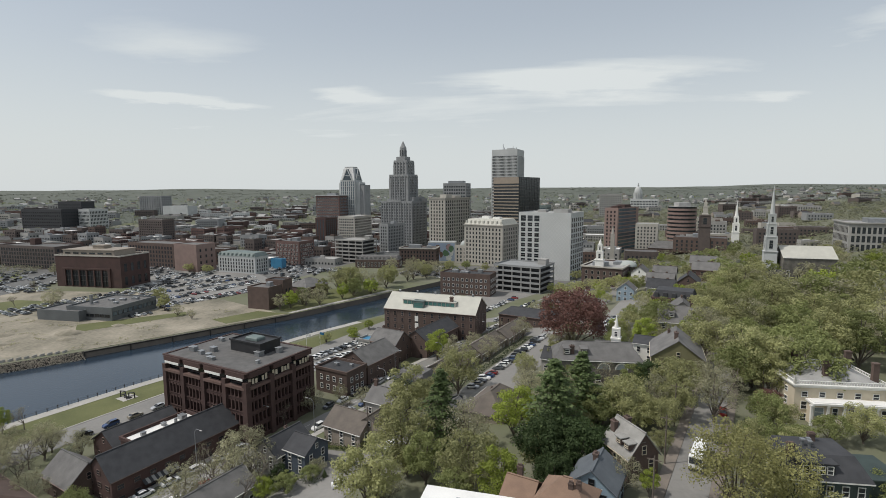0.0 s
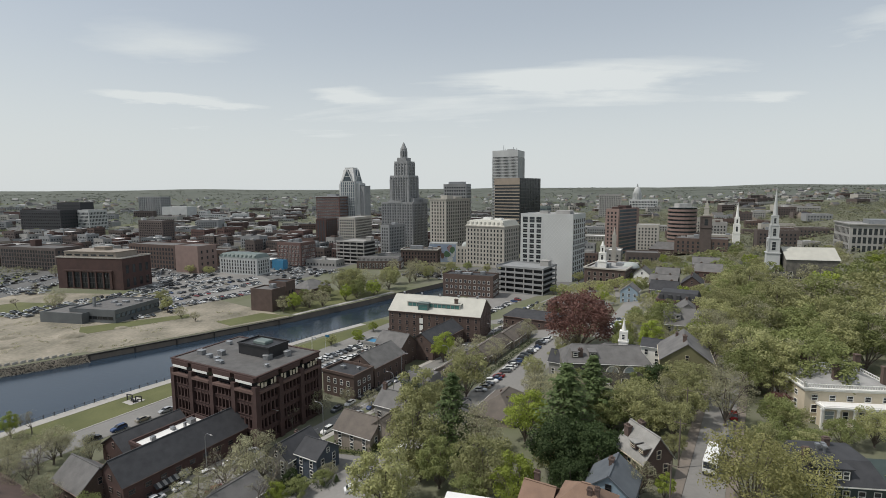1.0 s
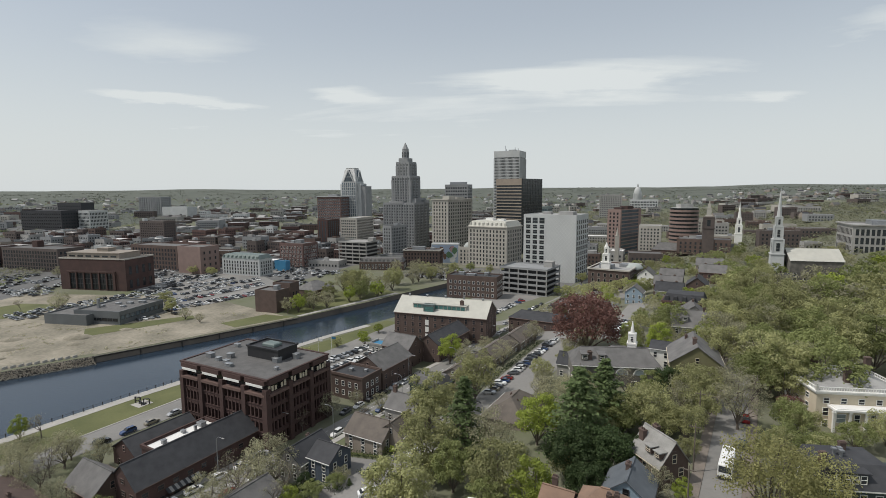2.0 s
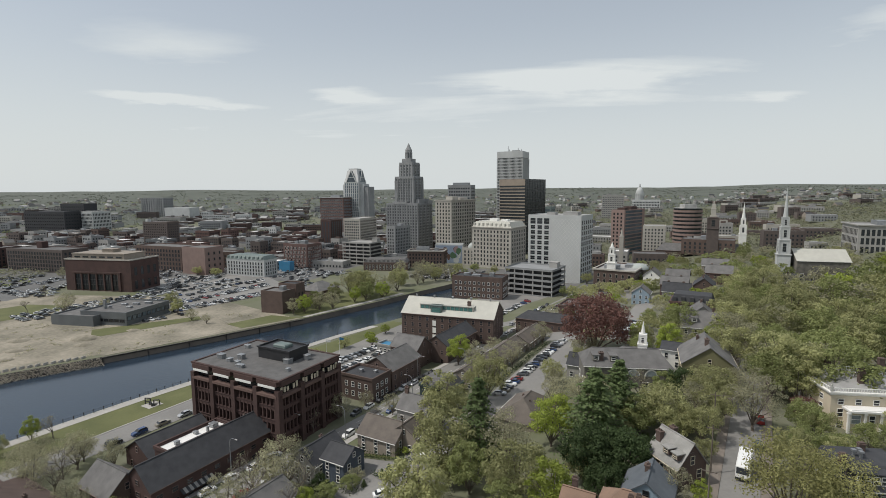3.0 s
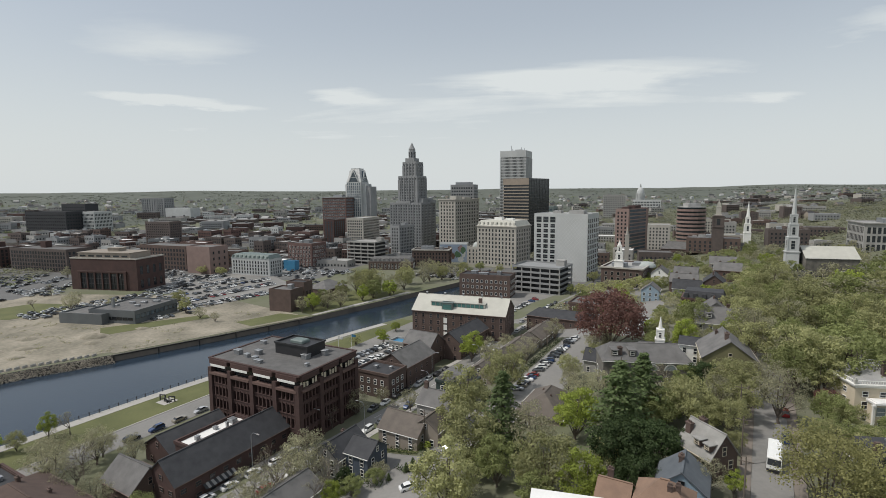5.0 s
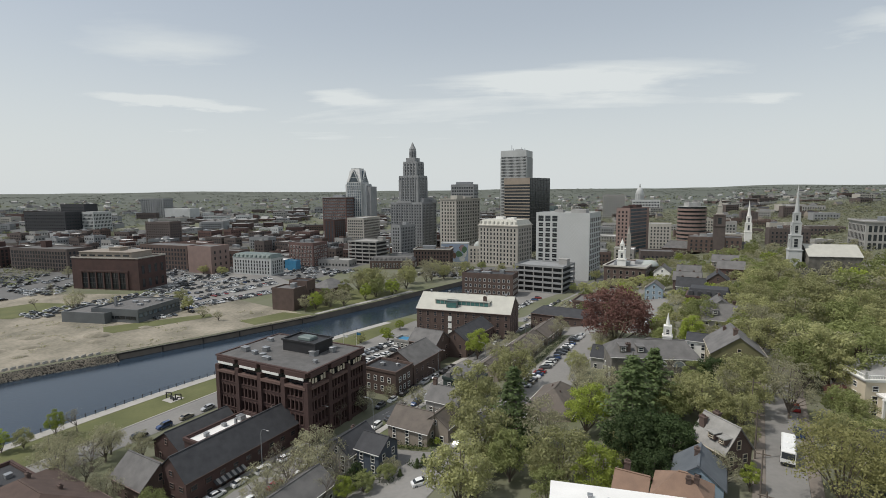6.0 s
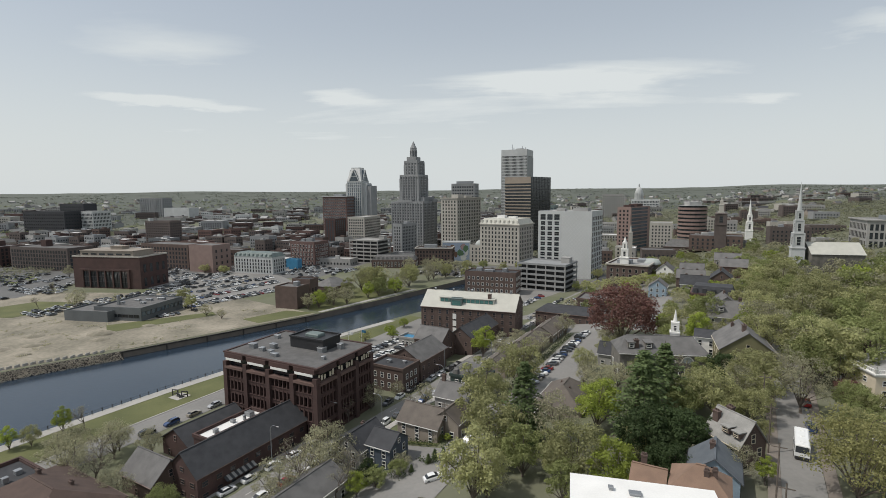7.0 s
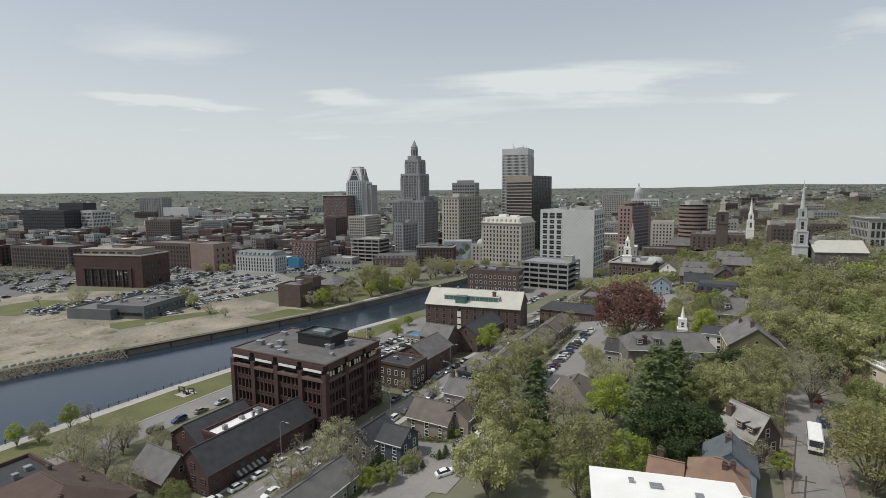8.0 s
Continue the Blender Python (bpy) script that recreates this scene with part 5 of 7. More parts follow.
for k, (s, p, wl, rf, ax) in enumerate(((-30, 276, "grey_clap", "roof_dark", "s"), (-33, 300, "brick_brown", "roof_grey", "s"), (-18, 290, "brick_brown", "roof_dark", "p"), (-34, 330, "grey_clap", "roof_grey", "s"), (-12, 330, "brick_red", "roof_grey", "s"), (12, 265, "grey_clap", "roof_grey", "p"), (18, 325, "taupe_clap", "roof_dark", "s"), (-50, 345, "white_paint", "roof_grey", "p"), (-15, 365, "taupe_clap", "roof_grey", "s"), (25, 372, "brick_brown", "roof_grey", "p"))):
    gable("hill_house", "old hillside house with chimneys and slate roof", s, p, 13 + k % 3, 10, 6.5, 10.5, ax, wl, rf, cols=4, rows=2, chimneys=((3, 0.5, 1.1, 1.6), (-4, 0.5, 1.1, 1.6)), group="hillside houses")

# near hillside houses below the camera
gable("dormer_house", "old house with a pale sunlit roof and dormer", -14.6, 96.2, 7.6, 6.6, 6.0, 10.2, "s", "brick_brown", "roof_pale", 18.6, cols=3, rows=2, chimneys=((-1.6, 0.5, 1.2, 2.0), (-2.8, -1.6, 1.2, 2.4)), dormers=((0.6, -1, 1.5, 1.2), (2.9, -1, 1.4, 1.1)), trim=M["cream_paint"], extra_rot=-42)
gable("blue_roof_house", "pale blue house with a blue-grey shingle roof", -17.8, 83.2, 8.0, 7.6, 5.4, 8.4, "p", "lblue_clap", "roof_blue", 18.8, cols=2, rows=2, gable_rows=(2, 1), chimneys=((0.5, 0.4, 1.1, 1.8),), trim=M["trim_dark"])
gable("brown_roof_house", "house with a hipped brown shingle roof", -19.6, 71.6, 7.8, 7.0, 8.8, 11.4, "s", "taupe_clap", "roof_brown", 18.0, cols=3, rows=2, hip=3.2, chimneys=((0.8, -1.2, 0.7, 1.6), (1.9, -0.9, 0.7, 1.6)))
gable("brown_roof_house", "small brick wing with a brown shingle roof", -26.8, 71.4, 4.6, 5.6, 8.2, 10.0, "s", "brick_red", "roof_brown", 17.4, cols=2, rows=2, chimneys=((-1.0, 1.5, 0.9, 2.6),))
white_top = parapet_block("white_roof_house", "brick block with a bright white membrane roof", -25.4, 54.4, 17.5, 9.4, 15.0, "brick_brown", "roof_white", 3, 6, units=((3.5, -1.5, 0.8, 0.8, 2.0), (-1, 1.5, 1.4, 0.8, 0.95), (-4, 2, 0.5, 0.5, 1.1)), base=15.7, cornice=0.0, extra_rot=15)
put("chimney", boxes("chimney", [(0, 0, 0, 0.9, 0.7, 1.5), (0, 0, 1.5, 1.1, 0.9, 0.2)], M["brick_brown"]), white_top, pose(3.4, -2.2, 15.12))
put("roof_edge", boxes("roof_edge", [(0, 0, 15.55, 18.5, 9.9, 0.25)], M["roof_white"]), white_top)


def mansion():
    """The large cream mansion with a balustraded roof."""
    x, y = 93.6, 119.8
    e = thing("cream_mansion", "cream Federal mansion with a white balustraded roof", "house", pose(x, y, 17.2, 0, 0, -8))
    w, d, h = 19.5, 15, 9.9
    cr, wp = M["cream_paint"], M["white_paint"]
    put("wall", boxes("wall", [(0, 0, 0, w, d, h)], cr), e)
    put("cornice", boxes("cornice", [(0, 0, h, w + 1.2, d + 1.2, 0.35), (0, 0, h - 0.45, w + 0.6, d + 0.6, 0.45)], wp), e)
    mans = [(-w / 2 - 0.2, -d / 2 - 0.2, h + 0.35), (w / 2 + 0.2, -d / 2 - 0.2, h + 0.35), (w / 2 + 0.2, d / 2 + 0.2, h + 0.35), (-w / 2 - 0.2, d / 2 + 0.2, h + 0.35), (-2.5, -1.5, h + 2.2), (4.5, -1.5, h + 2.2), (4.5, 3, h + 2.2), (-2.5, 3, h + 2.2)]
    put("roof", mesh_of("roof", mans, [(0, 1, 5, 4), (1, 2, 6, 5), (2, 3, 7, 6), (3, 0, 4, 7), (4, 5, 6, 7)], M["roof_light"]), e)
    base = boxes("baluster", [(0, 0, 0, 0.12, 0.12, 0.75)], wp, 0.02)

    def rail(x0, y0, x1, y1, z):
        ln = math.hypot(x1 - x0, y1 - y0)
        a = math.degrees(math.atan2(y1 - y0, x1 - x0))
        m = pose((x0 + x1) / 2, (y0 + y1) / 2, z, 0, 0, a)
        put("rail", boxes("rail", [(0, 0, 0.75, ln, 0.22, 0.14), (0, 0, 0, ln, 0.2, 0.1)], wp), e, m)
        n = int(ln / 0.55)
        for i in range(n):
            put("baluster", base, e, m @ pose(-ln / 2 + ln * (i + 0.5) / n, 0, 0.05))
        for sx in (-1, 1):
            put("rail_post", boxes("rail_post", [(0, 0, 0, 0.5, 0.5, 1.2), (0, 0, 1.2, 0.3, 0.3, 0.5)], wp, 0.05), e, m @ pose(sx * ln / 2, 0, 0))

    hx, hy = w / 2 + 0.1, d / 2 + 0.1
    rail(-hx, -hy, hx, -hy, h + 0.35)
    rail(-hx, -hy, -hx, hy, h + 0.35)
    rail(hx, -hy, hx, hy, h + 0.35)
    rail(-2.5, -1.5, 4.5, -1.5, h + 2.2)
    rail(-2.5, -1.5, -2.5, 3, h + 2.2)
    rail(4.5, -1.5, 4.5, 3, h + 2.2)
    rail(-2.5, 3, 4.5, 3, h + 2.2)
    for cx, cy, ch in ((-1.4, -4.0, 4.4), (8.6, -5.0, 4.6), (8.0, 4.0, 4.6), (-3.6, 5.4, 4.0)):
        put("chimney", boxes("chimney", [(0, 0, 0, 1.3, 0.9, ch), (0, 0, ch, 1.5, 1.1, 0.3)], M["brick_brown"]), e, pose(cx, cy, h + 0.4))
    for r, (z, wh) in enumerate(((7.2, 1.2), (4.2, 1.8), (1.0, 2.0))):
        for c in range(5):
            put("window", window_mesh(1.2, wh, wp, GD, 1), e, pose(-7.6 + c * 3.8, -d / 2, z))
        for c in range(3):
            put("window", window_mesh(1.2, wh, wp, GD, 1), e, face_pose("L", w, d, -4 + c * 4, z))
    # two-storey porch with a white flat roof
    put("porch_roof", boxes("porch_roof", [(1.2, -d / 2 - 1.6, 6.4, w - 2.4, 3.4, 0.45), (1.2, -d / 2 - 1.6, 6.85, w - 3.4, 2.6, 0.18)], M["roof_white"]), e)
    for c in range(6):
        put("porch_column", boxes("porch_column", [(0, 0, 0, 0.5, 0.5, 6.4), (0, 0, 6.0, 0.75, 0.75, 0.4)], wp, 0.05), e, pose(-7.4 + c * 3.4, -d / 2 - 2.9, 0))
    put("porch_wall", boxes("porch_wall", [(1.2, -d / 2 - 1.4, 0, w - 3.2, 2.6, 6.3)], cr), e)
    for c in range(5):
        put("window", window_mesh(1.9 if c in (0, 3) else 1.1, 2.0, wp, M["glass_pale"] if c in (0, 3) else GD, 1), e, pose(-5.8 + c * 3.4, -d / 2 - 2.7, 3.7))
        put("window", window_mesh(0.8, 1.8, wp, GD, 1), e, pose(-5.8 + c * 3.4, -d / 2 - 2.7, 0.9))
    put("side_porch", boxes("side_porch", [(-w / 2 - 1.3, -1, 4.4, 2.6, 4.5, 0.5), (-w / 2 - 2.4, -3, 0, 0.4, 0.4, 4.4), (-w / 2 - 2.4, 1, 0, 0.4, 0.4, 4.4)], wp), e)
    rail(-w / 2 - 2.4, -3.1, -w / 2 - 2.4, 1.1, 4.9)


mansion()


def green_house():
    x, y = 62.6, 79.8
    e = thing("dark_green_house", "dark green clapboard house with white trim", "house", pose(x, y, 20.7, 0, 0, -8))
    g, wp, rd = M["green_clap"], M["white_paint"], M["roof_dark"]
    w, d = 11.5, 8.5
    put("wall", boxes("wall", [(0, 0, 0, w, d, 5.6)], g), e)
    put("eave_board", boxes("eave_board", [(0, 0, 5.6, w + 1.0, d + 1.0, 0.25)], wp), e)
    mans = [(-w / 2 - 0.5, -d / 2 - 0.5, 5.85), (w / 2 + 0.5, -d / 2 - 0.5, 5.85), (w / 2 + 0.5, d / 2 + 0.5, 5.85), (-w / 2 - 0.5, d / 2 + 0.5, 5.85), (-w / 2 + 0.9, -d / 2 + 2.6, 8.8), (w / 2 - 0.9, -d / 2 + 2.6, 8.8), (w / 2 - 0.9, d / 2 + 0.2, 8.8), (-w / 2 + 0.9, d / 2 + 0.2, 8.8)]
    put("roof", mesh_of("roof", mans, [(0, 1, 5, 4), (1, 2, 6, 5), (2, 3, 7, 6), (3, 0, 4, 7), (4, 5, 6, 7)], rd), e)
    dm = put("dormer", boxes("dormer", [(0, 0, 0, 5.2, 3.6, 2.0), (0, 0.1, 2.0, 5.9, 4.2, 0.15)], rd), e, pose(-1.8, -d / 2 + 2.1, 6.3))
    for k in range(4):
        put("window", window_mesh(0.85, 1.3, wp, GD, 1), dm, pose(-1.8 + k * 1.2, -1.8, 0.35))
    for c in range(5):
        for z in (3.2, 0.9):
            put("window", window_mesh(0.95, 1.7, wp, GD, 1), e, pose(-4.6 + c * 2.3, -d / 2, z))
    for c in range(3):
        put("window", window_mesh(0.95, 1.7, wp, GD, 1), e, face_pose("L", w, d, -3 + c * 3, 3.2))
    for cx, cy in ((-4.6, -1.0), (0.8, 3.2)):
        put("chimney", boxes("chimney", [(0, 0, 0, 1.0, 0.7, 3.0), (0, 0, 3.0, 1.2, 0.9, 0.2), (0, 0, 3.2, 0.9, 0.6, 0.2)], M["brick_brown"]), e, pose(cx, cy, 7.0))
    for k, (cx, cy) in enumerate(((-1.6, 1.2), (-0.8, 0.6), (-0.5, 1.6))):
        put("vent_pipe", boxes("vent_pipe", [(0, 0, 0, 0.35, 0.35, 0.9), (0, 0, 0.9, 0.7, 0.7, 0.35)], M["metal_grey"], 0.05), e, pose(cx, cy, 8.8))
    # back wing
    put("wing", boxes("wing", [(w / 2 + 3.4, 2, 0, 6.8, 8, 5.0), (w / 2 + 3.4, 2, 5.0, 7.4, 8.6, 0.25)], [g, rd]), e)


green_house()

gable("brick_boathouse", "brick house with a grey hipped slate roof", *grid_uv(-92, 335), 20, 17, 7.5, 12, "p", "brick_brown", "roof_grey", 3.0, cols=5, rows=1, hip=7, category="building")

# church with the tall steeple: pale roofed nave
gable("church_nave", "church nave with a pale cream gabled roof", 37, 352, 26, 17, 12, 18, "s", "stone_wall", "roof_cream", 22.5, cols=5, rows=1, ww=1.6, wh=4.0, gable_rows=(2, 0), extra_rot=14, category="church")


# ---- trees ----
def cone_between(v, f, a, b, ra, rb, n=5):
    a, b = Vector(a), Vector(b)
    q = (b - a).to_track_quat("Z", "Y")
    k = len(v)
    for c, r in ((a, ra), (b, rb)):
        for i in range(n):
            t = 2 * math.pi * i / n
            v.append(tuple(c + q @ Vector((r * math.cos(t), r * math.sin(t), 0))))
    f.extend([(k + i, k + (i + 1) % n, k + n + (i + 1) % n, k + n + i) for i in range(n)])


def leaf_quads(rng, centres, per, spread, size, flat=0.75, level=1.0):
    """Small leaf sprays scattered round the centres."""
    n = len(centres) * per
    c = np.repeat(np.array(centres, float), per, axis=0)
    off = rng.normal(0, 1, (n, 3)) * np.repeat(np.array(spread), per)[:, None] * 0.55
    off[:, 2] *= flat
    c = c + off
    a = rng.normal(0, 1, (n, 3)) * (1, 1, level)
    a /= np.linalg.norm(a, axis=1)[:, None]
    b = np.cross(a, rng.normal(0, 1, (n, 3)) * (level, level, 1))
    b /= np.linalg.norm(b, axis=1)[:, None]
    s = rng.uniform(0.6, 1.25, n)[:, None] * size
    p = np.stack([c - a * s - b * s * 0.35, c + b * s * 0.62 - a * s * 0.1, c + a * s, c - b * s * 0.55 + a * s * 0.2], axis=1).reshape(-1, 3)
    return p.tolist(), [(4 * i, 4 * i + 1, 4 * i + 2, 4 * i + 3) for i in range(n)]


def shell_leaves(rng, c, out, size, loose=0.55):
    """Leaf sprays at the points c that face roughly the way out, as foliage does on the outside of a crown."""
    n = len(c)
    nrm = out + rng.normal(0, loose, (n, 3)) + (0, 0, 0.25)
    nrm /= np.linalg.norm(nrm, axis=1)[:, None]
    a = np.cross(nrm, rng.normal(0, 1, (n, 3)))
    a /= np.linalg.norm(a, axis=1)[:, None]
    b = np.cross(nrm, a)
    s = rng.uniform(0.55, 1.3, n)[:, None] * size
    p = np.stack([c - a * s - b * s * 0.3, c + b * s * 0.66 - a * s * 0.1, c + a * s, c - b * s * 0.6 + a * s * 0.2], axis=1).reshape(-1, 3)
    return p.tolist(), [(4 * i, 4 * i + 1, 4 * i + 2, 4 * i + 3) for i in range(n)]


def broadleaf(seed, leaf, leaves=3400, size=0.15, wide=4.2, low=2.2, top=10.0, twigs=24, lobes=28, fill=0.18, loose=0.55, ragged=0.16):
    """Trunk mesh and crown mesh of a tree 10 m high: billows of foliage over a domed crown, with gaps between them."""
    rng = np.random.default_rng(seed)
    mid_z, half_z = (low + top) / 2, (top - low) / 2
    balls = []
    for k in range(lobes):
        # even spread over the dome, few below
        u = 1 - 1.55 * (k + 0.5) / lobes
        t = 2.4 * k + rng.uniform(-0.4, 0.4)
        q = math.sqrt(max(0.0, 1 - u * u))
        lr = wide * rng.uniform(0.18, 0.31)
        reach = 1.0 - 0.6 * lr / wide + rng.uniform(-ragged, ragged)
        balls.append((wide * reach * q * math.cos(t), wide * reach * q * math.sin(t), mid_z + half_z * (reach - 0.12) * u, lr))
    balls.append((0, 0, mid_z * 0.9, wide * 0.5))
    weight = np.array([b[3] ** 2 for b in balls])
    pick = rng.choice(len(balls), leaves, p=weight / weight.sum())
    b = np.array(balls)[pick]
    d = rng.normal(0, 1, (leaves, 3))
    d[:, 2] = np.where(d[:, 2] < -0.2, d[:, 2] * rng.choice((-1, 1), leaves, p=(0.45, 0.55)), d[:, 2])
    d /= np.linalg.norm(d, axis=1)[:, None]
    depth = np.where(rng.uniform(0, 1, leaves) < fill, rng.uniform(0.3, 0.9, leaves), rng.normal(0.95, 0.14, leaves))
    # uneven outline: the billows are dented by noise of their own
    dent = 1 + 0.16 * np.sin(d[:, 0] * 5 + pick) * np.sin(d[:, 1] * 6 + pick * 1.7) + 0.10 * np.sin(d[:, 2] * 11 + pick * 0.6)
    c = b[:, :3] + d * (b[:, 3] * depth * dent)[:, None] * (1, 1, 0.82)
    lv, lf = shell_leaves(rng, c, d, size, loose)
    v, f = [], []
    fork = (rng.uniform(-0.3, 0.3), rng.uniform(-0.3, 0.3), low * 0.9)
    cone_between(v, f, (0, 0, -0.6), fork, 0.30, 0.21, 7)
    for lx, ly, lz, lr in balls[::3]:
        mid = (fork[0] * 0.5 + lx * 0.45 + rng.uniform(-0.3, 0.3), fork[1] * 0.5 + ly * 0.45 + rng.uniform(-0.3, 0.3), fork[2] * 0.45 + lz * 0.55)
        cone_between(v, f, fork, mid, 0.12, 0.08, 5)
        cone_between(v, f, mid, (lx, ly, lz), 0.08, 0.035, 4)
    for k in range(twigs):
        i = int(rng.integers(leaves))
        if pick[i] % 3 == 0:
            cone_between(v, f, balls[pick[i]][:3], tuple(c[i] + d[i] * 0.25), 0.035, 0.010, 3)
    return mesh_of("trunk", v, f, M["bark"]), mesh_of("crown", lv, lf, leaf)


def bare_tree(seed, leaf):
    """A tree of bare branches with a breath of buds."""
    rng = np.random.default_rng(seed)
    v, f, tips = [], [], []

    def grow(a, d, ln, r, depth):
        b = tuple(np.array(a) + np.array(d) * ln)
        cone_between(v, f, a, b, r, r * 0.62, 5 if depth > 2 else 3)
        if depth == 0:
            tips.append(b)
            return
        for _ in range(3 if depth > 1 else 2):
            e = np.array(d) + rng.normal(0, 0.42, 3)
            e[2] += 0.12
            e /= np.linalg.norm(e)
            grow(b, e, ln * rng.uniform(0.62, 0.82), r * 0.6, depth - 1)

    grow((0, 0, -0.5), (0, 0, 1.0), 2.9, 0.22, 5)
    trunk = mesh_of("trunk", v, f, M["bark"])
    lv, lf = leaf_quads(rng, tips, 3, [0.5] * len(tips), 0.10)
    return trunk, mesh_of("crown", lv, lf, leaf)


def conifer(seed, leaf, wide=3.0, layers=16, per=9, droop=0.25, ragged=0.3, size=0.24, sprays=12):
    """Whorls of boughs, each a flat feathery plume, thinning to a leader."""
    rng = np.random.default_rng(seed)
    v, f, cs, outs = [], [], [], []
    cone_between(v, f, (0, 0, -0.6), (0, 0, 9.8), 0.25, 0.03, 7)
    for k in range(layers):
        z = 1.0 + 8.7 * k / layers
        r = wide * (1 - (k / layers) ** 1.35) + 0.3
        for i in range(per):
            a = 6.283 * (i + rng.uniform(0, 1)) / per
            rr = r * rng.uniform(1 - ragged, 1 + ragged * 0.4)
            dz = -rr * droop + rng.uniform(-0.2, 0.2)
            tip = np.array((rr * math.cos(a), rr * math.sin(a), z + dz))
            cone_between(v, f, (0, 0, z), tuple(tip), 0.05, 0.015, 3)
            side = np.array((-math.sin(a), math.cos(a), 0))
            for _ in range(sprays):
                t = rng.uniform(0.25, 1.05)
                cs.append(tip * (t, t, 0) + (0, 0, z + dz * t ** 1.5 + rng.normal(0, 0.09)) + side * rng.normal(0, 0.20 * rr * (1.15 - t) + 0.10))
                outs.append((0.4 * math.cos(a), 0.4 * math.sin(a), 0.9))
    lv, lf = shell_leaves(rng, np.array(cs), np.array(outs), size, 0.4)
    return mesh_of("trunk", v, f, M["bark"]), mesh_of("crown", lv, lf, leaf)


TREES = {
    "olive": [broadleaf(11, L["olive"], 6000, 0.175, 4.1, 0.8), broadleaf(12, L["olive"], 6200, 0.175, 4.5, 0.7, lobes=32), broadleaf(13, L["olive"], 5400, 0.17, 3.6, 1.0, lobes=24, ragged=0.22), broadleaf(16, L["olive"], 6000, 0.175, 4.2, 0.6, lobes=36, ragged=0.26)],
    "green": [broadleaf(21, L["green"], 6200, 0.18, 4.1, 0.6), broadleaf(22, L["green"], 6400, 0.18, 4.5, 0.6, lobes=34)],
    "lime": [broadleaf(31, L["lime"], 5800, 0.175, 3.9, 0.6), broadleaf(32, L["lime"], 5200, 0.17, 3.4, 0.6, lobes=24)],
    "dark": [broadleaf(41, L["dark"], 5800, 0.21, 4.3, 0.4, 10, 6, 36, 0.15, 0.5), broadleaf(42, L["dark"], 5400, 0.21, 3.9, 0.4, 10, 6, 28, 0.15, 0.5, 0.24)],
    "red": [broadleaf(51, L["red"], 11000, 0.16, 4.6, 0.0, 10, 30, 44, 0.2, 0.6, 0.12)],
    "bud": [broadleaf(61, L["bud"], 3800, 0.14, 4.2, 1.0, 10, 60, 34, 0.3, 0.7, 0.22), broadleaf(62, L["bud"], 3600, 0.14, 3.9, 1.2, 10, 60, 30, 0.3, 0.7, 0.26)],
    "tan": [broadleaf(71, L["tan"], 9000, 0.135, 4.6, 0.3, 10, 70, 46, 0.25, 0.6, 0.24)],
    "bare": [bare_tree(81, L["bud"]), bare_tree(82, L["bud"])],
    "pine": [conifer(91, L["pine"], 4.0, 17, 10, 0.05, 0.45, 0.21, 30), conifer(93, L["pine"], 3.7, 16, 10, 0.0, 0.5, 0.21, 30)],
    "spruce": [conifer(92, L["pine"], 3.0, 18, 10, 0.25, 0.4, 0.19, 24)],
}
TREE_LABEL = {
    "olive": "broadleaf tree in thin olive spring leaf", "green": "broadleaf tree with a full green crown", "lime": "tree in bright yellow-green young leaf",
    "dark": "dense dark evergreen broadleaf tree", "red": "large copper beech with dark red leaves", "bud": "greyish tree just coming into bud",
    "tan": "tree hung with tan spring catkins", "bare": "bare branching tree with few buds", "pine": "tall ragged dark green pine", "spruce": "narrow dark green spruce",
}
LIGHT = {k: broadleaf(n, L[k], m, z, 4.3, 1.2, 10, 0, 20, 0.1)[1] for k, n, m, z in (("olive", 15, 1000, 0.36), ("green", 24, 1000, 0.38), ("lime", 34, 950, 0.38), ("bud", 64, 850, 0.31))}
tree_rng = random.Random(7)


def tree(kind, x, y, height, wide=1.0, z=None):
    trunk, crown = tree_rng.choice(TREES[kind])
    z = ground_z(x, y) if z is None else z
    k = height / 10.0
    e = thing("tree", TREE_LABEL[kind], "tree", Matrix.Translation((x, y, z)) @ Matrix.Rotation(tree_rng.uniform(0, 6.28), 4, "Z") @ Matrix.Diagonal((k * wide, k * wide, k, 1)), "trees of the city")
    put("trunk", trunk, e)
    put("crown", crown, e)
    return e


def tree_sp(kind, s, p, height, wide=1.0):
    x, y = xy(s, p)
    return tree(kind, x, y, height, wide)


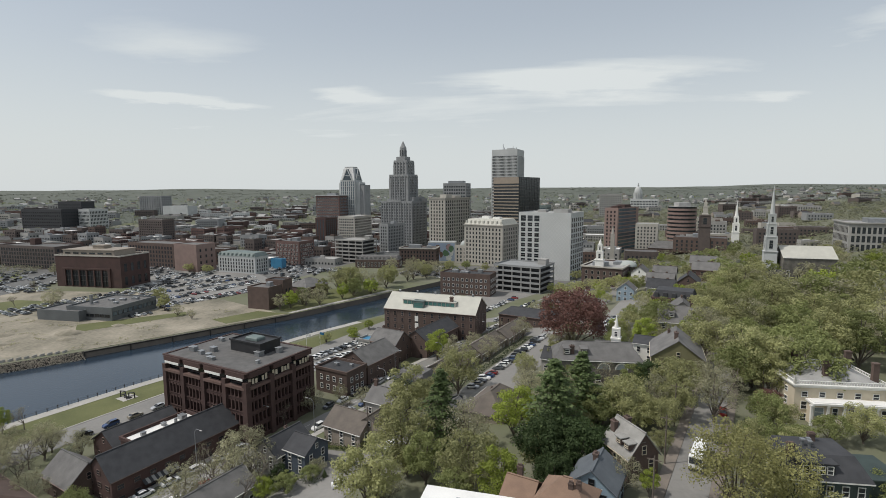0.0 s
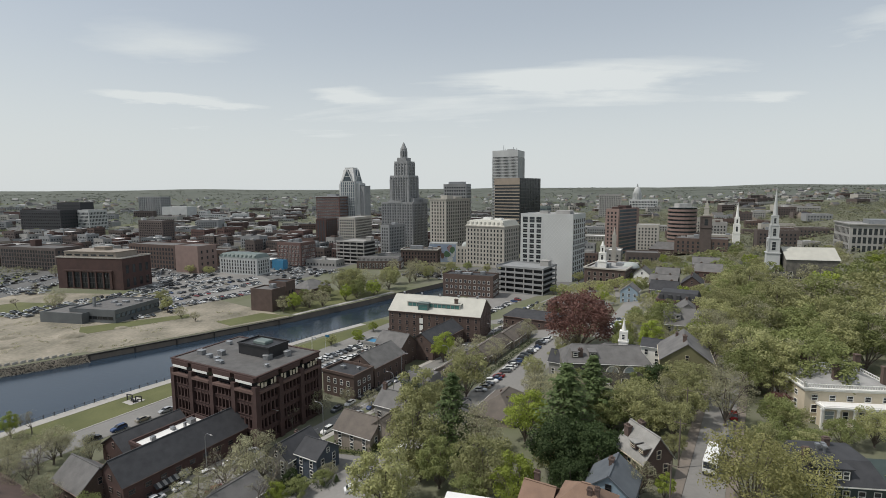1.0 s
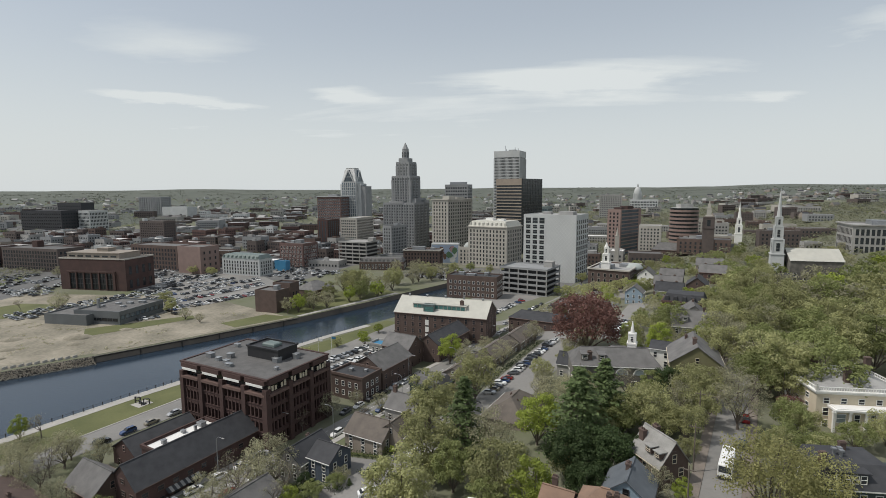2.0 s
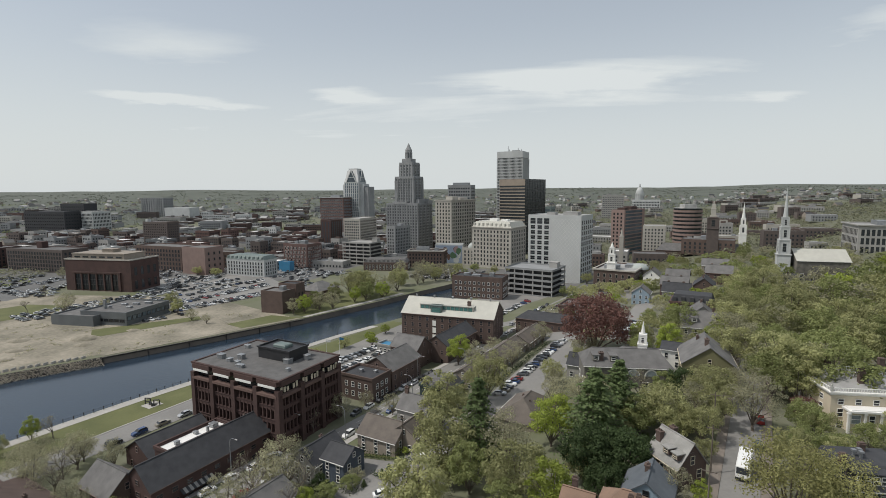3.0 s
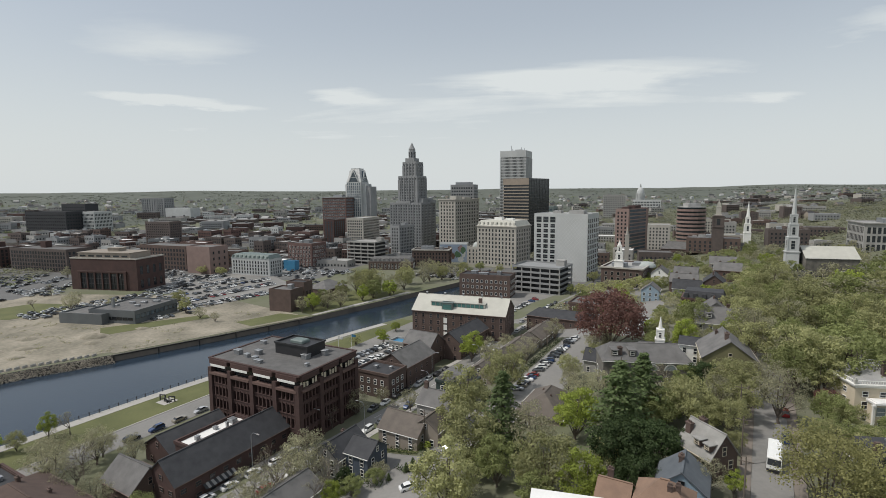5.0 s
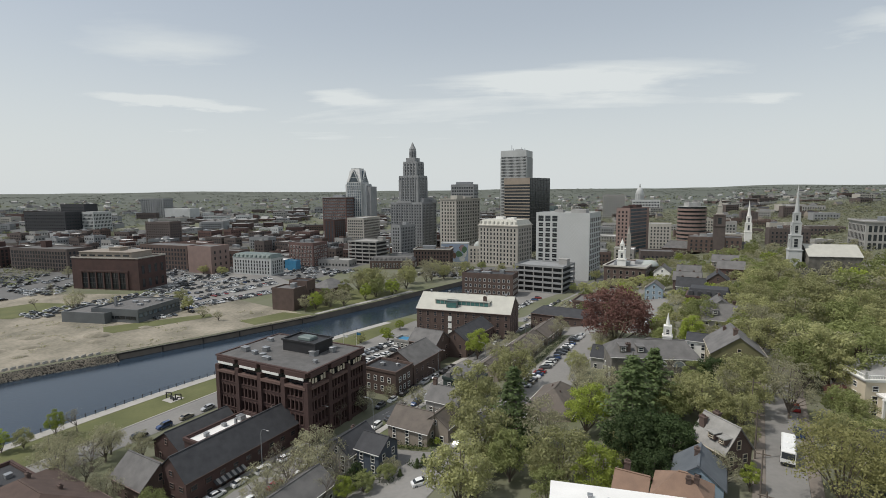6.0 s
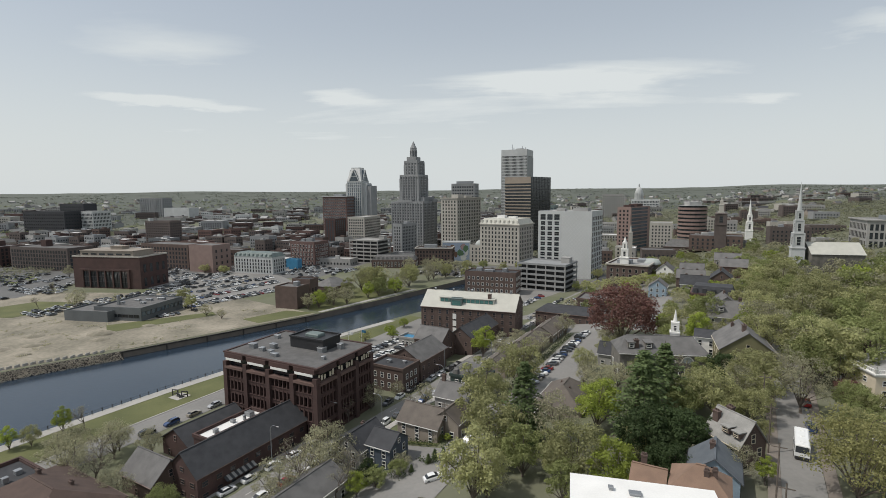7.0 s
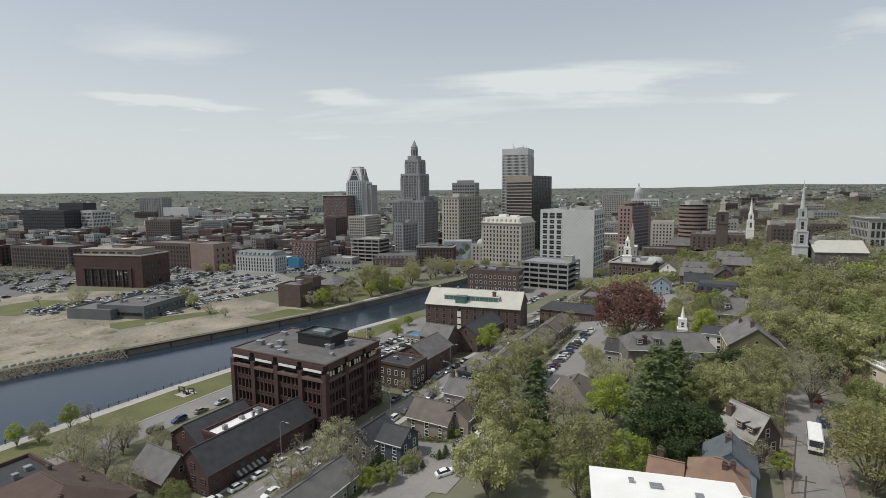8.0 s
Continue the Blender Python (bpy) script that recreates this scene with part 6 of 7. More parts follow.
def grove(seed, s0, s1, p0, p1, step, mix, h0, h1, keep_out=(), jitter=0.42, wide=(0.9, 1.2), joined=""):
    """Trees spread over a stretch of the plan, clear of the given rectangles (s0, s1, p0, p1). joined: woods past counting, with that label."""
    rng = random.Random(seed)
    kinds = [k for k, n in mix for _ in range(n)]
    sets = {}
    p = p0 + step / 2
    while p < p1:
        s = s0 + step / 2
        while s < s1:
            a, b = s + rng.uniform(-jitter, jitter) * step, p + rng.uniform(-jitter, jitter) * step
            kind, h, w, turn = rng.choice(kinds), rng.uniform(h0, h1), rng.uniform(*wide), rng.uniform(0, 6.28)
            if not any(k[0] < a < k[1] and k[2] < b < k[3] for k in keep_out):
                if joined:
                    sets.setdefault(kind, []).append((*xy(a, b), h / 10, w, turn))
                else:
                    tree_sp(kind, a, b, h, w)
            s += step
        p += step
    for kind, spots in sets.items():
        me = LIGHT[kind]
        c = np.empty(len(me.vertices) * 3)
        me.vertices.foreach_get("co", c)
        c = c.reshape(-1, 3)
        out = []
        for x, y, k, w, t in spots:
            ca, sa = math.cos(t) * k * w, math.sin(t) * k * w
            out.append(np.stack([x + c[:, 0] * ca - c[:, 1] * sa, y + c[:, 0] * sa + c[:, 1] * ca, ground_z(x, y) + c[:, 2] * k], axis=1))
        v = np.concatenate(out)
        tagged(put("wood_canopy", mesh_of("wood_canopy", v.tolist(), [(4 * i, 4 * i + 1, 4 * i + 2, 4 * i + 3) for i in range(len(v) // 4)], L[kind])), joined, "woods", kind="stuff")


# garden trees on the slope below
for kind, s, p, h, w in (
    ("olive", -72, 106, 18, 1.0), ("olive", -72, 133, 16, 1.0), ("spruce", -57, 97, 21, 1.0), ("olive", -61, 87, 16, 1.0), ("olive", -57, 70, 15, 1.0), ("green", -52, 82, 11, 1.0), ("bud", -49, 95, 13, 1.0), ("olive", -41, 81, 13, 1.0), ("lime", -33, 77, 12, 1.0), ("lime", -42, 106, 13, 1.0), ("pine", -32, 104, 21, 1.0), ("pine", -29, 116, 19, 1.0), ("dark", -29, 90, 13, 1.0), ("dark", -24, 93, 12, 1.0), ("dark", -25, 83, 9, 1.0), ("dark", -20, 97, 8, 1.0), ("green", -24, 114, 10, 1.0), ("olive", -18, 116, 12, 1.0), ("bare", -26, 132, 13, 1.0), ("dark", -17, 140, 9, 1.0),
):
    tree_sp(kind, s, p, h, w)
for kind, s, p, h, w in (
    ("olive", -9, 122, 10, 1.0), ("bud", -1, 124, 13, 1.0), ("olive", -10, 105, 5, 1.0), ("tan", 3, 90, 15, 1.0), ("tan", 10, 95, 12, 1.0), ("red", 10, 140, 6, 1.0), ("lime", -10, 88, 5, 1.0), ("bud", -14, 87, 7, 1.0), ("bud", -46, 127, 10, 1.0),
):
    tree_sp(kind, s, p, h, w)
# large trees along the hill street
for kind, s, p, h, w in (
    ("olive", 7, 153, 18, 1.0), ("olive", 6, 189, 19, 1.0), ("green", 18, 196, 19, 1.0), ("olive", 16, 251, 19, 1.0), ("bud", -1, 171, 14, 1.0), ("bud", 16, 164, 14, 1.0), ("green", 34, 265, 19, 1.0), ("olive", 5, 259, 19, 1.0), ("olive", 32, 211, 19, 1.0), ("lime", -9, 185, 11, 1.0), ("green", -23, 205, 14, 1.0), ("lime", -24, 180, 12, 1.0), ("bud", -91, 165, 11, 1.0),
):
    tree_sp(kind, s, p, h, w)
# undergrowth and smaller trees round the hill street and the mansion
for kind, s, p, h, w in (
    ("green", 9, 128, 9, 1.0), ("green", 14, 119, 8, 1.0), ("olive", 9, 147, 13, 1.0), ("bud", -3, 139, 11, 1.0), ("olive", -10, 133, 12, 1.0), ("green", 21, 130, 7, 1.1), ("olive", 27, 133, 9, 1.0),
    ("olive", -11, 113, 9, 0.9), ("bud", -13, 122, 10, 1.0), ("green", 24, 103, 8, 1.0), ("olive", 5, 108, 9, 0.9), ("green", 7, 116, 7, 1.1), ("olive", -22, 124, 9, 1.0), ("bud", -37, 130, 9, 1.0), ("green", -44, 116, 8, 1.0),
):
    tree_sp(kind, s, p, h, w)
# street trees and shrubs by the houses
for kind, s, p, h, w in (
    ("lime", -101, 170, 13, 0.95), ("bare", -90, 162, 9, 1.0), ("bare", -76, 190, 9, 1.0), ("bare", -98, 66, 13, 1.0), ("bud", -95.5, 69, 13, 0.95), ("bud", -96, 74, 13, 0.95), ("bare", -94.5, 61, 12, 1.0), ("bud", -95.5, 57, 12, 0.9), ("bare", -88, 70, 10, 1.0), ("bare", -86, 64, 9, 1.0), ("lime", -83, 67, 6, 1.0), ("dark", -84, 72, 6, 0.9), ("bare", -98, 108, 8, 1.0), ("bud", -112, 110, 9, 1.0), ("bare", -112, 99, 8, 1.0), ("bud", -110, 121, 6, 0.9), ("bud", -97, 118, 7, 1.0), ("green", -119, 47, 7, 1.0),
):
    tree_sp(kind, s, p, h, w)
# riverside trees
for kind, s, p, h, w in (
    ("bud", -145, 60, 8, 1.0), ("bare", -143, 46, 11, 1.1), ("bud", -153, 55, 10, 1.1), ("bud", -149, 44, 11, 1.0), ("bud", -131, 44, 9, 1.0), ("bare", -151, 51, 10, 1.0), ("bud", -158, 46, 10, 1.1), ("bud", -163, 50, 9, 1.1), ("bud", -156, 58, 8, 1.1), ("bare", -141, 42, 10, 1.1), ("lime", -181, 56, 8, 0.9), ("bare", -178, 60, 9, 1.0), ("lime", -183, 44, 7, 0.9), ("lime", -184, 33, 7, 0.9), ("olive", -180, 48, 6, 0.9), ("lime", -150, 176, 6, 1.2), ("lime", -156, 182, 5, 1.2), ("olive", -160, 168, 5, 1.2), ("lime", -157, 196, 5, 1.2), ("olive", -162, 150, 5, 1.2),
):
    tree_sp(kind, s, p, h, w)
for kind, s, p, h, w in (
    ("lime", -161, 140, 4, 1.2), ("olive", -146, 210, 6, 1.2),
):
    tree_sp(kind, s, p, h, w)
# trees by the church and library
for kind, s, p, h, w in (
    ("green", 22, 350, 15, 1.0), ("lime", 88, 372, 16, 1.3), ("green", 120, 330, 14, 1.2), ("green", 130, 300, 14, 1.2),
):
    tree_sp(kind, s, p, h, w)
# trees along the streets at the river bend
for kind, x, y, h in (("bud", -10, 425, 11), ("olive", 5, 433, 10), ("green", 20, 440, 9), ("bud", -30, 432, 12), ("olive", 36, 424, 9), ("olive", 50, 432, 8), ("bud", -46, 440, 12), ("green", 10, 413, 8), ("olive", 62, 442, 9), ("bud", 30, 405, 8), ("olive", 100, 372, 9), ("green", 72, 330, 7)):
    tree(kind, x, y, h)
# copper beech beside the school lot
tree_sp("red", -50, 185, 24, 1.08)

# far bank of the river
for kind, x, y, h, w in (
    ("lime", -92, 296, 12, 0.94), ("bud", -84, 301, 12, 1.02), ("bud", -77, 305, 12, 1.02), ("bud", -97, 291, 10.5, 0.94), ("olive", -62, 340, 19.5, 0.94), ("olive", -69, 348, 19.5, 0.94), ("olive", -42, 360, 18, 0.94), ("lime", -50, 338, 12, 1.02), ("bud", -24, 392, 19.5, 0.77), ("olive", -14, 398, 13.5, 0.85), ("bud", -5, 410, 13.5, 0.85), ("green", -60, 330, 13.5, 1.02), ("bud", -75, 350, 18, 0.94), ("olive", -20, 420, 13.5, 0.94), ("olive", 2, 395, 10.5, 0.94), ("olive", -80, 325, 14, 0.94), ("lime", -66, 322, 12, 0.94), ("bud", -48, 345, 15, 0.94), ("olive", -40, 380, 15, 0.94), ("bud", -28, 385, 13, 0.94),
):
    tree(kind, x, y, h, w, ground_z(x, y) - 0.06 * h)
for kind, x, y, h, w in (
    ("green", -88, 306, 12, 0.94), ("bud", -16, 410, 13, 0.85), ("bud", -62, 372, 15, 0.94), ("olive", -168, 295, 10, 1.02), ("olive", -184, 318, 10, 1.02), ("bud", -240, 300, 12.5, 0.85), ("bud", -244, 310, 11.25, 0.85), ("bud", -218, 305, 8.75, 0.85), ("bud", -152, 280, 7.5, 1.02), ("bud", -140, 272, 6.25, 0.85), ("bare", -262, 300, 10, 0.85), ("olive", -205, 430, 8.75, 1.10), ("olive", -225, 438, 8.75, 1.10), ("bud", -330, 420, 11.25, 0.85), ("bare", -290, 350, 11.25, 0.85),
):
    tree(kind, x, y, h, w, ground_z(x, y) - 0.06 * h)

# garden trees below the camera and behind the houses
MIXED = (("olive", 5), ("green", 3), ("lime", 1), ("bud", 5))
grove(15, -60, -28, 56, 90, 12.5, (("olive", 4), ("green", 3), ("lime", 1), ("bud", 2)), 7, 10, ((-40, -8, 40, 74), (-30, -8, 62, 88)))
grove(16, -50, -22, 100, 140, 11.0, (("olive", 3), ("green", 2), ("bud", 2)), 6, 9, ((-52, -43, 100, 142), (-36, -18, 86, 104), (-22, -8, 88, 106)))
grove(17, -21, -10, 106, 144, 10.0, (("olive", 3), ("bud", 2)), 6, 9, ((-22, -8, 80, 104),))
grove(18, -82, -70, 116, 136, 9, (("olive", 3), ("bud", 2)), 7, 10)
# canopy east of the hill street, with lawns between
grove(3, 14, 66, 142, 250, 17.0, (("olive", 5), ("green", 2), ("bud", 4), ("lime", 1)), 13, 19, ((16, 58, 112, 144), (36, 66, 150, 185)))
grove(7, 9, 16, 62, 134, 12, (("olive", 2), ("bud", 2)), 7, 10, ((10, 30, 92, 108),))
grove(4, 66, 130, 90, 250, 14.0, MIXED, 11, 17, ((34, 75, 100, 140), (40, 75, 150, 190), (80, 105, 170, 215)), joined="broken canopy of garden trees on the hill")
grove(5, 14, 130, 250, 338, 16.0, MIXED, 13, 19, ((4, 20, 256, 272),), joined="spring canopy between the hillside houses")
grove(6, -40, -9, 172, 200, 9.0, (("olive", 3), ("lime", 3), ("green", 2), ("bud", 1)), 6, 10, ((-24, -6, 190, 216),))
grove(8, -39, -5, 200, 300, 8.0, MIXED, 6, 9, ((-34, -8, 240, 260), (-37, -22, 268, 284), (-40, -25, 294, 306), (-25, -4, 196, 236), (-24, -12, 282, 298)), joined="garden trees between the old houses")
grove(19, -58, -49, 132, 206, 8.0, (("olive", 3), ("bud", 2), ("green", 1)), 6, 9)
grove(20, -96, -44, 240, 330, 11.0, MIXED, 6, 10, ((-100, -56, 248, 276), (-53, -42, 276, 292), (-52, -38, 200, 300)), joined="street trees below the courthouse")
for s, p, h in ((-78, 158, 9), (-77, 168, 10), (-79, 178, 9), (-76, 200, 10), (-92, 184, 8), (-89, 206, 9)):
    tree_sp("bare" if int(p) % 4 else "bud", s, p, h, 1.05)
grove(9, -90, 10, 300, 430, 12.0, MIXED, 6, 10, ((-100, -58, 300, 360), (-44, -4, 322, 338), (-60, -40, 280, 300)), joined="spring trees among the old hillside houses")
grove(10, 0, 180, 345, 480, 14.0, MIXED, 8, 12, ((15, 60, 330, 380), (66, 130, 400, 480)), joined="spring trees round the library and church")
# street trees that close over the hill street
line_rng = random.Random(29)
for k in range(18):
    p = 148 + k * 10.0
    edge = -14 + 18.5 * (p + 40) / 370
    for side in (-1, 1):
        s = edge - 2.6 if side < 0 else edge + 8.8
        if side < 0 and (146 < p < 166 or 198 < p < 214 or p < 108):
            continue
        tree_sp(line_rng.choice(("olive", "olive", "bud", "bud", "green")), s + line_rng.uniform(-0.6, 0.6), p + line_rng.uniform(-1.5, 1.5), line_rng.uniform(12, 16), line_rng.uniform(0.95, 1.15))


# ---- far woods and distant houses ----
def far_woods(name, label, seed, count, region, leaf, size, per, h):
    """Woods too far off to count: clumps of leaf sprays standing on the ground."""
    rng = np.random.default_rng(seed)
    cs, sp = [], []
    while len(cs) < count:
        x, y = region(rng)
        cs.append((x, y, ground_z(x, y) + h * rng.uniform(0.25, 0.75)))
        sp.append(h * rng.uniform(0.55, 1.0))
    v, f = leaf_quads(rng, cs, per, sp, size, 0.4, 0.22)
    tagged(put(name, mesh_of(name, v, f, leaf)), label, "woods", kind="stuff")


def fan(r0, r1, a0, a1, patch=0.0):
    """A sector of the plan; patch: leaves gaps where the noise is low."""
    def pick(rng):
        while True:
            r = math.sqrt(rng.uniform(r0 * r0, r1 * r1))
            a = radians(rng.uniform(a0, a1))
            x, y = r * math.sin(a), r * math.cos(a)
            if noise.noise((x / 140.0, y / 140.0, 5.0)) > patch:
                return x, y
    return pick


# the haze of the first two woods lies in their leaf colour
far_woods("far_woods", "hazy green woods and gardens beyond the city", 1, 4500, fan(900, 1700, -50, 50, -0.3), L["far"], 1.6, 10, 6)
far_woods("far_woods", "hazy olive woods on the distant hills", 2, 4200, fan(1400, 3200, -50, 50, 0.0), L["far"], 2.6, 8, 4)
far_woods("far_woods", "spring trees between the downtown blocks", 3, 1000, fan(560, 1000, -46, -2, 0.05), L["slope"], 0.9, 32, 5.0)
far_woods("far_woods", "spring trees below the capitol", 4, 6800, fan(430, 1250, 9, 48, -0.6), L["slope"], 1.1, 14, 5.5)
far_woods("far_woods", "dark green trees among the far houses", 5, 1500, fan(520, 2200, -48, 48, -0.1), L["green"], 1.2, 20, 5)


# ---- low city blocks in the middle distance ----
def low_city(seed, region, count, clear, label, walls, group):
    rng = random.Random(seed)
    placed = []
    tries = 0
    while len(placed) < count and tries < 6000:
        tries += 1
        x, y = region(rng)
        w, d = rng.uniform(12, 38), rng.uniform(10, 22)
        if any(math.hypot(x - c[0], y - c[1]) < c[2] for c in clear) or any(abs(x - q[0]) < (w + q[2]) * 0.52 and abs(y - q[1]) < (d + q[3]) * 0.56 for q in placed):
            continue
        placed.append((x, y, w, d))
        h = rng.choice((5, 6, 7, 8, 9, 11, 13, 16)) * rng.uniform(0.9, 1.1)
        wall, roof = rng.choice(walls), rng.choice(("roof_grey", "roof_light", "roof_light", "roof_dark", "roof_grey", "roof_white"))
        e = block("city_building", label % {"brick_red": "red brick", "brick_brown": "brown brick", "brick_dark": "dark brick", "brick_pink": "pale brick", "brick_grey": "grey-brown brick", "metal_clad": "grey metal-clad", "stone_tan": "tan", "concrete": "concrete", "stone_white": "white", "stone_grey": "grey stone"}[wall], "building", x, y, w, d, h, rng.choice((-20, -22, -18, -25)), M[wall], M[roof], group=group)
        windows(e, w, d, "FR", max(3, int(w / 3.4)), max(1, int(h / 3.8)), 1.4, 3.7, 1.5, 1.9, M[wall], GD, joined=True)
        if rng.random() < 0.8:
            rooftop(e, [(rng.uniform(-w / 4, w / 4), rng.uniform(-d / 4, d / 4), h + 0.12, rng.uniform(2, 8), rng.uniform(2, 5), rng.uniform(1, 3.2)) for _ in range(rng.randint(1, 2))], M[rng.choice(("metal_grey", "roof_light", "brick_brown"))])


CLEAR = [(-262, 382, 48), (-193, 287, 60), (-226, 452, 28), (-273, 481, 42), (-177, 439, 34), (-146, 491, 26), (-152, 457, 20), (-88, 503, 32), (-60, 462, 32), (-23, 479, 28), (-55, 535, 22), (-50, 622, 40), (8, 589, 36), (46, 478, 36),
         (23, 493, 18), (0, 506, 22), (86, 589, 38), (87, 403, 38), (85, 661, 30), (20, 720, 28), (-144, 795, 30), (-171, 784, 36), (-151, 655, 24), (-117, 667, 34), (194, 544, 34), (200, 490, 24), (274, 575, 26), (229, 438, 14), (281, 480, 12), (-104, 310, 30), (-386, 477, 45),
         (130, 760, 40), (108, 700, 24), (-647, 826, 60), (-604, 844, 45), (-646, 879, 40), (-388, 677, 34), (142, 420, 10), (113, 338, 40), (57, 350, 40), (17, 338, 30)]


def west_near(rng):
    y = rng.uniform(470, 760)
    return rng.uniform(-0.86 * y, -0.03 * y), y


def west_far(rng):
    y = rng.uniform(740, 1350)
    return rng.uniform(-0.9 * y, 0.1 * y), y


def north(rng):
    y = rng.uniform(420, 820)
    return rng.uniform(0.24 * y + 10, 0.75 * y), y


def north_far(rng):
    y = rng.uniform(800, 1500)
    return rng.uniform(0.1 * y, 0.85 * y), y


DARKS = ("brick_red", "brick_brown", "brick_grey", "brick_grey", "brick_dark", "stone_grey", "stone_grey", "concrete", "metal_clad", "stone_white", "brick_grey")
low_city(21, west_near, 190, CLEAR, "%s downtown block with a flat roof", DARKS, "downtown blocks")
low_city(23, north, 48, CLEAR, "%s block below the hill", ("brick_grey", "brick_brown", "brick_grey", "stone_tan", "concrete", "stone_grey"), "blocks below the hill")


def far_city(seed, region, count, walls, label):
    """Blocks too far off to count: walls, roofs, window rows and roof houses in one mesh."""
    rng = random.Random(seed)
    names = sorted(set(walls)) + ["roof_grey", "roof_light", "roof_dark", "glass_dark"]
    mats = [M[n] for n in names]
    items = []
    placed = []
    while len(placed) < count:
        x, y = region(rng)
        w, d, h = rng.uniform(16, 50), rng.uniform(12, 26), rng.choice((5, 6, 7, 9, 11, 14)) * rng.uniform(0.9, 1.2)
        if any(math.hypot(x - c[0], y - c[1]) < c[2] for c in CLEAR):
            continue
        placed.append((x, y))
        z = ground_z(x, y) - 1
        items.append((x, y, z, w, d, h, names.index(rng.choice(walls))))
        items.append((x, y, z + h, w - 0.8, d - 0.8, 0.3, names.index(rng.choice(("roof_grey", "roof_light", "roof_light", "roof_dark")))))
        items.append((x + rng.uniform(-w / 4, w / 4), y, z + h + 0.3, rng.uniform(2, 8), rng.uniform(2, 6), rng.uniform(1, 3), names.index("roof_grey")))
        for r in range(max(1, int(h / 4))):
            for c in range(int(w / 4)):
                items.append((x - w / 2 + 2 + c * 4, y - d / 2 - 0.05, z + 1.8 + r * 3.7, 2.0, 0.2, 1.8, names.index("glass_dark")))
    tagged(put("far_city_blocks", boxes("far_city_blocks", items, mats)), label, "buildings", kind="stuff")


far_city(22, west_far, 230, DARKS + ("stone_white", "concrete", "stone_tan"), "low commercial blocks spread far across the city")
far_city(24, north_far, 60, ("brick_brown", "brick_grey", "stone_tan", "concrete"), "low pale blocks beyond the capitol")

# larger blocks on the western skyline
simple_block("dark grey hospital slab block", -647, 826, 85, 30, 44, -15, "roof_dark", "roof_dark", 8, 18, 2.2, 2.0, "FR", joined=True, zg=2.4)
simple_block("white-ribbed wing of the far hospital", -604, 846, 59, 34, 43, -15, "stone_white", "roof_grey", 7, 22, 1.5, 3.6, "FR", joined=True, zg=2.4)
simple_block("dark grey upper hospital block", -646, 885, 52, 25, 55, -15, "roof_dark", "roof_dark", 10, 12, 2.0, 2.0, "F", joined=True, zg=2.4)
e = simple_block("grey ribbed block of flats", -669, 1172, 60, 30, 62, -15, "stone_grey", "roof_grey", 15, 10, 1.8, 2.2, "FR", joined=True, zg=2.4)
mullions(e, 60, 30, "F", 9, 62, 0, 1.6, 0.9, M["stone_grey"])
simple_block("plain white block beside the flats", -588, 1123, 66, 30, 40, -15, "stone_white", "roof_white", 0, 0, zg=2.4)
simple_block("grey-brown brick flats with a pale stair tower", -388, 677, 43, 19, 32, -20, "brick_grey", "roof_grey", 9, 12, 1.4, 1.7, "FR", joined=True, units=[(-14, -7, 4, 5, 4, "stone_white")])
simple_block("grey-brown brick mill with tall windows", -386, 477, 74, 25, 21, -18, "brick_grey", "roof_grey", 5, 20, 2.0, 2.6, "FR", joined=True, units=[(-12, 4, 7, 6, 6, "brick_dark")])
simple_block("dark brick mill wing with rows of tall windows", -468, 505, 62, 24, 20, -18, "brick_dark", "roof_grey", 5, 17, 2.0, 2.6, "FR", joined=True, units=[(10, 2, 8, 6, 5, "brick_dark")])
simple_block("low dark workshop on the western lots", -402, 408, 40, 16, 6.5, -14, "metal_clad", "roof_dark", 1, 9, 2.4, 1.6, "FR", joined=True)
simple_block("long brick civic hall with hipped roofs", 231, 448, 42, 26, 13, -30, "brick_brown", "roof_grey", 3, 10, 1.5, 2.2, "FR", units=[(0, 0, 12, 8, 3)])
for k in range(3):
    x, y = 205 + 24 * k, 462 - 7 * k
    gable("civic_wing", "brick wing with a grey hipped roof", *grid_uv(x, y), 26, 16, 10, 16, "s", "brick_brown", "roof_grey", 10, cols=6, rows=2, hip=6, group="civic wings", category="building")


def distant_houses():
    """Small far houses, past counting."""
    rng = random.Random(31)
    v, f, ix = [], [], []
    mats = [M["stone_white"], M["grey_clap"], M["taupe_clap"], M["roof_grey"], M["roof_dark"], M["roof_light"]]
    for _ in range(520):
        r = math.sqrt(rng.uniform(800 ** 2, 2300 ** 2))
        a = radians(rng.uniform(-48, 48))
        x, y = r * math.sin(a), r * math.cos(a)
        z = ground_z(x, y)
        w, d, h, t = rng.uniform(4, 9), rng.uniform(3.5, 7), rng.uniform(5, 8), rng.uniform(0, 3.14)
        c, s = math.cos(t), math.sin(t)
        k = len(v)
        for px, py, pz in ((-w, -d, 0), (w, -d, 0), (w, d, 0), (-w, d, 0), (-w, -d, h), (w, -d, h), (w, d, h), (-w, d, h), (-w, 0, h + 4), (w, 0, h + 4)):
            v.append((x + c * px - s * py, y + s * px + c * py, z - 2 + pz))
        f += [tuple(k + i for i in q) for q in ((0, 1, 5, 4), (2, 3, 7, 6), (1, 2, 6, 9, 5), (3, 0, 4, 8, 7), (4, 5, 9, 8), (6, 7, 8, 9))]
        wl, rf = rng.choice((0, 1, 1, 1, 2, 2)), rng.choice((3, 3, 4, 5))
        ix += [wl] * 4 + [rf] * 2
    tagged(put("distant_houses", mesh_of("distant_houses", v, f, mats, ix)), "small pale houses spread over the distant slopes", "houses", kind="stuff")


distant_houses()


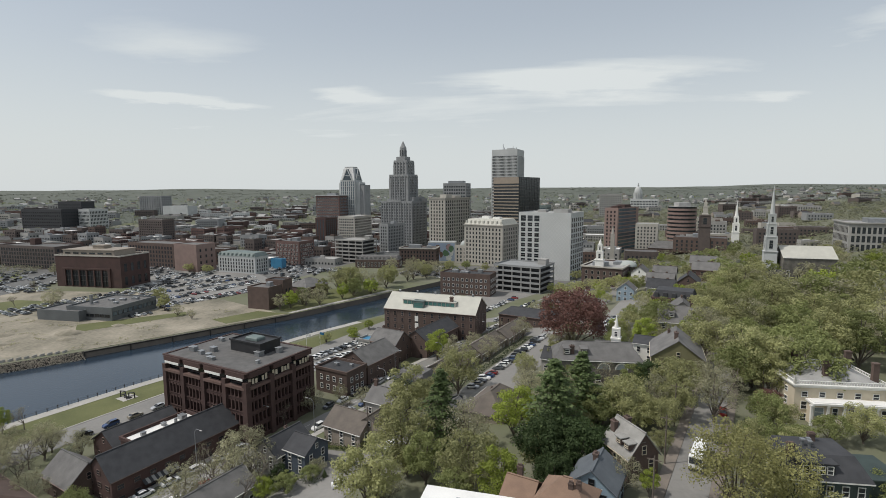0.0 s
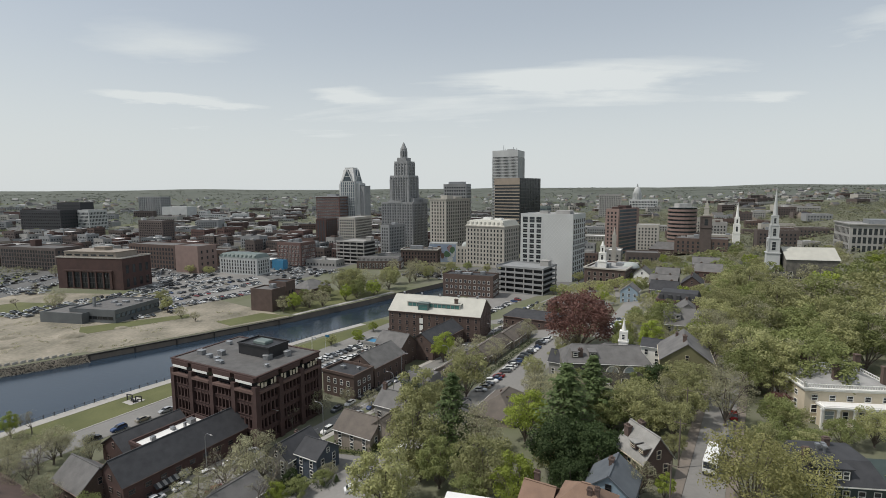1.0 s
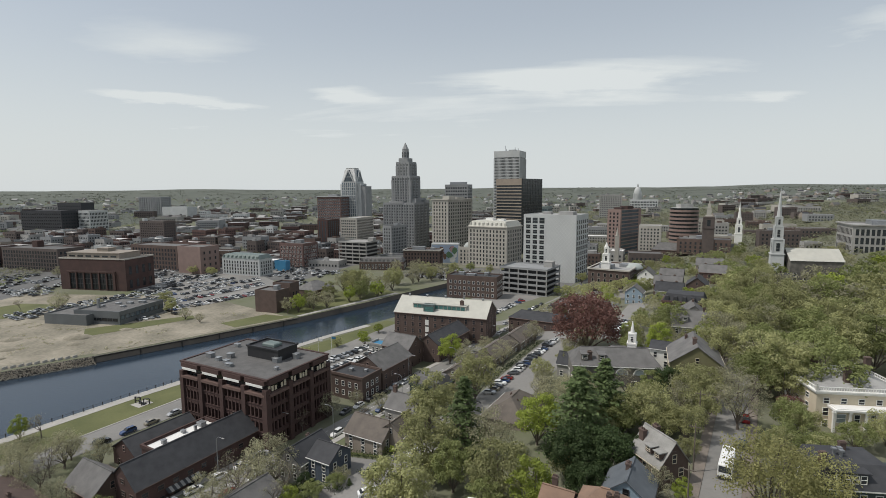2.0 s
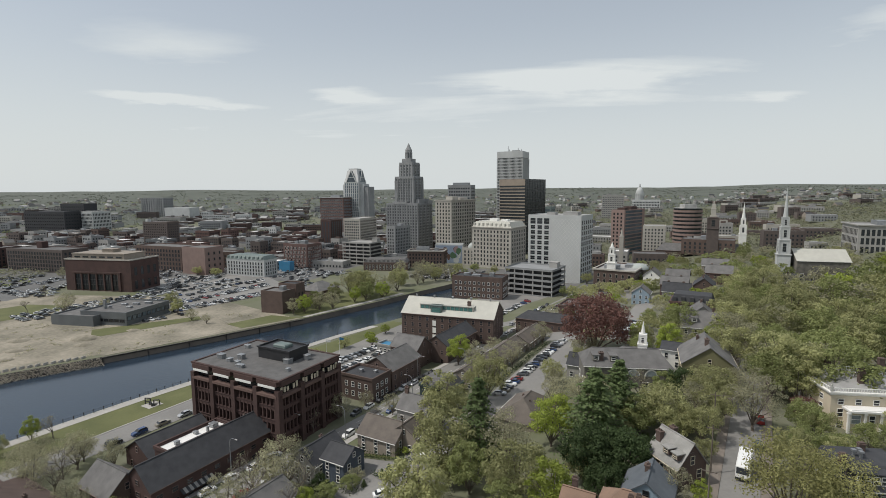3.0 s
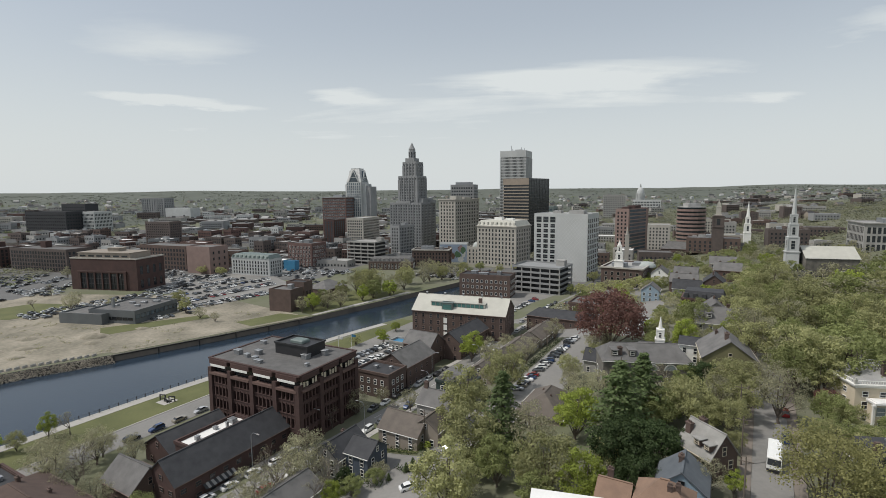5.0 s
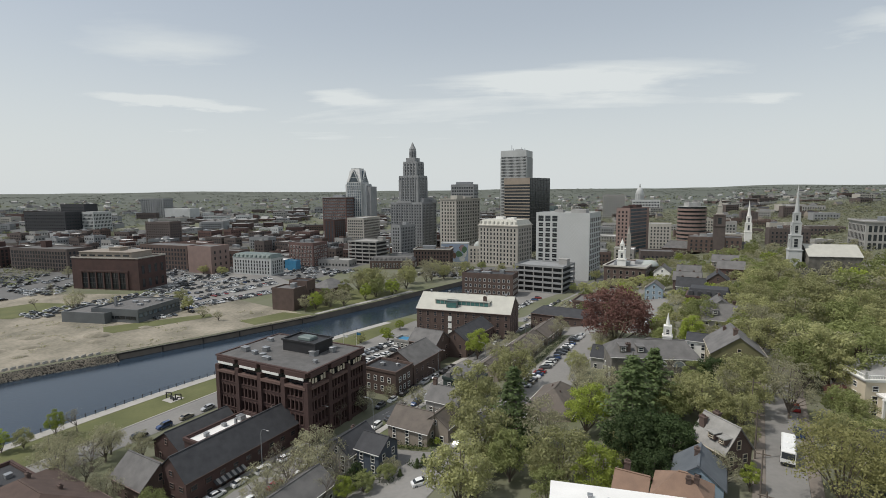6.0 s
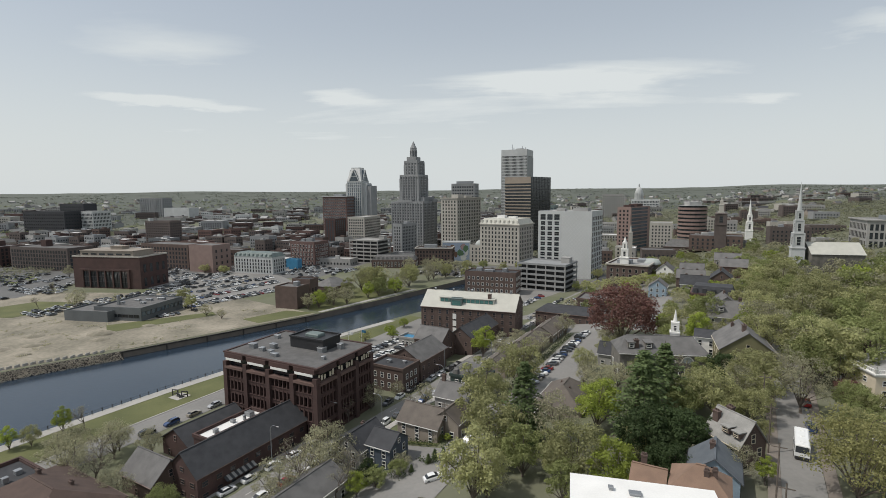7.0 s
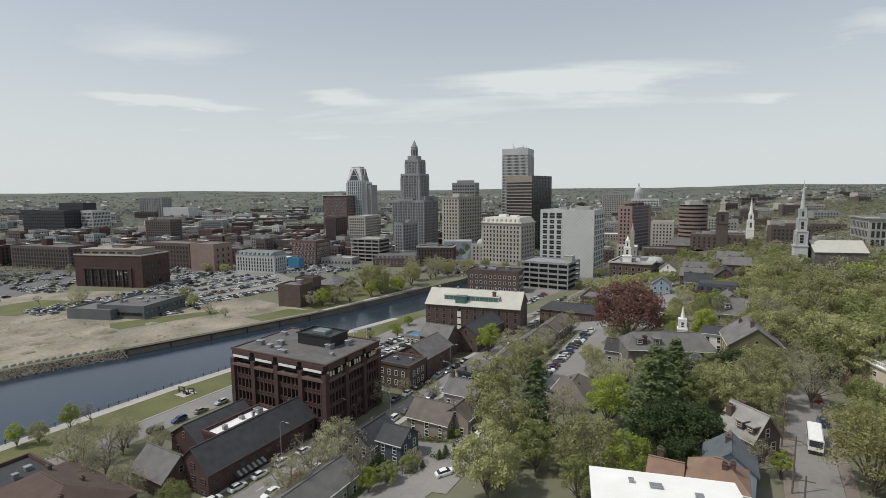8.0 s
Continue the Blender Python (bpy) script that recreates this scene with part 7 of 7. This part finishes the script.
# ---- vehicles ----
def loft(sections, mats, idx_fn):
    """A skin over cross-sections given as lists of points of equal count, capped at both ends."""
    v, f, ix = [], [], []
    n = len(sections[0])
    for sct in sections:
        v += sct
    for j in range(len(sections) - 1):
        for i in range(n):
            f.append((j * n + i, j * n + (i + 1) % n, (j + 1) * n + (i + 1) % n, (j + 1) * n + i))
            ix.append(idx_fn(j, i))
    f += [tuple(range(n - 1, -1, -1)), tuple((len(sections) - 1) * n + i for i in range(n))]
    ix += [0, 0]
    return mesh_of("body", v, f, mats, ix)


def car_body(paint, roof_h=1.45, suv=False):
    sec = []
    nose, tail = (0.78, 0.95) if not suv else (0.95, 1.15)
    for x, top, hw in ((-2.25, tail - 0.25, 0.72), (-2.15, tail, 0.84), (-1.5, tail + 0.02, 0.9), (0.0, 0.95 if not suv else 1.08, 0.92), (1.0, nose + 0.14, 0.9), (1.9, nose + 0.02, 0.84), (2.22, nose - 0.28, 0.66)):
        sec.append([(x, -hw, 0.28), (x, hw, 0.28), (x, hw, top * 0.72), (x, hw * 0.9, top), (x, -hw * 0.9, top), (x, -hw, top * 0.72)])
    return loft(sec, [paint], lambda j, i: 0)


def car_cabin(paint, glass, roof_h=1.45, suv=False):
    back = -2.0 if suv else -1.5
    z0 = 0.9 if not suv else 1.02
    sec = []
    for x, z, hw, zl in ((back - 0.25, z0 + 0.05, 0.74, z0 - 0.1), (back + 0.25, roof_h - 0.05, 0.62, z0 - 0.1), (-0.3, roof_h, 0.64, z0 - 0.1), (0.3, roof_h - 0.06, 0.62, z0 - 0.1), (1.05, z0 + 0.03, 0.76, z0 - 0.1)):
        sec.append([(x, -0.8, zl), (x, 0.8, zl), (x, hw, z), (x, -hw, z)])
    return loft(sec, [paint, glass], lambda j, i: 0 if (i == 2 and j in (1, 2)) else 1)


def wheel_mesh():
    v, f, ix = [], [], []
    n = 12
    for yy, r in ((-0.1, 0.0), (-0.1, 0.2), (-0.1, 0.32), (0.1, 0.32), (0.1, 0.2), (0.1, 0.0)):
        v += [(r * math.cos(6.283 * i / n), yy, r * math.sin(6.283 * i / n)) for i in range(n)]
    for j in range(5):
        for i in range(n):
            f.append((j * n + i, j * n + (i + 1) % n, (j + 1) * n + (i + 1) % n, (j + 1) * n + i))
            ix.append(1 if j in (0, 4) else 0)
    return mesh_of("wheel", v, f, [M["tyre"], M["metal_grey"]], ix)


WHEEL = wheel_mesh()
CARS = []
for cname, col in (("white", (0.72, 0.72, 0.70)), ("white", (0.78, 0.78, 0.77)), ("silver", (0.40, 0.41, 0.42)), ("dark grey", (0.07, 0.075, 0.08)), ("black", (0.018, 0.018, 0.02)), ("blue", (0.03, 0.06, 0.15)), ("red", (0.22, 0.02, 0.02)), ("tan", (0.28, 0.25, 0.2))):
    paint = mat("car_paint_" + cname.replace(" ", "_"), col, tuple(c * 0.94 for c in col), 2, 0.25, 0, 0.0, coat=0.6)
    for suv in (False, True):
        rh = 1.68 if suv else 1.43
        CARS.append((cname, suv, car_body(paint, rh, suv), car_cabin(paint, GD, rh, suv)))
car_rng = random.Random(17)
CAR_W = [8, 6, 9, 5, 8, 6, 9, 6, 9, 8, 3, 3, 2, 2, 2, 2]


def car(x, y, heading, where, pick=None, z=None):
    cname, suv, body, cabin = CARS[pick] if pick is not None else car_rng.choices(CARS, CAR_W)[0]
    z = ground_z(x, y) + 0.12 if z is None else z
    dx, dy = math.cos(radians(heading)), math.sin(radians(heading))
    slope = math.degrees(math.atan2(ground_z(x + dx * 2, y + dy * 2) - ground_z(x - dx * 2, y - dy * 2), 4))
    b = put("car", body, None, pose(x, y, z, 0, 0, heading) @ pose(0, 0, 0, 0, -slope, 0))
    tagged(b, "%s %s parked %s" % (cname, "utility car" if suv else "saloon", where), "car", "parked cars")
    put("cabin", cabin, b)
    for wx in (-1.38, 1.36):
        for wy in (-0.84, 0.84):
            put("wheel", WHEEL, b, pose(wx, wy, 0.32))
    return b


def car_row(s0, p0, s1, p1, gap, heading, fill, where, seed):
    rng = random.Random(seed)
    ln = math.hypot(s1 - s0, p1 - p0)
    n = int(ln / gap)
    for i in range(n):
        if rng.random() < fill:
            k = (i + 0.5) / n
            x, y = xy(s0 + (s1 - s0) * k, p0 + (p1 - p0) * k)
            car(x, y, heading + rng.uniform(-2, 2) + (180 if rng.random() < 0.5 else 0), where)


car_row(-122, 238, -119, 300, 2.9, -30, 0.8, "in the yard behind the warehouse", 140)
car_row(-106, 236, -103, 300, 6.2, 60, 0.8, "along the street behind the warehouse", 141)
car_row(-97, 240, -95, 300, 2.9, -30, 0.7, "in the yard behind the warehouse", 142)
car_row(-84, 243, -60, 245, 2.9, 60, 0.7, "beside the low brick store", 143)
# far bank lots
for k, (s, p0, p1, fl) in enumerate(((-299, 172, 232, 0.85), (-304.5, 168, 240, 0.85), (-318, 165, 262, 0.7), (-323.5, 165, 265, 0.7), (-338, 165, 275, 0.65), (-343.5, 168, 278, 0.65))):
    car_row(s, p0, s + (6 if k < 2 else 0), p1, 2.9, -30, fl, "in the wide lot across the river", 100 + k)
car_row(-292, 150, -288, 172, 2.8, -30, 0.7, "beside the low grey building", 120)
car_row(-372, 118, -372, 190, 2.9, -30, 0.5, "below the brown office block", 121)
# riverside strip and streets
car_row(-141, 134, -139, 172, 2.7, -30, 0.85, "on the riverside parking strip", 122)
car_row(-150, 136, -146, 180, 2.7, -30, 0.75, "on the riverside parking strip", 123)
car_row(-158.3, 56, -158.3, 92, 6.4, 60, 0.6, "at the kerb of the riverside road", 124)
for k, (p, pick) in enumerate(((47, 8), (53, 0), (59, 2), (65, 0), (71.5, 3), (78, 2), (84, 5))):
    x, y = xy(street_c(p) - 4.7, p)
    car(x, y, 57, "at the kerb of the main street", pick)
car_row(street_c(112) - 4.8, 112, street_c(160) - 4.8, 160, 6.0, 60, 0.85, "at the kerb of the main street", 126)
car_row(street_c(175) - 4.8, 175, street_c(236) - 4.8, 236, 6.2, 60, 0.8, "at the kerb of the main street", 127)
car_row(street_c(92) + 4.8, 92, street_c(130) + 4.8, 130, 6.2, 60, 0.6, "at the kerb of the main street", 128)
car_row(street_c(56) + 4.8, 56, street_c(86) + 4.8, 86, 6.4, 60, 0.5, "at the kerb of the main street", 131)
car_row(-69.5, 126, -68, 204, 2.75, -30, 0.85, "in the hillside parking lot", 129)
car_row(-47, 208, -44, 238, 2.9, -30, 0.9, "beside the school", 130)
car_row(-41, 210, -40, 250, 2.9, -30, 0.6, "beside the school", 132)
car_row(-0.4, 112, 2.5, 170, 6.5, 60, 0.7, "on the tree-lined hill street", 133)
for s, p, hd in ((-70, 77, 20), (-71, 96, 60), (-73, 101, 60), (38, 165, 60), (42, 168, 60), (-101, 152, 57), (-97, 184, 57)):
    x, y = xy(s, p)
    car(x, y, hd, "beside the hillside houses")


def far_cars():
    """Cars beyond the lots, past counting."""
    rng = random.Random(77)
    protos = [CARS[i] for i in (0, 4, 6, 8, 3, 2, 9)]
    v, f, ix, mats = [], [], [], []
    for c in protos:
        mats += [c[2].materials[0]]
    mats.append(GD)
    for s0, s1, p0, p1, n in ((-425, -352, 200, 335, 420), (-372, -350, 120, 200, 90), (-470, -425, 150, 330, 260), (-395, -300, 290, 345, 170), (-520, -430, 60, 140, 150), (-300, -262, 232, 290, 60), (-245, -185, 345, 400, 90), (-560, -480, 90, 200, 200), (-470, -400, 40, 130, 110)):
        for _ in range(n):
            s, p = rng.uniform(s0, s1), p0 + 5.6 * int(rng.uniform(0, (p1 - p0) / 5.6))
            s = s0 + 2.9 * int((s - s0) / 2.9)
            x, y = xy(s, p)
            if math.hypot(x + 262, y - 382) < 36 or math.hypot(x + 177, y - 439) < 26 or math.hypot(x + 226, y - 452) < 22:
                continue
            z = ground_z(x, y) + 0.12
            a = radians(60)
            i = rng.randrange(len(protos))
            for me, cab in ((protos[i][2], False), (protos[i][3], True)):
                k = len(v)
                for q in me.vertices:
                    v.append((x + q.co.x * math.cos(a) - q.co.y * math.sin(a), y + q.co.x * math.sin(a) + q.co.y * math.cos(a), z + q.co.z))
                for q in me.polygons:
                    f.append(tuple(k + j for j in q.vertices))
                    ix.append(len(protos) if cab and q.material_index == 1 else i)
    tagged(put("far_parked_cars", mesh_of("far_parked_cars", v, f, mats, ix)), "rows of distant parked cars of many colours", "cars", kind="stuff")


far_cars()


def bus():
    x, y = 49.2, 91.6
    z = ground_z(x, y) + 0.12
    e = thing("white_bus", "long white coach parked on the hill street", "bus", pose(x, y, z, 0, 0, 55))
    wp = mat("bus_white", (0.82, 0.82, 0.80), (0.76, 0.76, 0.74), 0.5, 0.4)
    put("body", boxes("body", [(0, 0, 0.35, 8.6, 2.4, 2.75)], wp, 0.22), e)
    put("windscreen", boxes("windscreen", [(-4.31, 0, 1.5, 0.06, 2.1, 1.2)], GD), e)
    for sg in (-1, 1):
        for k in range(5):
            put("window", boxes("window", [(-3.3 + k * 1.6, sg * 1.21, 1.7, 1.5, 0.05, 0.95)], GD), e)
        for wx in (-2.8, 2.6):
            put("wheel", WHEEL, e, pose(wx, sg * 1.12, 0.45) @ Matrix.Scale(1.4, 4))
    for k in range(3):
        put("roof_hatch", boxes("roof_hatch", [(-2.7 + k * 2.7, 0, 3.1, 0.8, 0.8, 0.12)], wp, 0.03), e)
    put("bumper", boxes("bumper", [(-4.38, 0, 0.35, 0.14, 2.3, 0.4)], M["trim_dark"]), e)


bus()


# ---- street and park furniture ----
def street_lamp(s, p, h, heading, label="tall curved grey steel street lamp"):
    x, y = xy(s, p)
    e = thing("street_lamp", label, "street lamp", pose(x, y, ground_z(x, y), 0, 0, heading), "street lamps")
    v, f = [], []
    pts = [(0, 0, 0), (0, 0, h * 0.88), (0.25, 0, h * 0.95), (0.9, 0, h), (2.3, 0, h + 0.05)]
    for i in range(4):
        cone_between(v, f, pts[i], pts[i + 1], 0.11 - 0.018 * i, 0.10 - 0.018 * i, 6)
    put("pole", mesh_of("pole", v, f, M["metal_grey"]), e)
    put("lamp_head", boxes("lamp_head", [(2.6, 0, h - 0.05, 0.8, 0.3, 0.16)], M["roof_light"], 0.05), e)


for s, p, h, hd in ((-114.5, 72.5, 10.5, -30), (-99.5, 98.7, 10.0, 150), (-96, 128, 9.5, 150), (-108, 150, 9.5, -30), (-113, 92, 9.5, -30), (-93, 160, 9.5, 150), (-106, 178, 9.5, -30), (-90, 195, 9.5, 150), (-103, 215, 9.5, -30)):
    street_lamp(s, p, h, hd)


def sculpture():
    x, y = xy(-176, 88)
    e = thing("steel_sculpture", "black welded steel park sculpture of upright bars", "sculpture", pose(x, y, 3.05, 0, 0, -20))
    tagged(sheet("sculpture_pad", "pale round gravel pad on the lawn", "paving", [(-178.6, 85.6), (-173.6, 85.6), (-173.6, 90.6), (-178.6, 90.6)], 0.1, M["pavement"], cell=2), kind="structure")
    # welded open frames of square bar set at odd angles
    for k, (a, b, ln, h, turn) in enumerate(((-2.0, 0.2, 1.9, 2.5, 12), (0.1, -0.5, 2.3, 1.7, -24), (2.0, 0.3, 1.8, 2.4, 30))):
        bars = [(-ln / 2, 0, 0, 0.28, 0.28, h), (ln / 2, 0, 0, 0.28, 0.28, h * 0.93), (0, 0, h - 0.28, ln - 0.29, 0.27, 0.27), (0.15, 0, h * 0.42, ln - 0.6, 0.26, 0.26)]
        for q in bars:
            put("bar", boxes("bar", [q], M["trim_dark"], 0.03), e, pose(a, b, 0, 0, 0, turn))
    put("plate", boxes("plate", [(0.3, 0.1, 0.0, 2.6, 0.9, 0.7)], M["trim_dark"], 0.05), e)


sculpture()


def flagpole(s, p, h, flag_m):
    x, y = xy(s, p)
    e = thing("flagpole", "white flagpole with a small flag by the river", "flagpole", pose(x, y, ground_z(x, y)), "flagpoles")
    v, f = [], []
    cone_between(v, f, (0, 0, 0), (0, 0, h), 0.09, 0.05, 6)
    put("pole", mesh_of("pole", v, f, M["white_paint"]), e)
    vv, ff = [], []
    for i in range(7):
        for z in (h - 1.2, h - 0.1):
            vv.append((0.06 + i * 0.3, 0.12 * math.sin(i * 1.3), z - 0.04 * i))
    ff = [(2 * i, 2 * i + 2, 2 * i + 3, 2 * i + 1) for i in range(6)]
    put("flag", mesh_of("flag", vv, ff, flag_m), e)


flagpole(-156, 152, 9, M["white_paint"])
flagpole(-153, 157, 9, M["blue_panel"])


def river_fence():
    e = thing("river_railing", "dark iron railing posts along the river edge", "railing", Matrix())
    post = boxes("post", [(0, 0, 0, 0.16, 0.16, 1.15), (0, 0, 1.15, 0.22, 0.22, 0.12)], M["trim_dark"])
    last = None
    for k in range(62):
        p = 20 + k * 2.9
        x, y = xy(near_bank(p) + 0.7, p)
        put("post", post, e, pose(x, y, ground_z(x, y) + 0.1))
        if last:
            v, f = [], []
            cone_between(v, f, (last[0], last[1], ground_z(*last) + 1.05), (x, y, ground_z(x, y) + 1.05), 0.04, 0.04, 4)
            put("rail", mesh_of("rail", v, f, M["trim_dark"]), e)
        last = (x, y)


river_fence()


def far_quay():
    """Timber and stone edge of the far bank."""
    e = thing("far_quay", "dark timber quay edge with a pale coping", "quay", Matrix(), kind="structure")
    for k in range(34):
        p = 107 + k * 4.2
        if p > 196:
            break
        (x0, y0), (x1, y1) = xy(far_bank(p), p), xy(far_bank(p + 4.1), p + 4.1)
        a = math.degrees(math.atan2(y1 - y0, x1 - x0))
        ln = math.hypot(x1 - x0, y1 - y0)
        put("coping", boxes("coping", [(0, 0, 0, ln, 0.7, 0.3)], M["stone_wall"], 0.04), e, pose((x0 + x1) / 2, (y0 + y1) / 2, 2.75, 0, 0, a))
        if k % 4 == 0:
            put("fender", boxes("fender", [(0, -0.75, -2.9, 0.4, 0.35, 3.0)], M["quay"]), e, pose(x0, y0, 2.9, 0, 0, a))


far_quay()


def riprap():
    """Loose stones along the bare bank."""
    rng = random.Random(61)
    v, f = [], []
    for _ in range(4200):
        p = rng.uniform(0, 106)
        k = rng.random()
        x, y = xy(far_bank(p) + 0.2 + 3.2 * k, p)
        r = rng.uniform(0.2, 0.45)
        z = 2.9 - 2.9 * k
        o = len(v)
        v += [(x + r * rng.uniform(0.7, 1.1) * a, y + r * rng.uniform(0.7, 1.1) * b, z + r * 0.8 * rng.uniform(0.6, 1.0) * c) for a, b, c in ((1, 0, 0), (0, 1, 0), (-1, 0, 0), (0, -1, 0), (0, 0, 1), (0, 0, -1))]
        f += [tuple(o + i for i in q) for q in ((0, 1, 4), (1, 2, 4), (2, 3, 4), (3, 0, 4), (1, 0, 5), (2, 1, 5), (3, 2, 5), (0, 3, 5))]
    tagged(put("riprap", mesh_of("riprap", v, f, M["riprap"])), "loose grey-brown stones along the river bank", "stones", kind="stuff")


riprap()


def spoil_heap(s, p, r, h, material, label):
    """A low uneven mound of earth."""
    v, f = [], []
    rng = random.Random(int(s * 7 + p))
    x, y = xy(s, p)
    n, rings = 18, 5
    for j in range(rings + 1):
        t = j / rings
        for i in range(n):
            a = 6.283 * i / n
            q = r * t * rng.uniform(0.85, 1.15)
            v.append((q * math.cos(a), q * 0.7 * math.sin(a), h * (1 - t * t) * rng.uniform(0.75, 1.1) - (0.3 if j == rings else 0)))
    for j in range(rings):
        for i in range(n):
            f.append((j * n + i, j * n + (i + 1) % n, (j + 1) * n + (i + 1) % n, (j + 1) * n + i))
    tagged(put("earth_mound", mesh_of("earth_mound", v, f, material, None, True), None, pose(x, y, ground_z(x, y))), label, "mound")


for s, p, r, h in ((-285, 118, 7, 1.8), (-274, 112, 5, 1.2), (-300, 80, 8, 1.6), (-292, 92, 5, 1.0), (-310, 100, 6, 1.2), (-279, 138, 4, 0.9), (-305, 62, 7, 1.5), (-280, 84, 4, 0.8)):
    spoil_heap(s, p, r, h, M["dirt"], "low heap of sandy brown spoil")
spoil_heap(-392, 92, 9, 3.0, M["pavement"], "heap of pale gravel")
for k in range(16):
    p = 66 + k * 2.4
    x, y = xy(far_bank(p) - 3.5, p)
    tagged(put("road_barrier", boxes("road_barrier", [(0, 0, 0, 2.2, 0.6, 0.35), (0, 0, 0.35, 2.2, 0.3, 0.6)], M["pavement"], 0.05), None, pose(x, y, ground_z(x, y) + 0.05, 0, 0, 82)), "grey concrete road barrier on the bank", "barrier", "barriers along the bank")
scrub_rng = np.random.default_rng(52)
cs = []
for k in range(420):
    s, p = scrub_rng.uniform(-345, -240), scrub_rng.uniform(20, 190)
    if s < far_bank(p) - 4 and noise.noise((s / 22.0, p / 22.0, 1.7)) > 0.12:
        x, y = xy(s, p)
        cs.append((x, y, ground_z(x, y) + 0.3))
v, f = leaf_quads(scrub_rng, cs, 14, [1.3] * len(cs), 0.3, 0.25)
tagged(put("scrub", mesh_of("scrub", v, f, L["bud"])), "dry scrub and weeds on the bare land", "scrub", kind="stuff")


def utility_pole(s, p, h):
    x, y = xy(s, p)
    e = thing("utility_pole", "weathered wooden utility pole", "utility pole", pose(x, y, ground_z(x, y), 0, 0, -30), "utility poles")
    v, f = [], []
    cone_between(v, f, (0, 0, 0), (0, 0, h), 0.16, 0.11, 7)
    put("pole", mesh_of("pole", v, f, M["bark"]), e)
    put("crossarm", boxes("crossarm", [(0, 0, h - 0.8, 2.2, 0.12, 0.14)], M["bark"]), e)


for s, p in ((-8.8, 83), (-8.8, 100), (-8.8, 118), (3.8, 98), (-78, 96), (-9, 70)):
    utility_pole(s, p, 10)

# clipped evergreens along the drive, shrubs round the beige house's lawn
sheet("lawn", "small front lawn of the beige house", "lawn", [(-89, 92), (-78, 92), (-78, 95), (-89, 95)], 0.16, M["grass"], cell=2)
sheet("driveway", "pale asphalt drive below the hillside gardens", "driveway", [(-84, 64), (-70, 64), (-68, 84), (-82, 84)], 0.13, M["asphalt_old"])
for s, p, h in ((-75.1, 83.3, 2.6), (-74.7, 85.5, 2.8), (-73.8, 88.0, 2.2), (-77, 79, 2.0)):
    tree_sp("spruce", s, p, h, 1.2)
for kind, s, p, h in (("green", -79.3, 77, 4), ("lime", -76.5, 95.0, 2.2), ("green", -79, 94.5, 2.4), ("red", -81, 95.6, 2.0), ("green", -83.5, 95.4, 2.6), ("dark", -87, 95.5, 2.4), ("dark", -89.5, 94.5, 3.0), ("green", -81, 71, 5), ("bud", -80, 80, 4)):
    tree_sp(kind, s, p, h, 1.2)
# hedges and shrubs by the houses
hedge_rng = np.random.default_rng(44)
for s0, p0, s1, p1, h in ((-92, 91.5, -78, 92, 1.2), (-75, 128, -74, 200, 1.4), (-84, 76, -76, 76, 1.6), (-76, 92, -66, 92, 1.0), (-78, 84, -66, 84, 1.0)):
    n = int(math.hypot(s1 - s0, p1 - p0) / 0.7)
    cs = []
    for i in range(n):
        x, y = xy(s0 + (s1 - s0) * i / n, p0 + (p1 - p0) * i / n)
        cs.append((x, y, ground_z(x, y) + h * 0.5))
    v, f = leaf_quads(hedge_rng, cs, 26, [h * 0.9] * n, 0.2, 0.9)
    tagged(put("hedge", mesh_of("hedge", v, f, L["dark"])), "clipped dark green garden hedge", "hedge", kind="stuff")
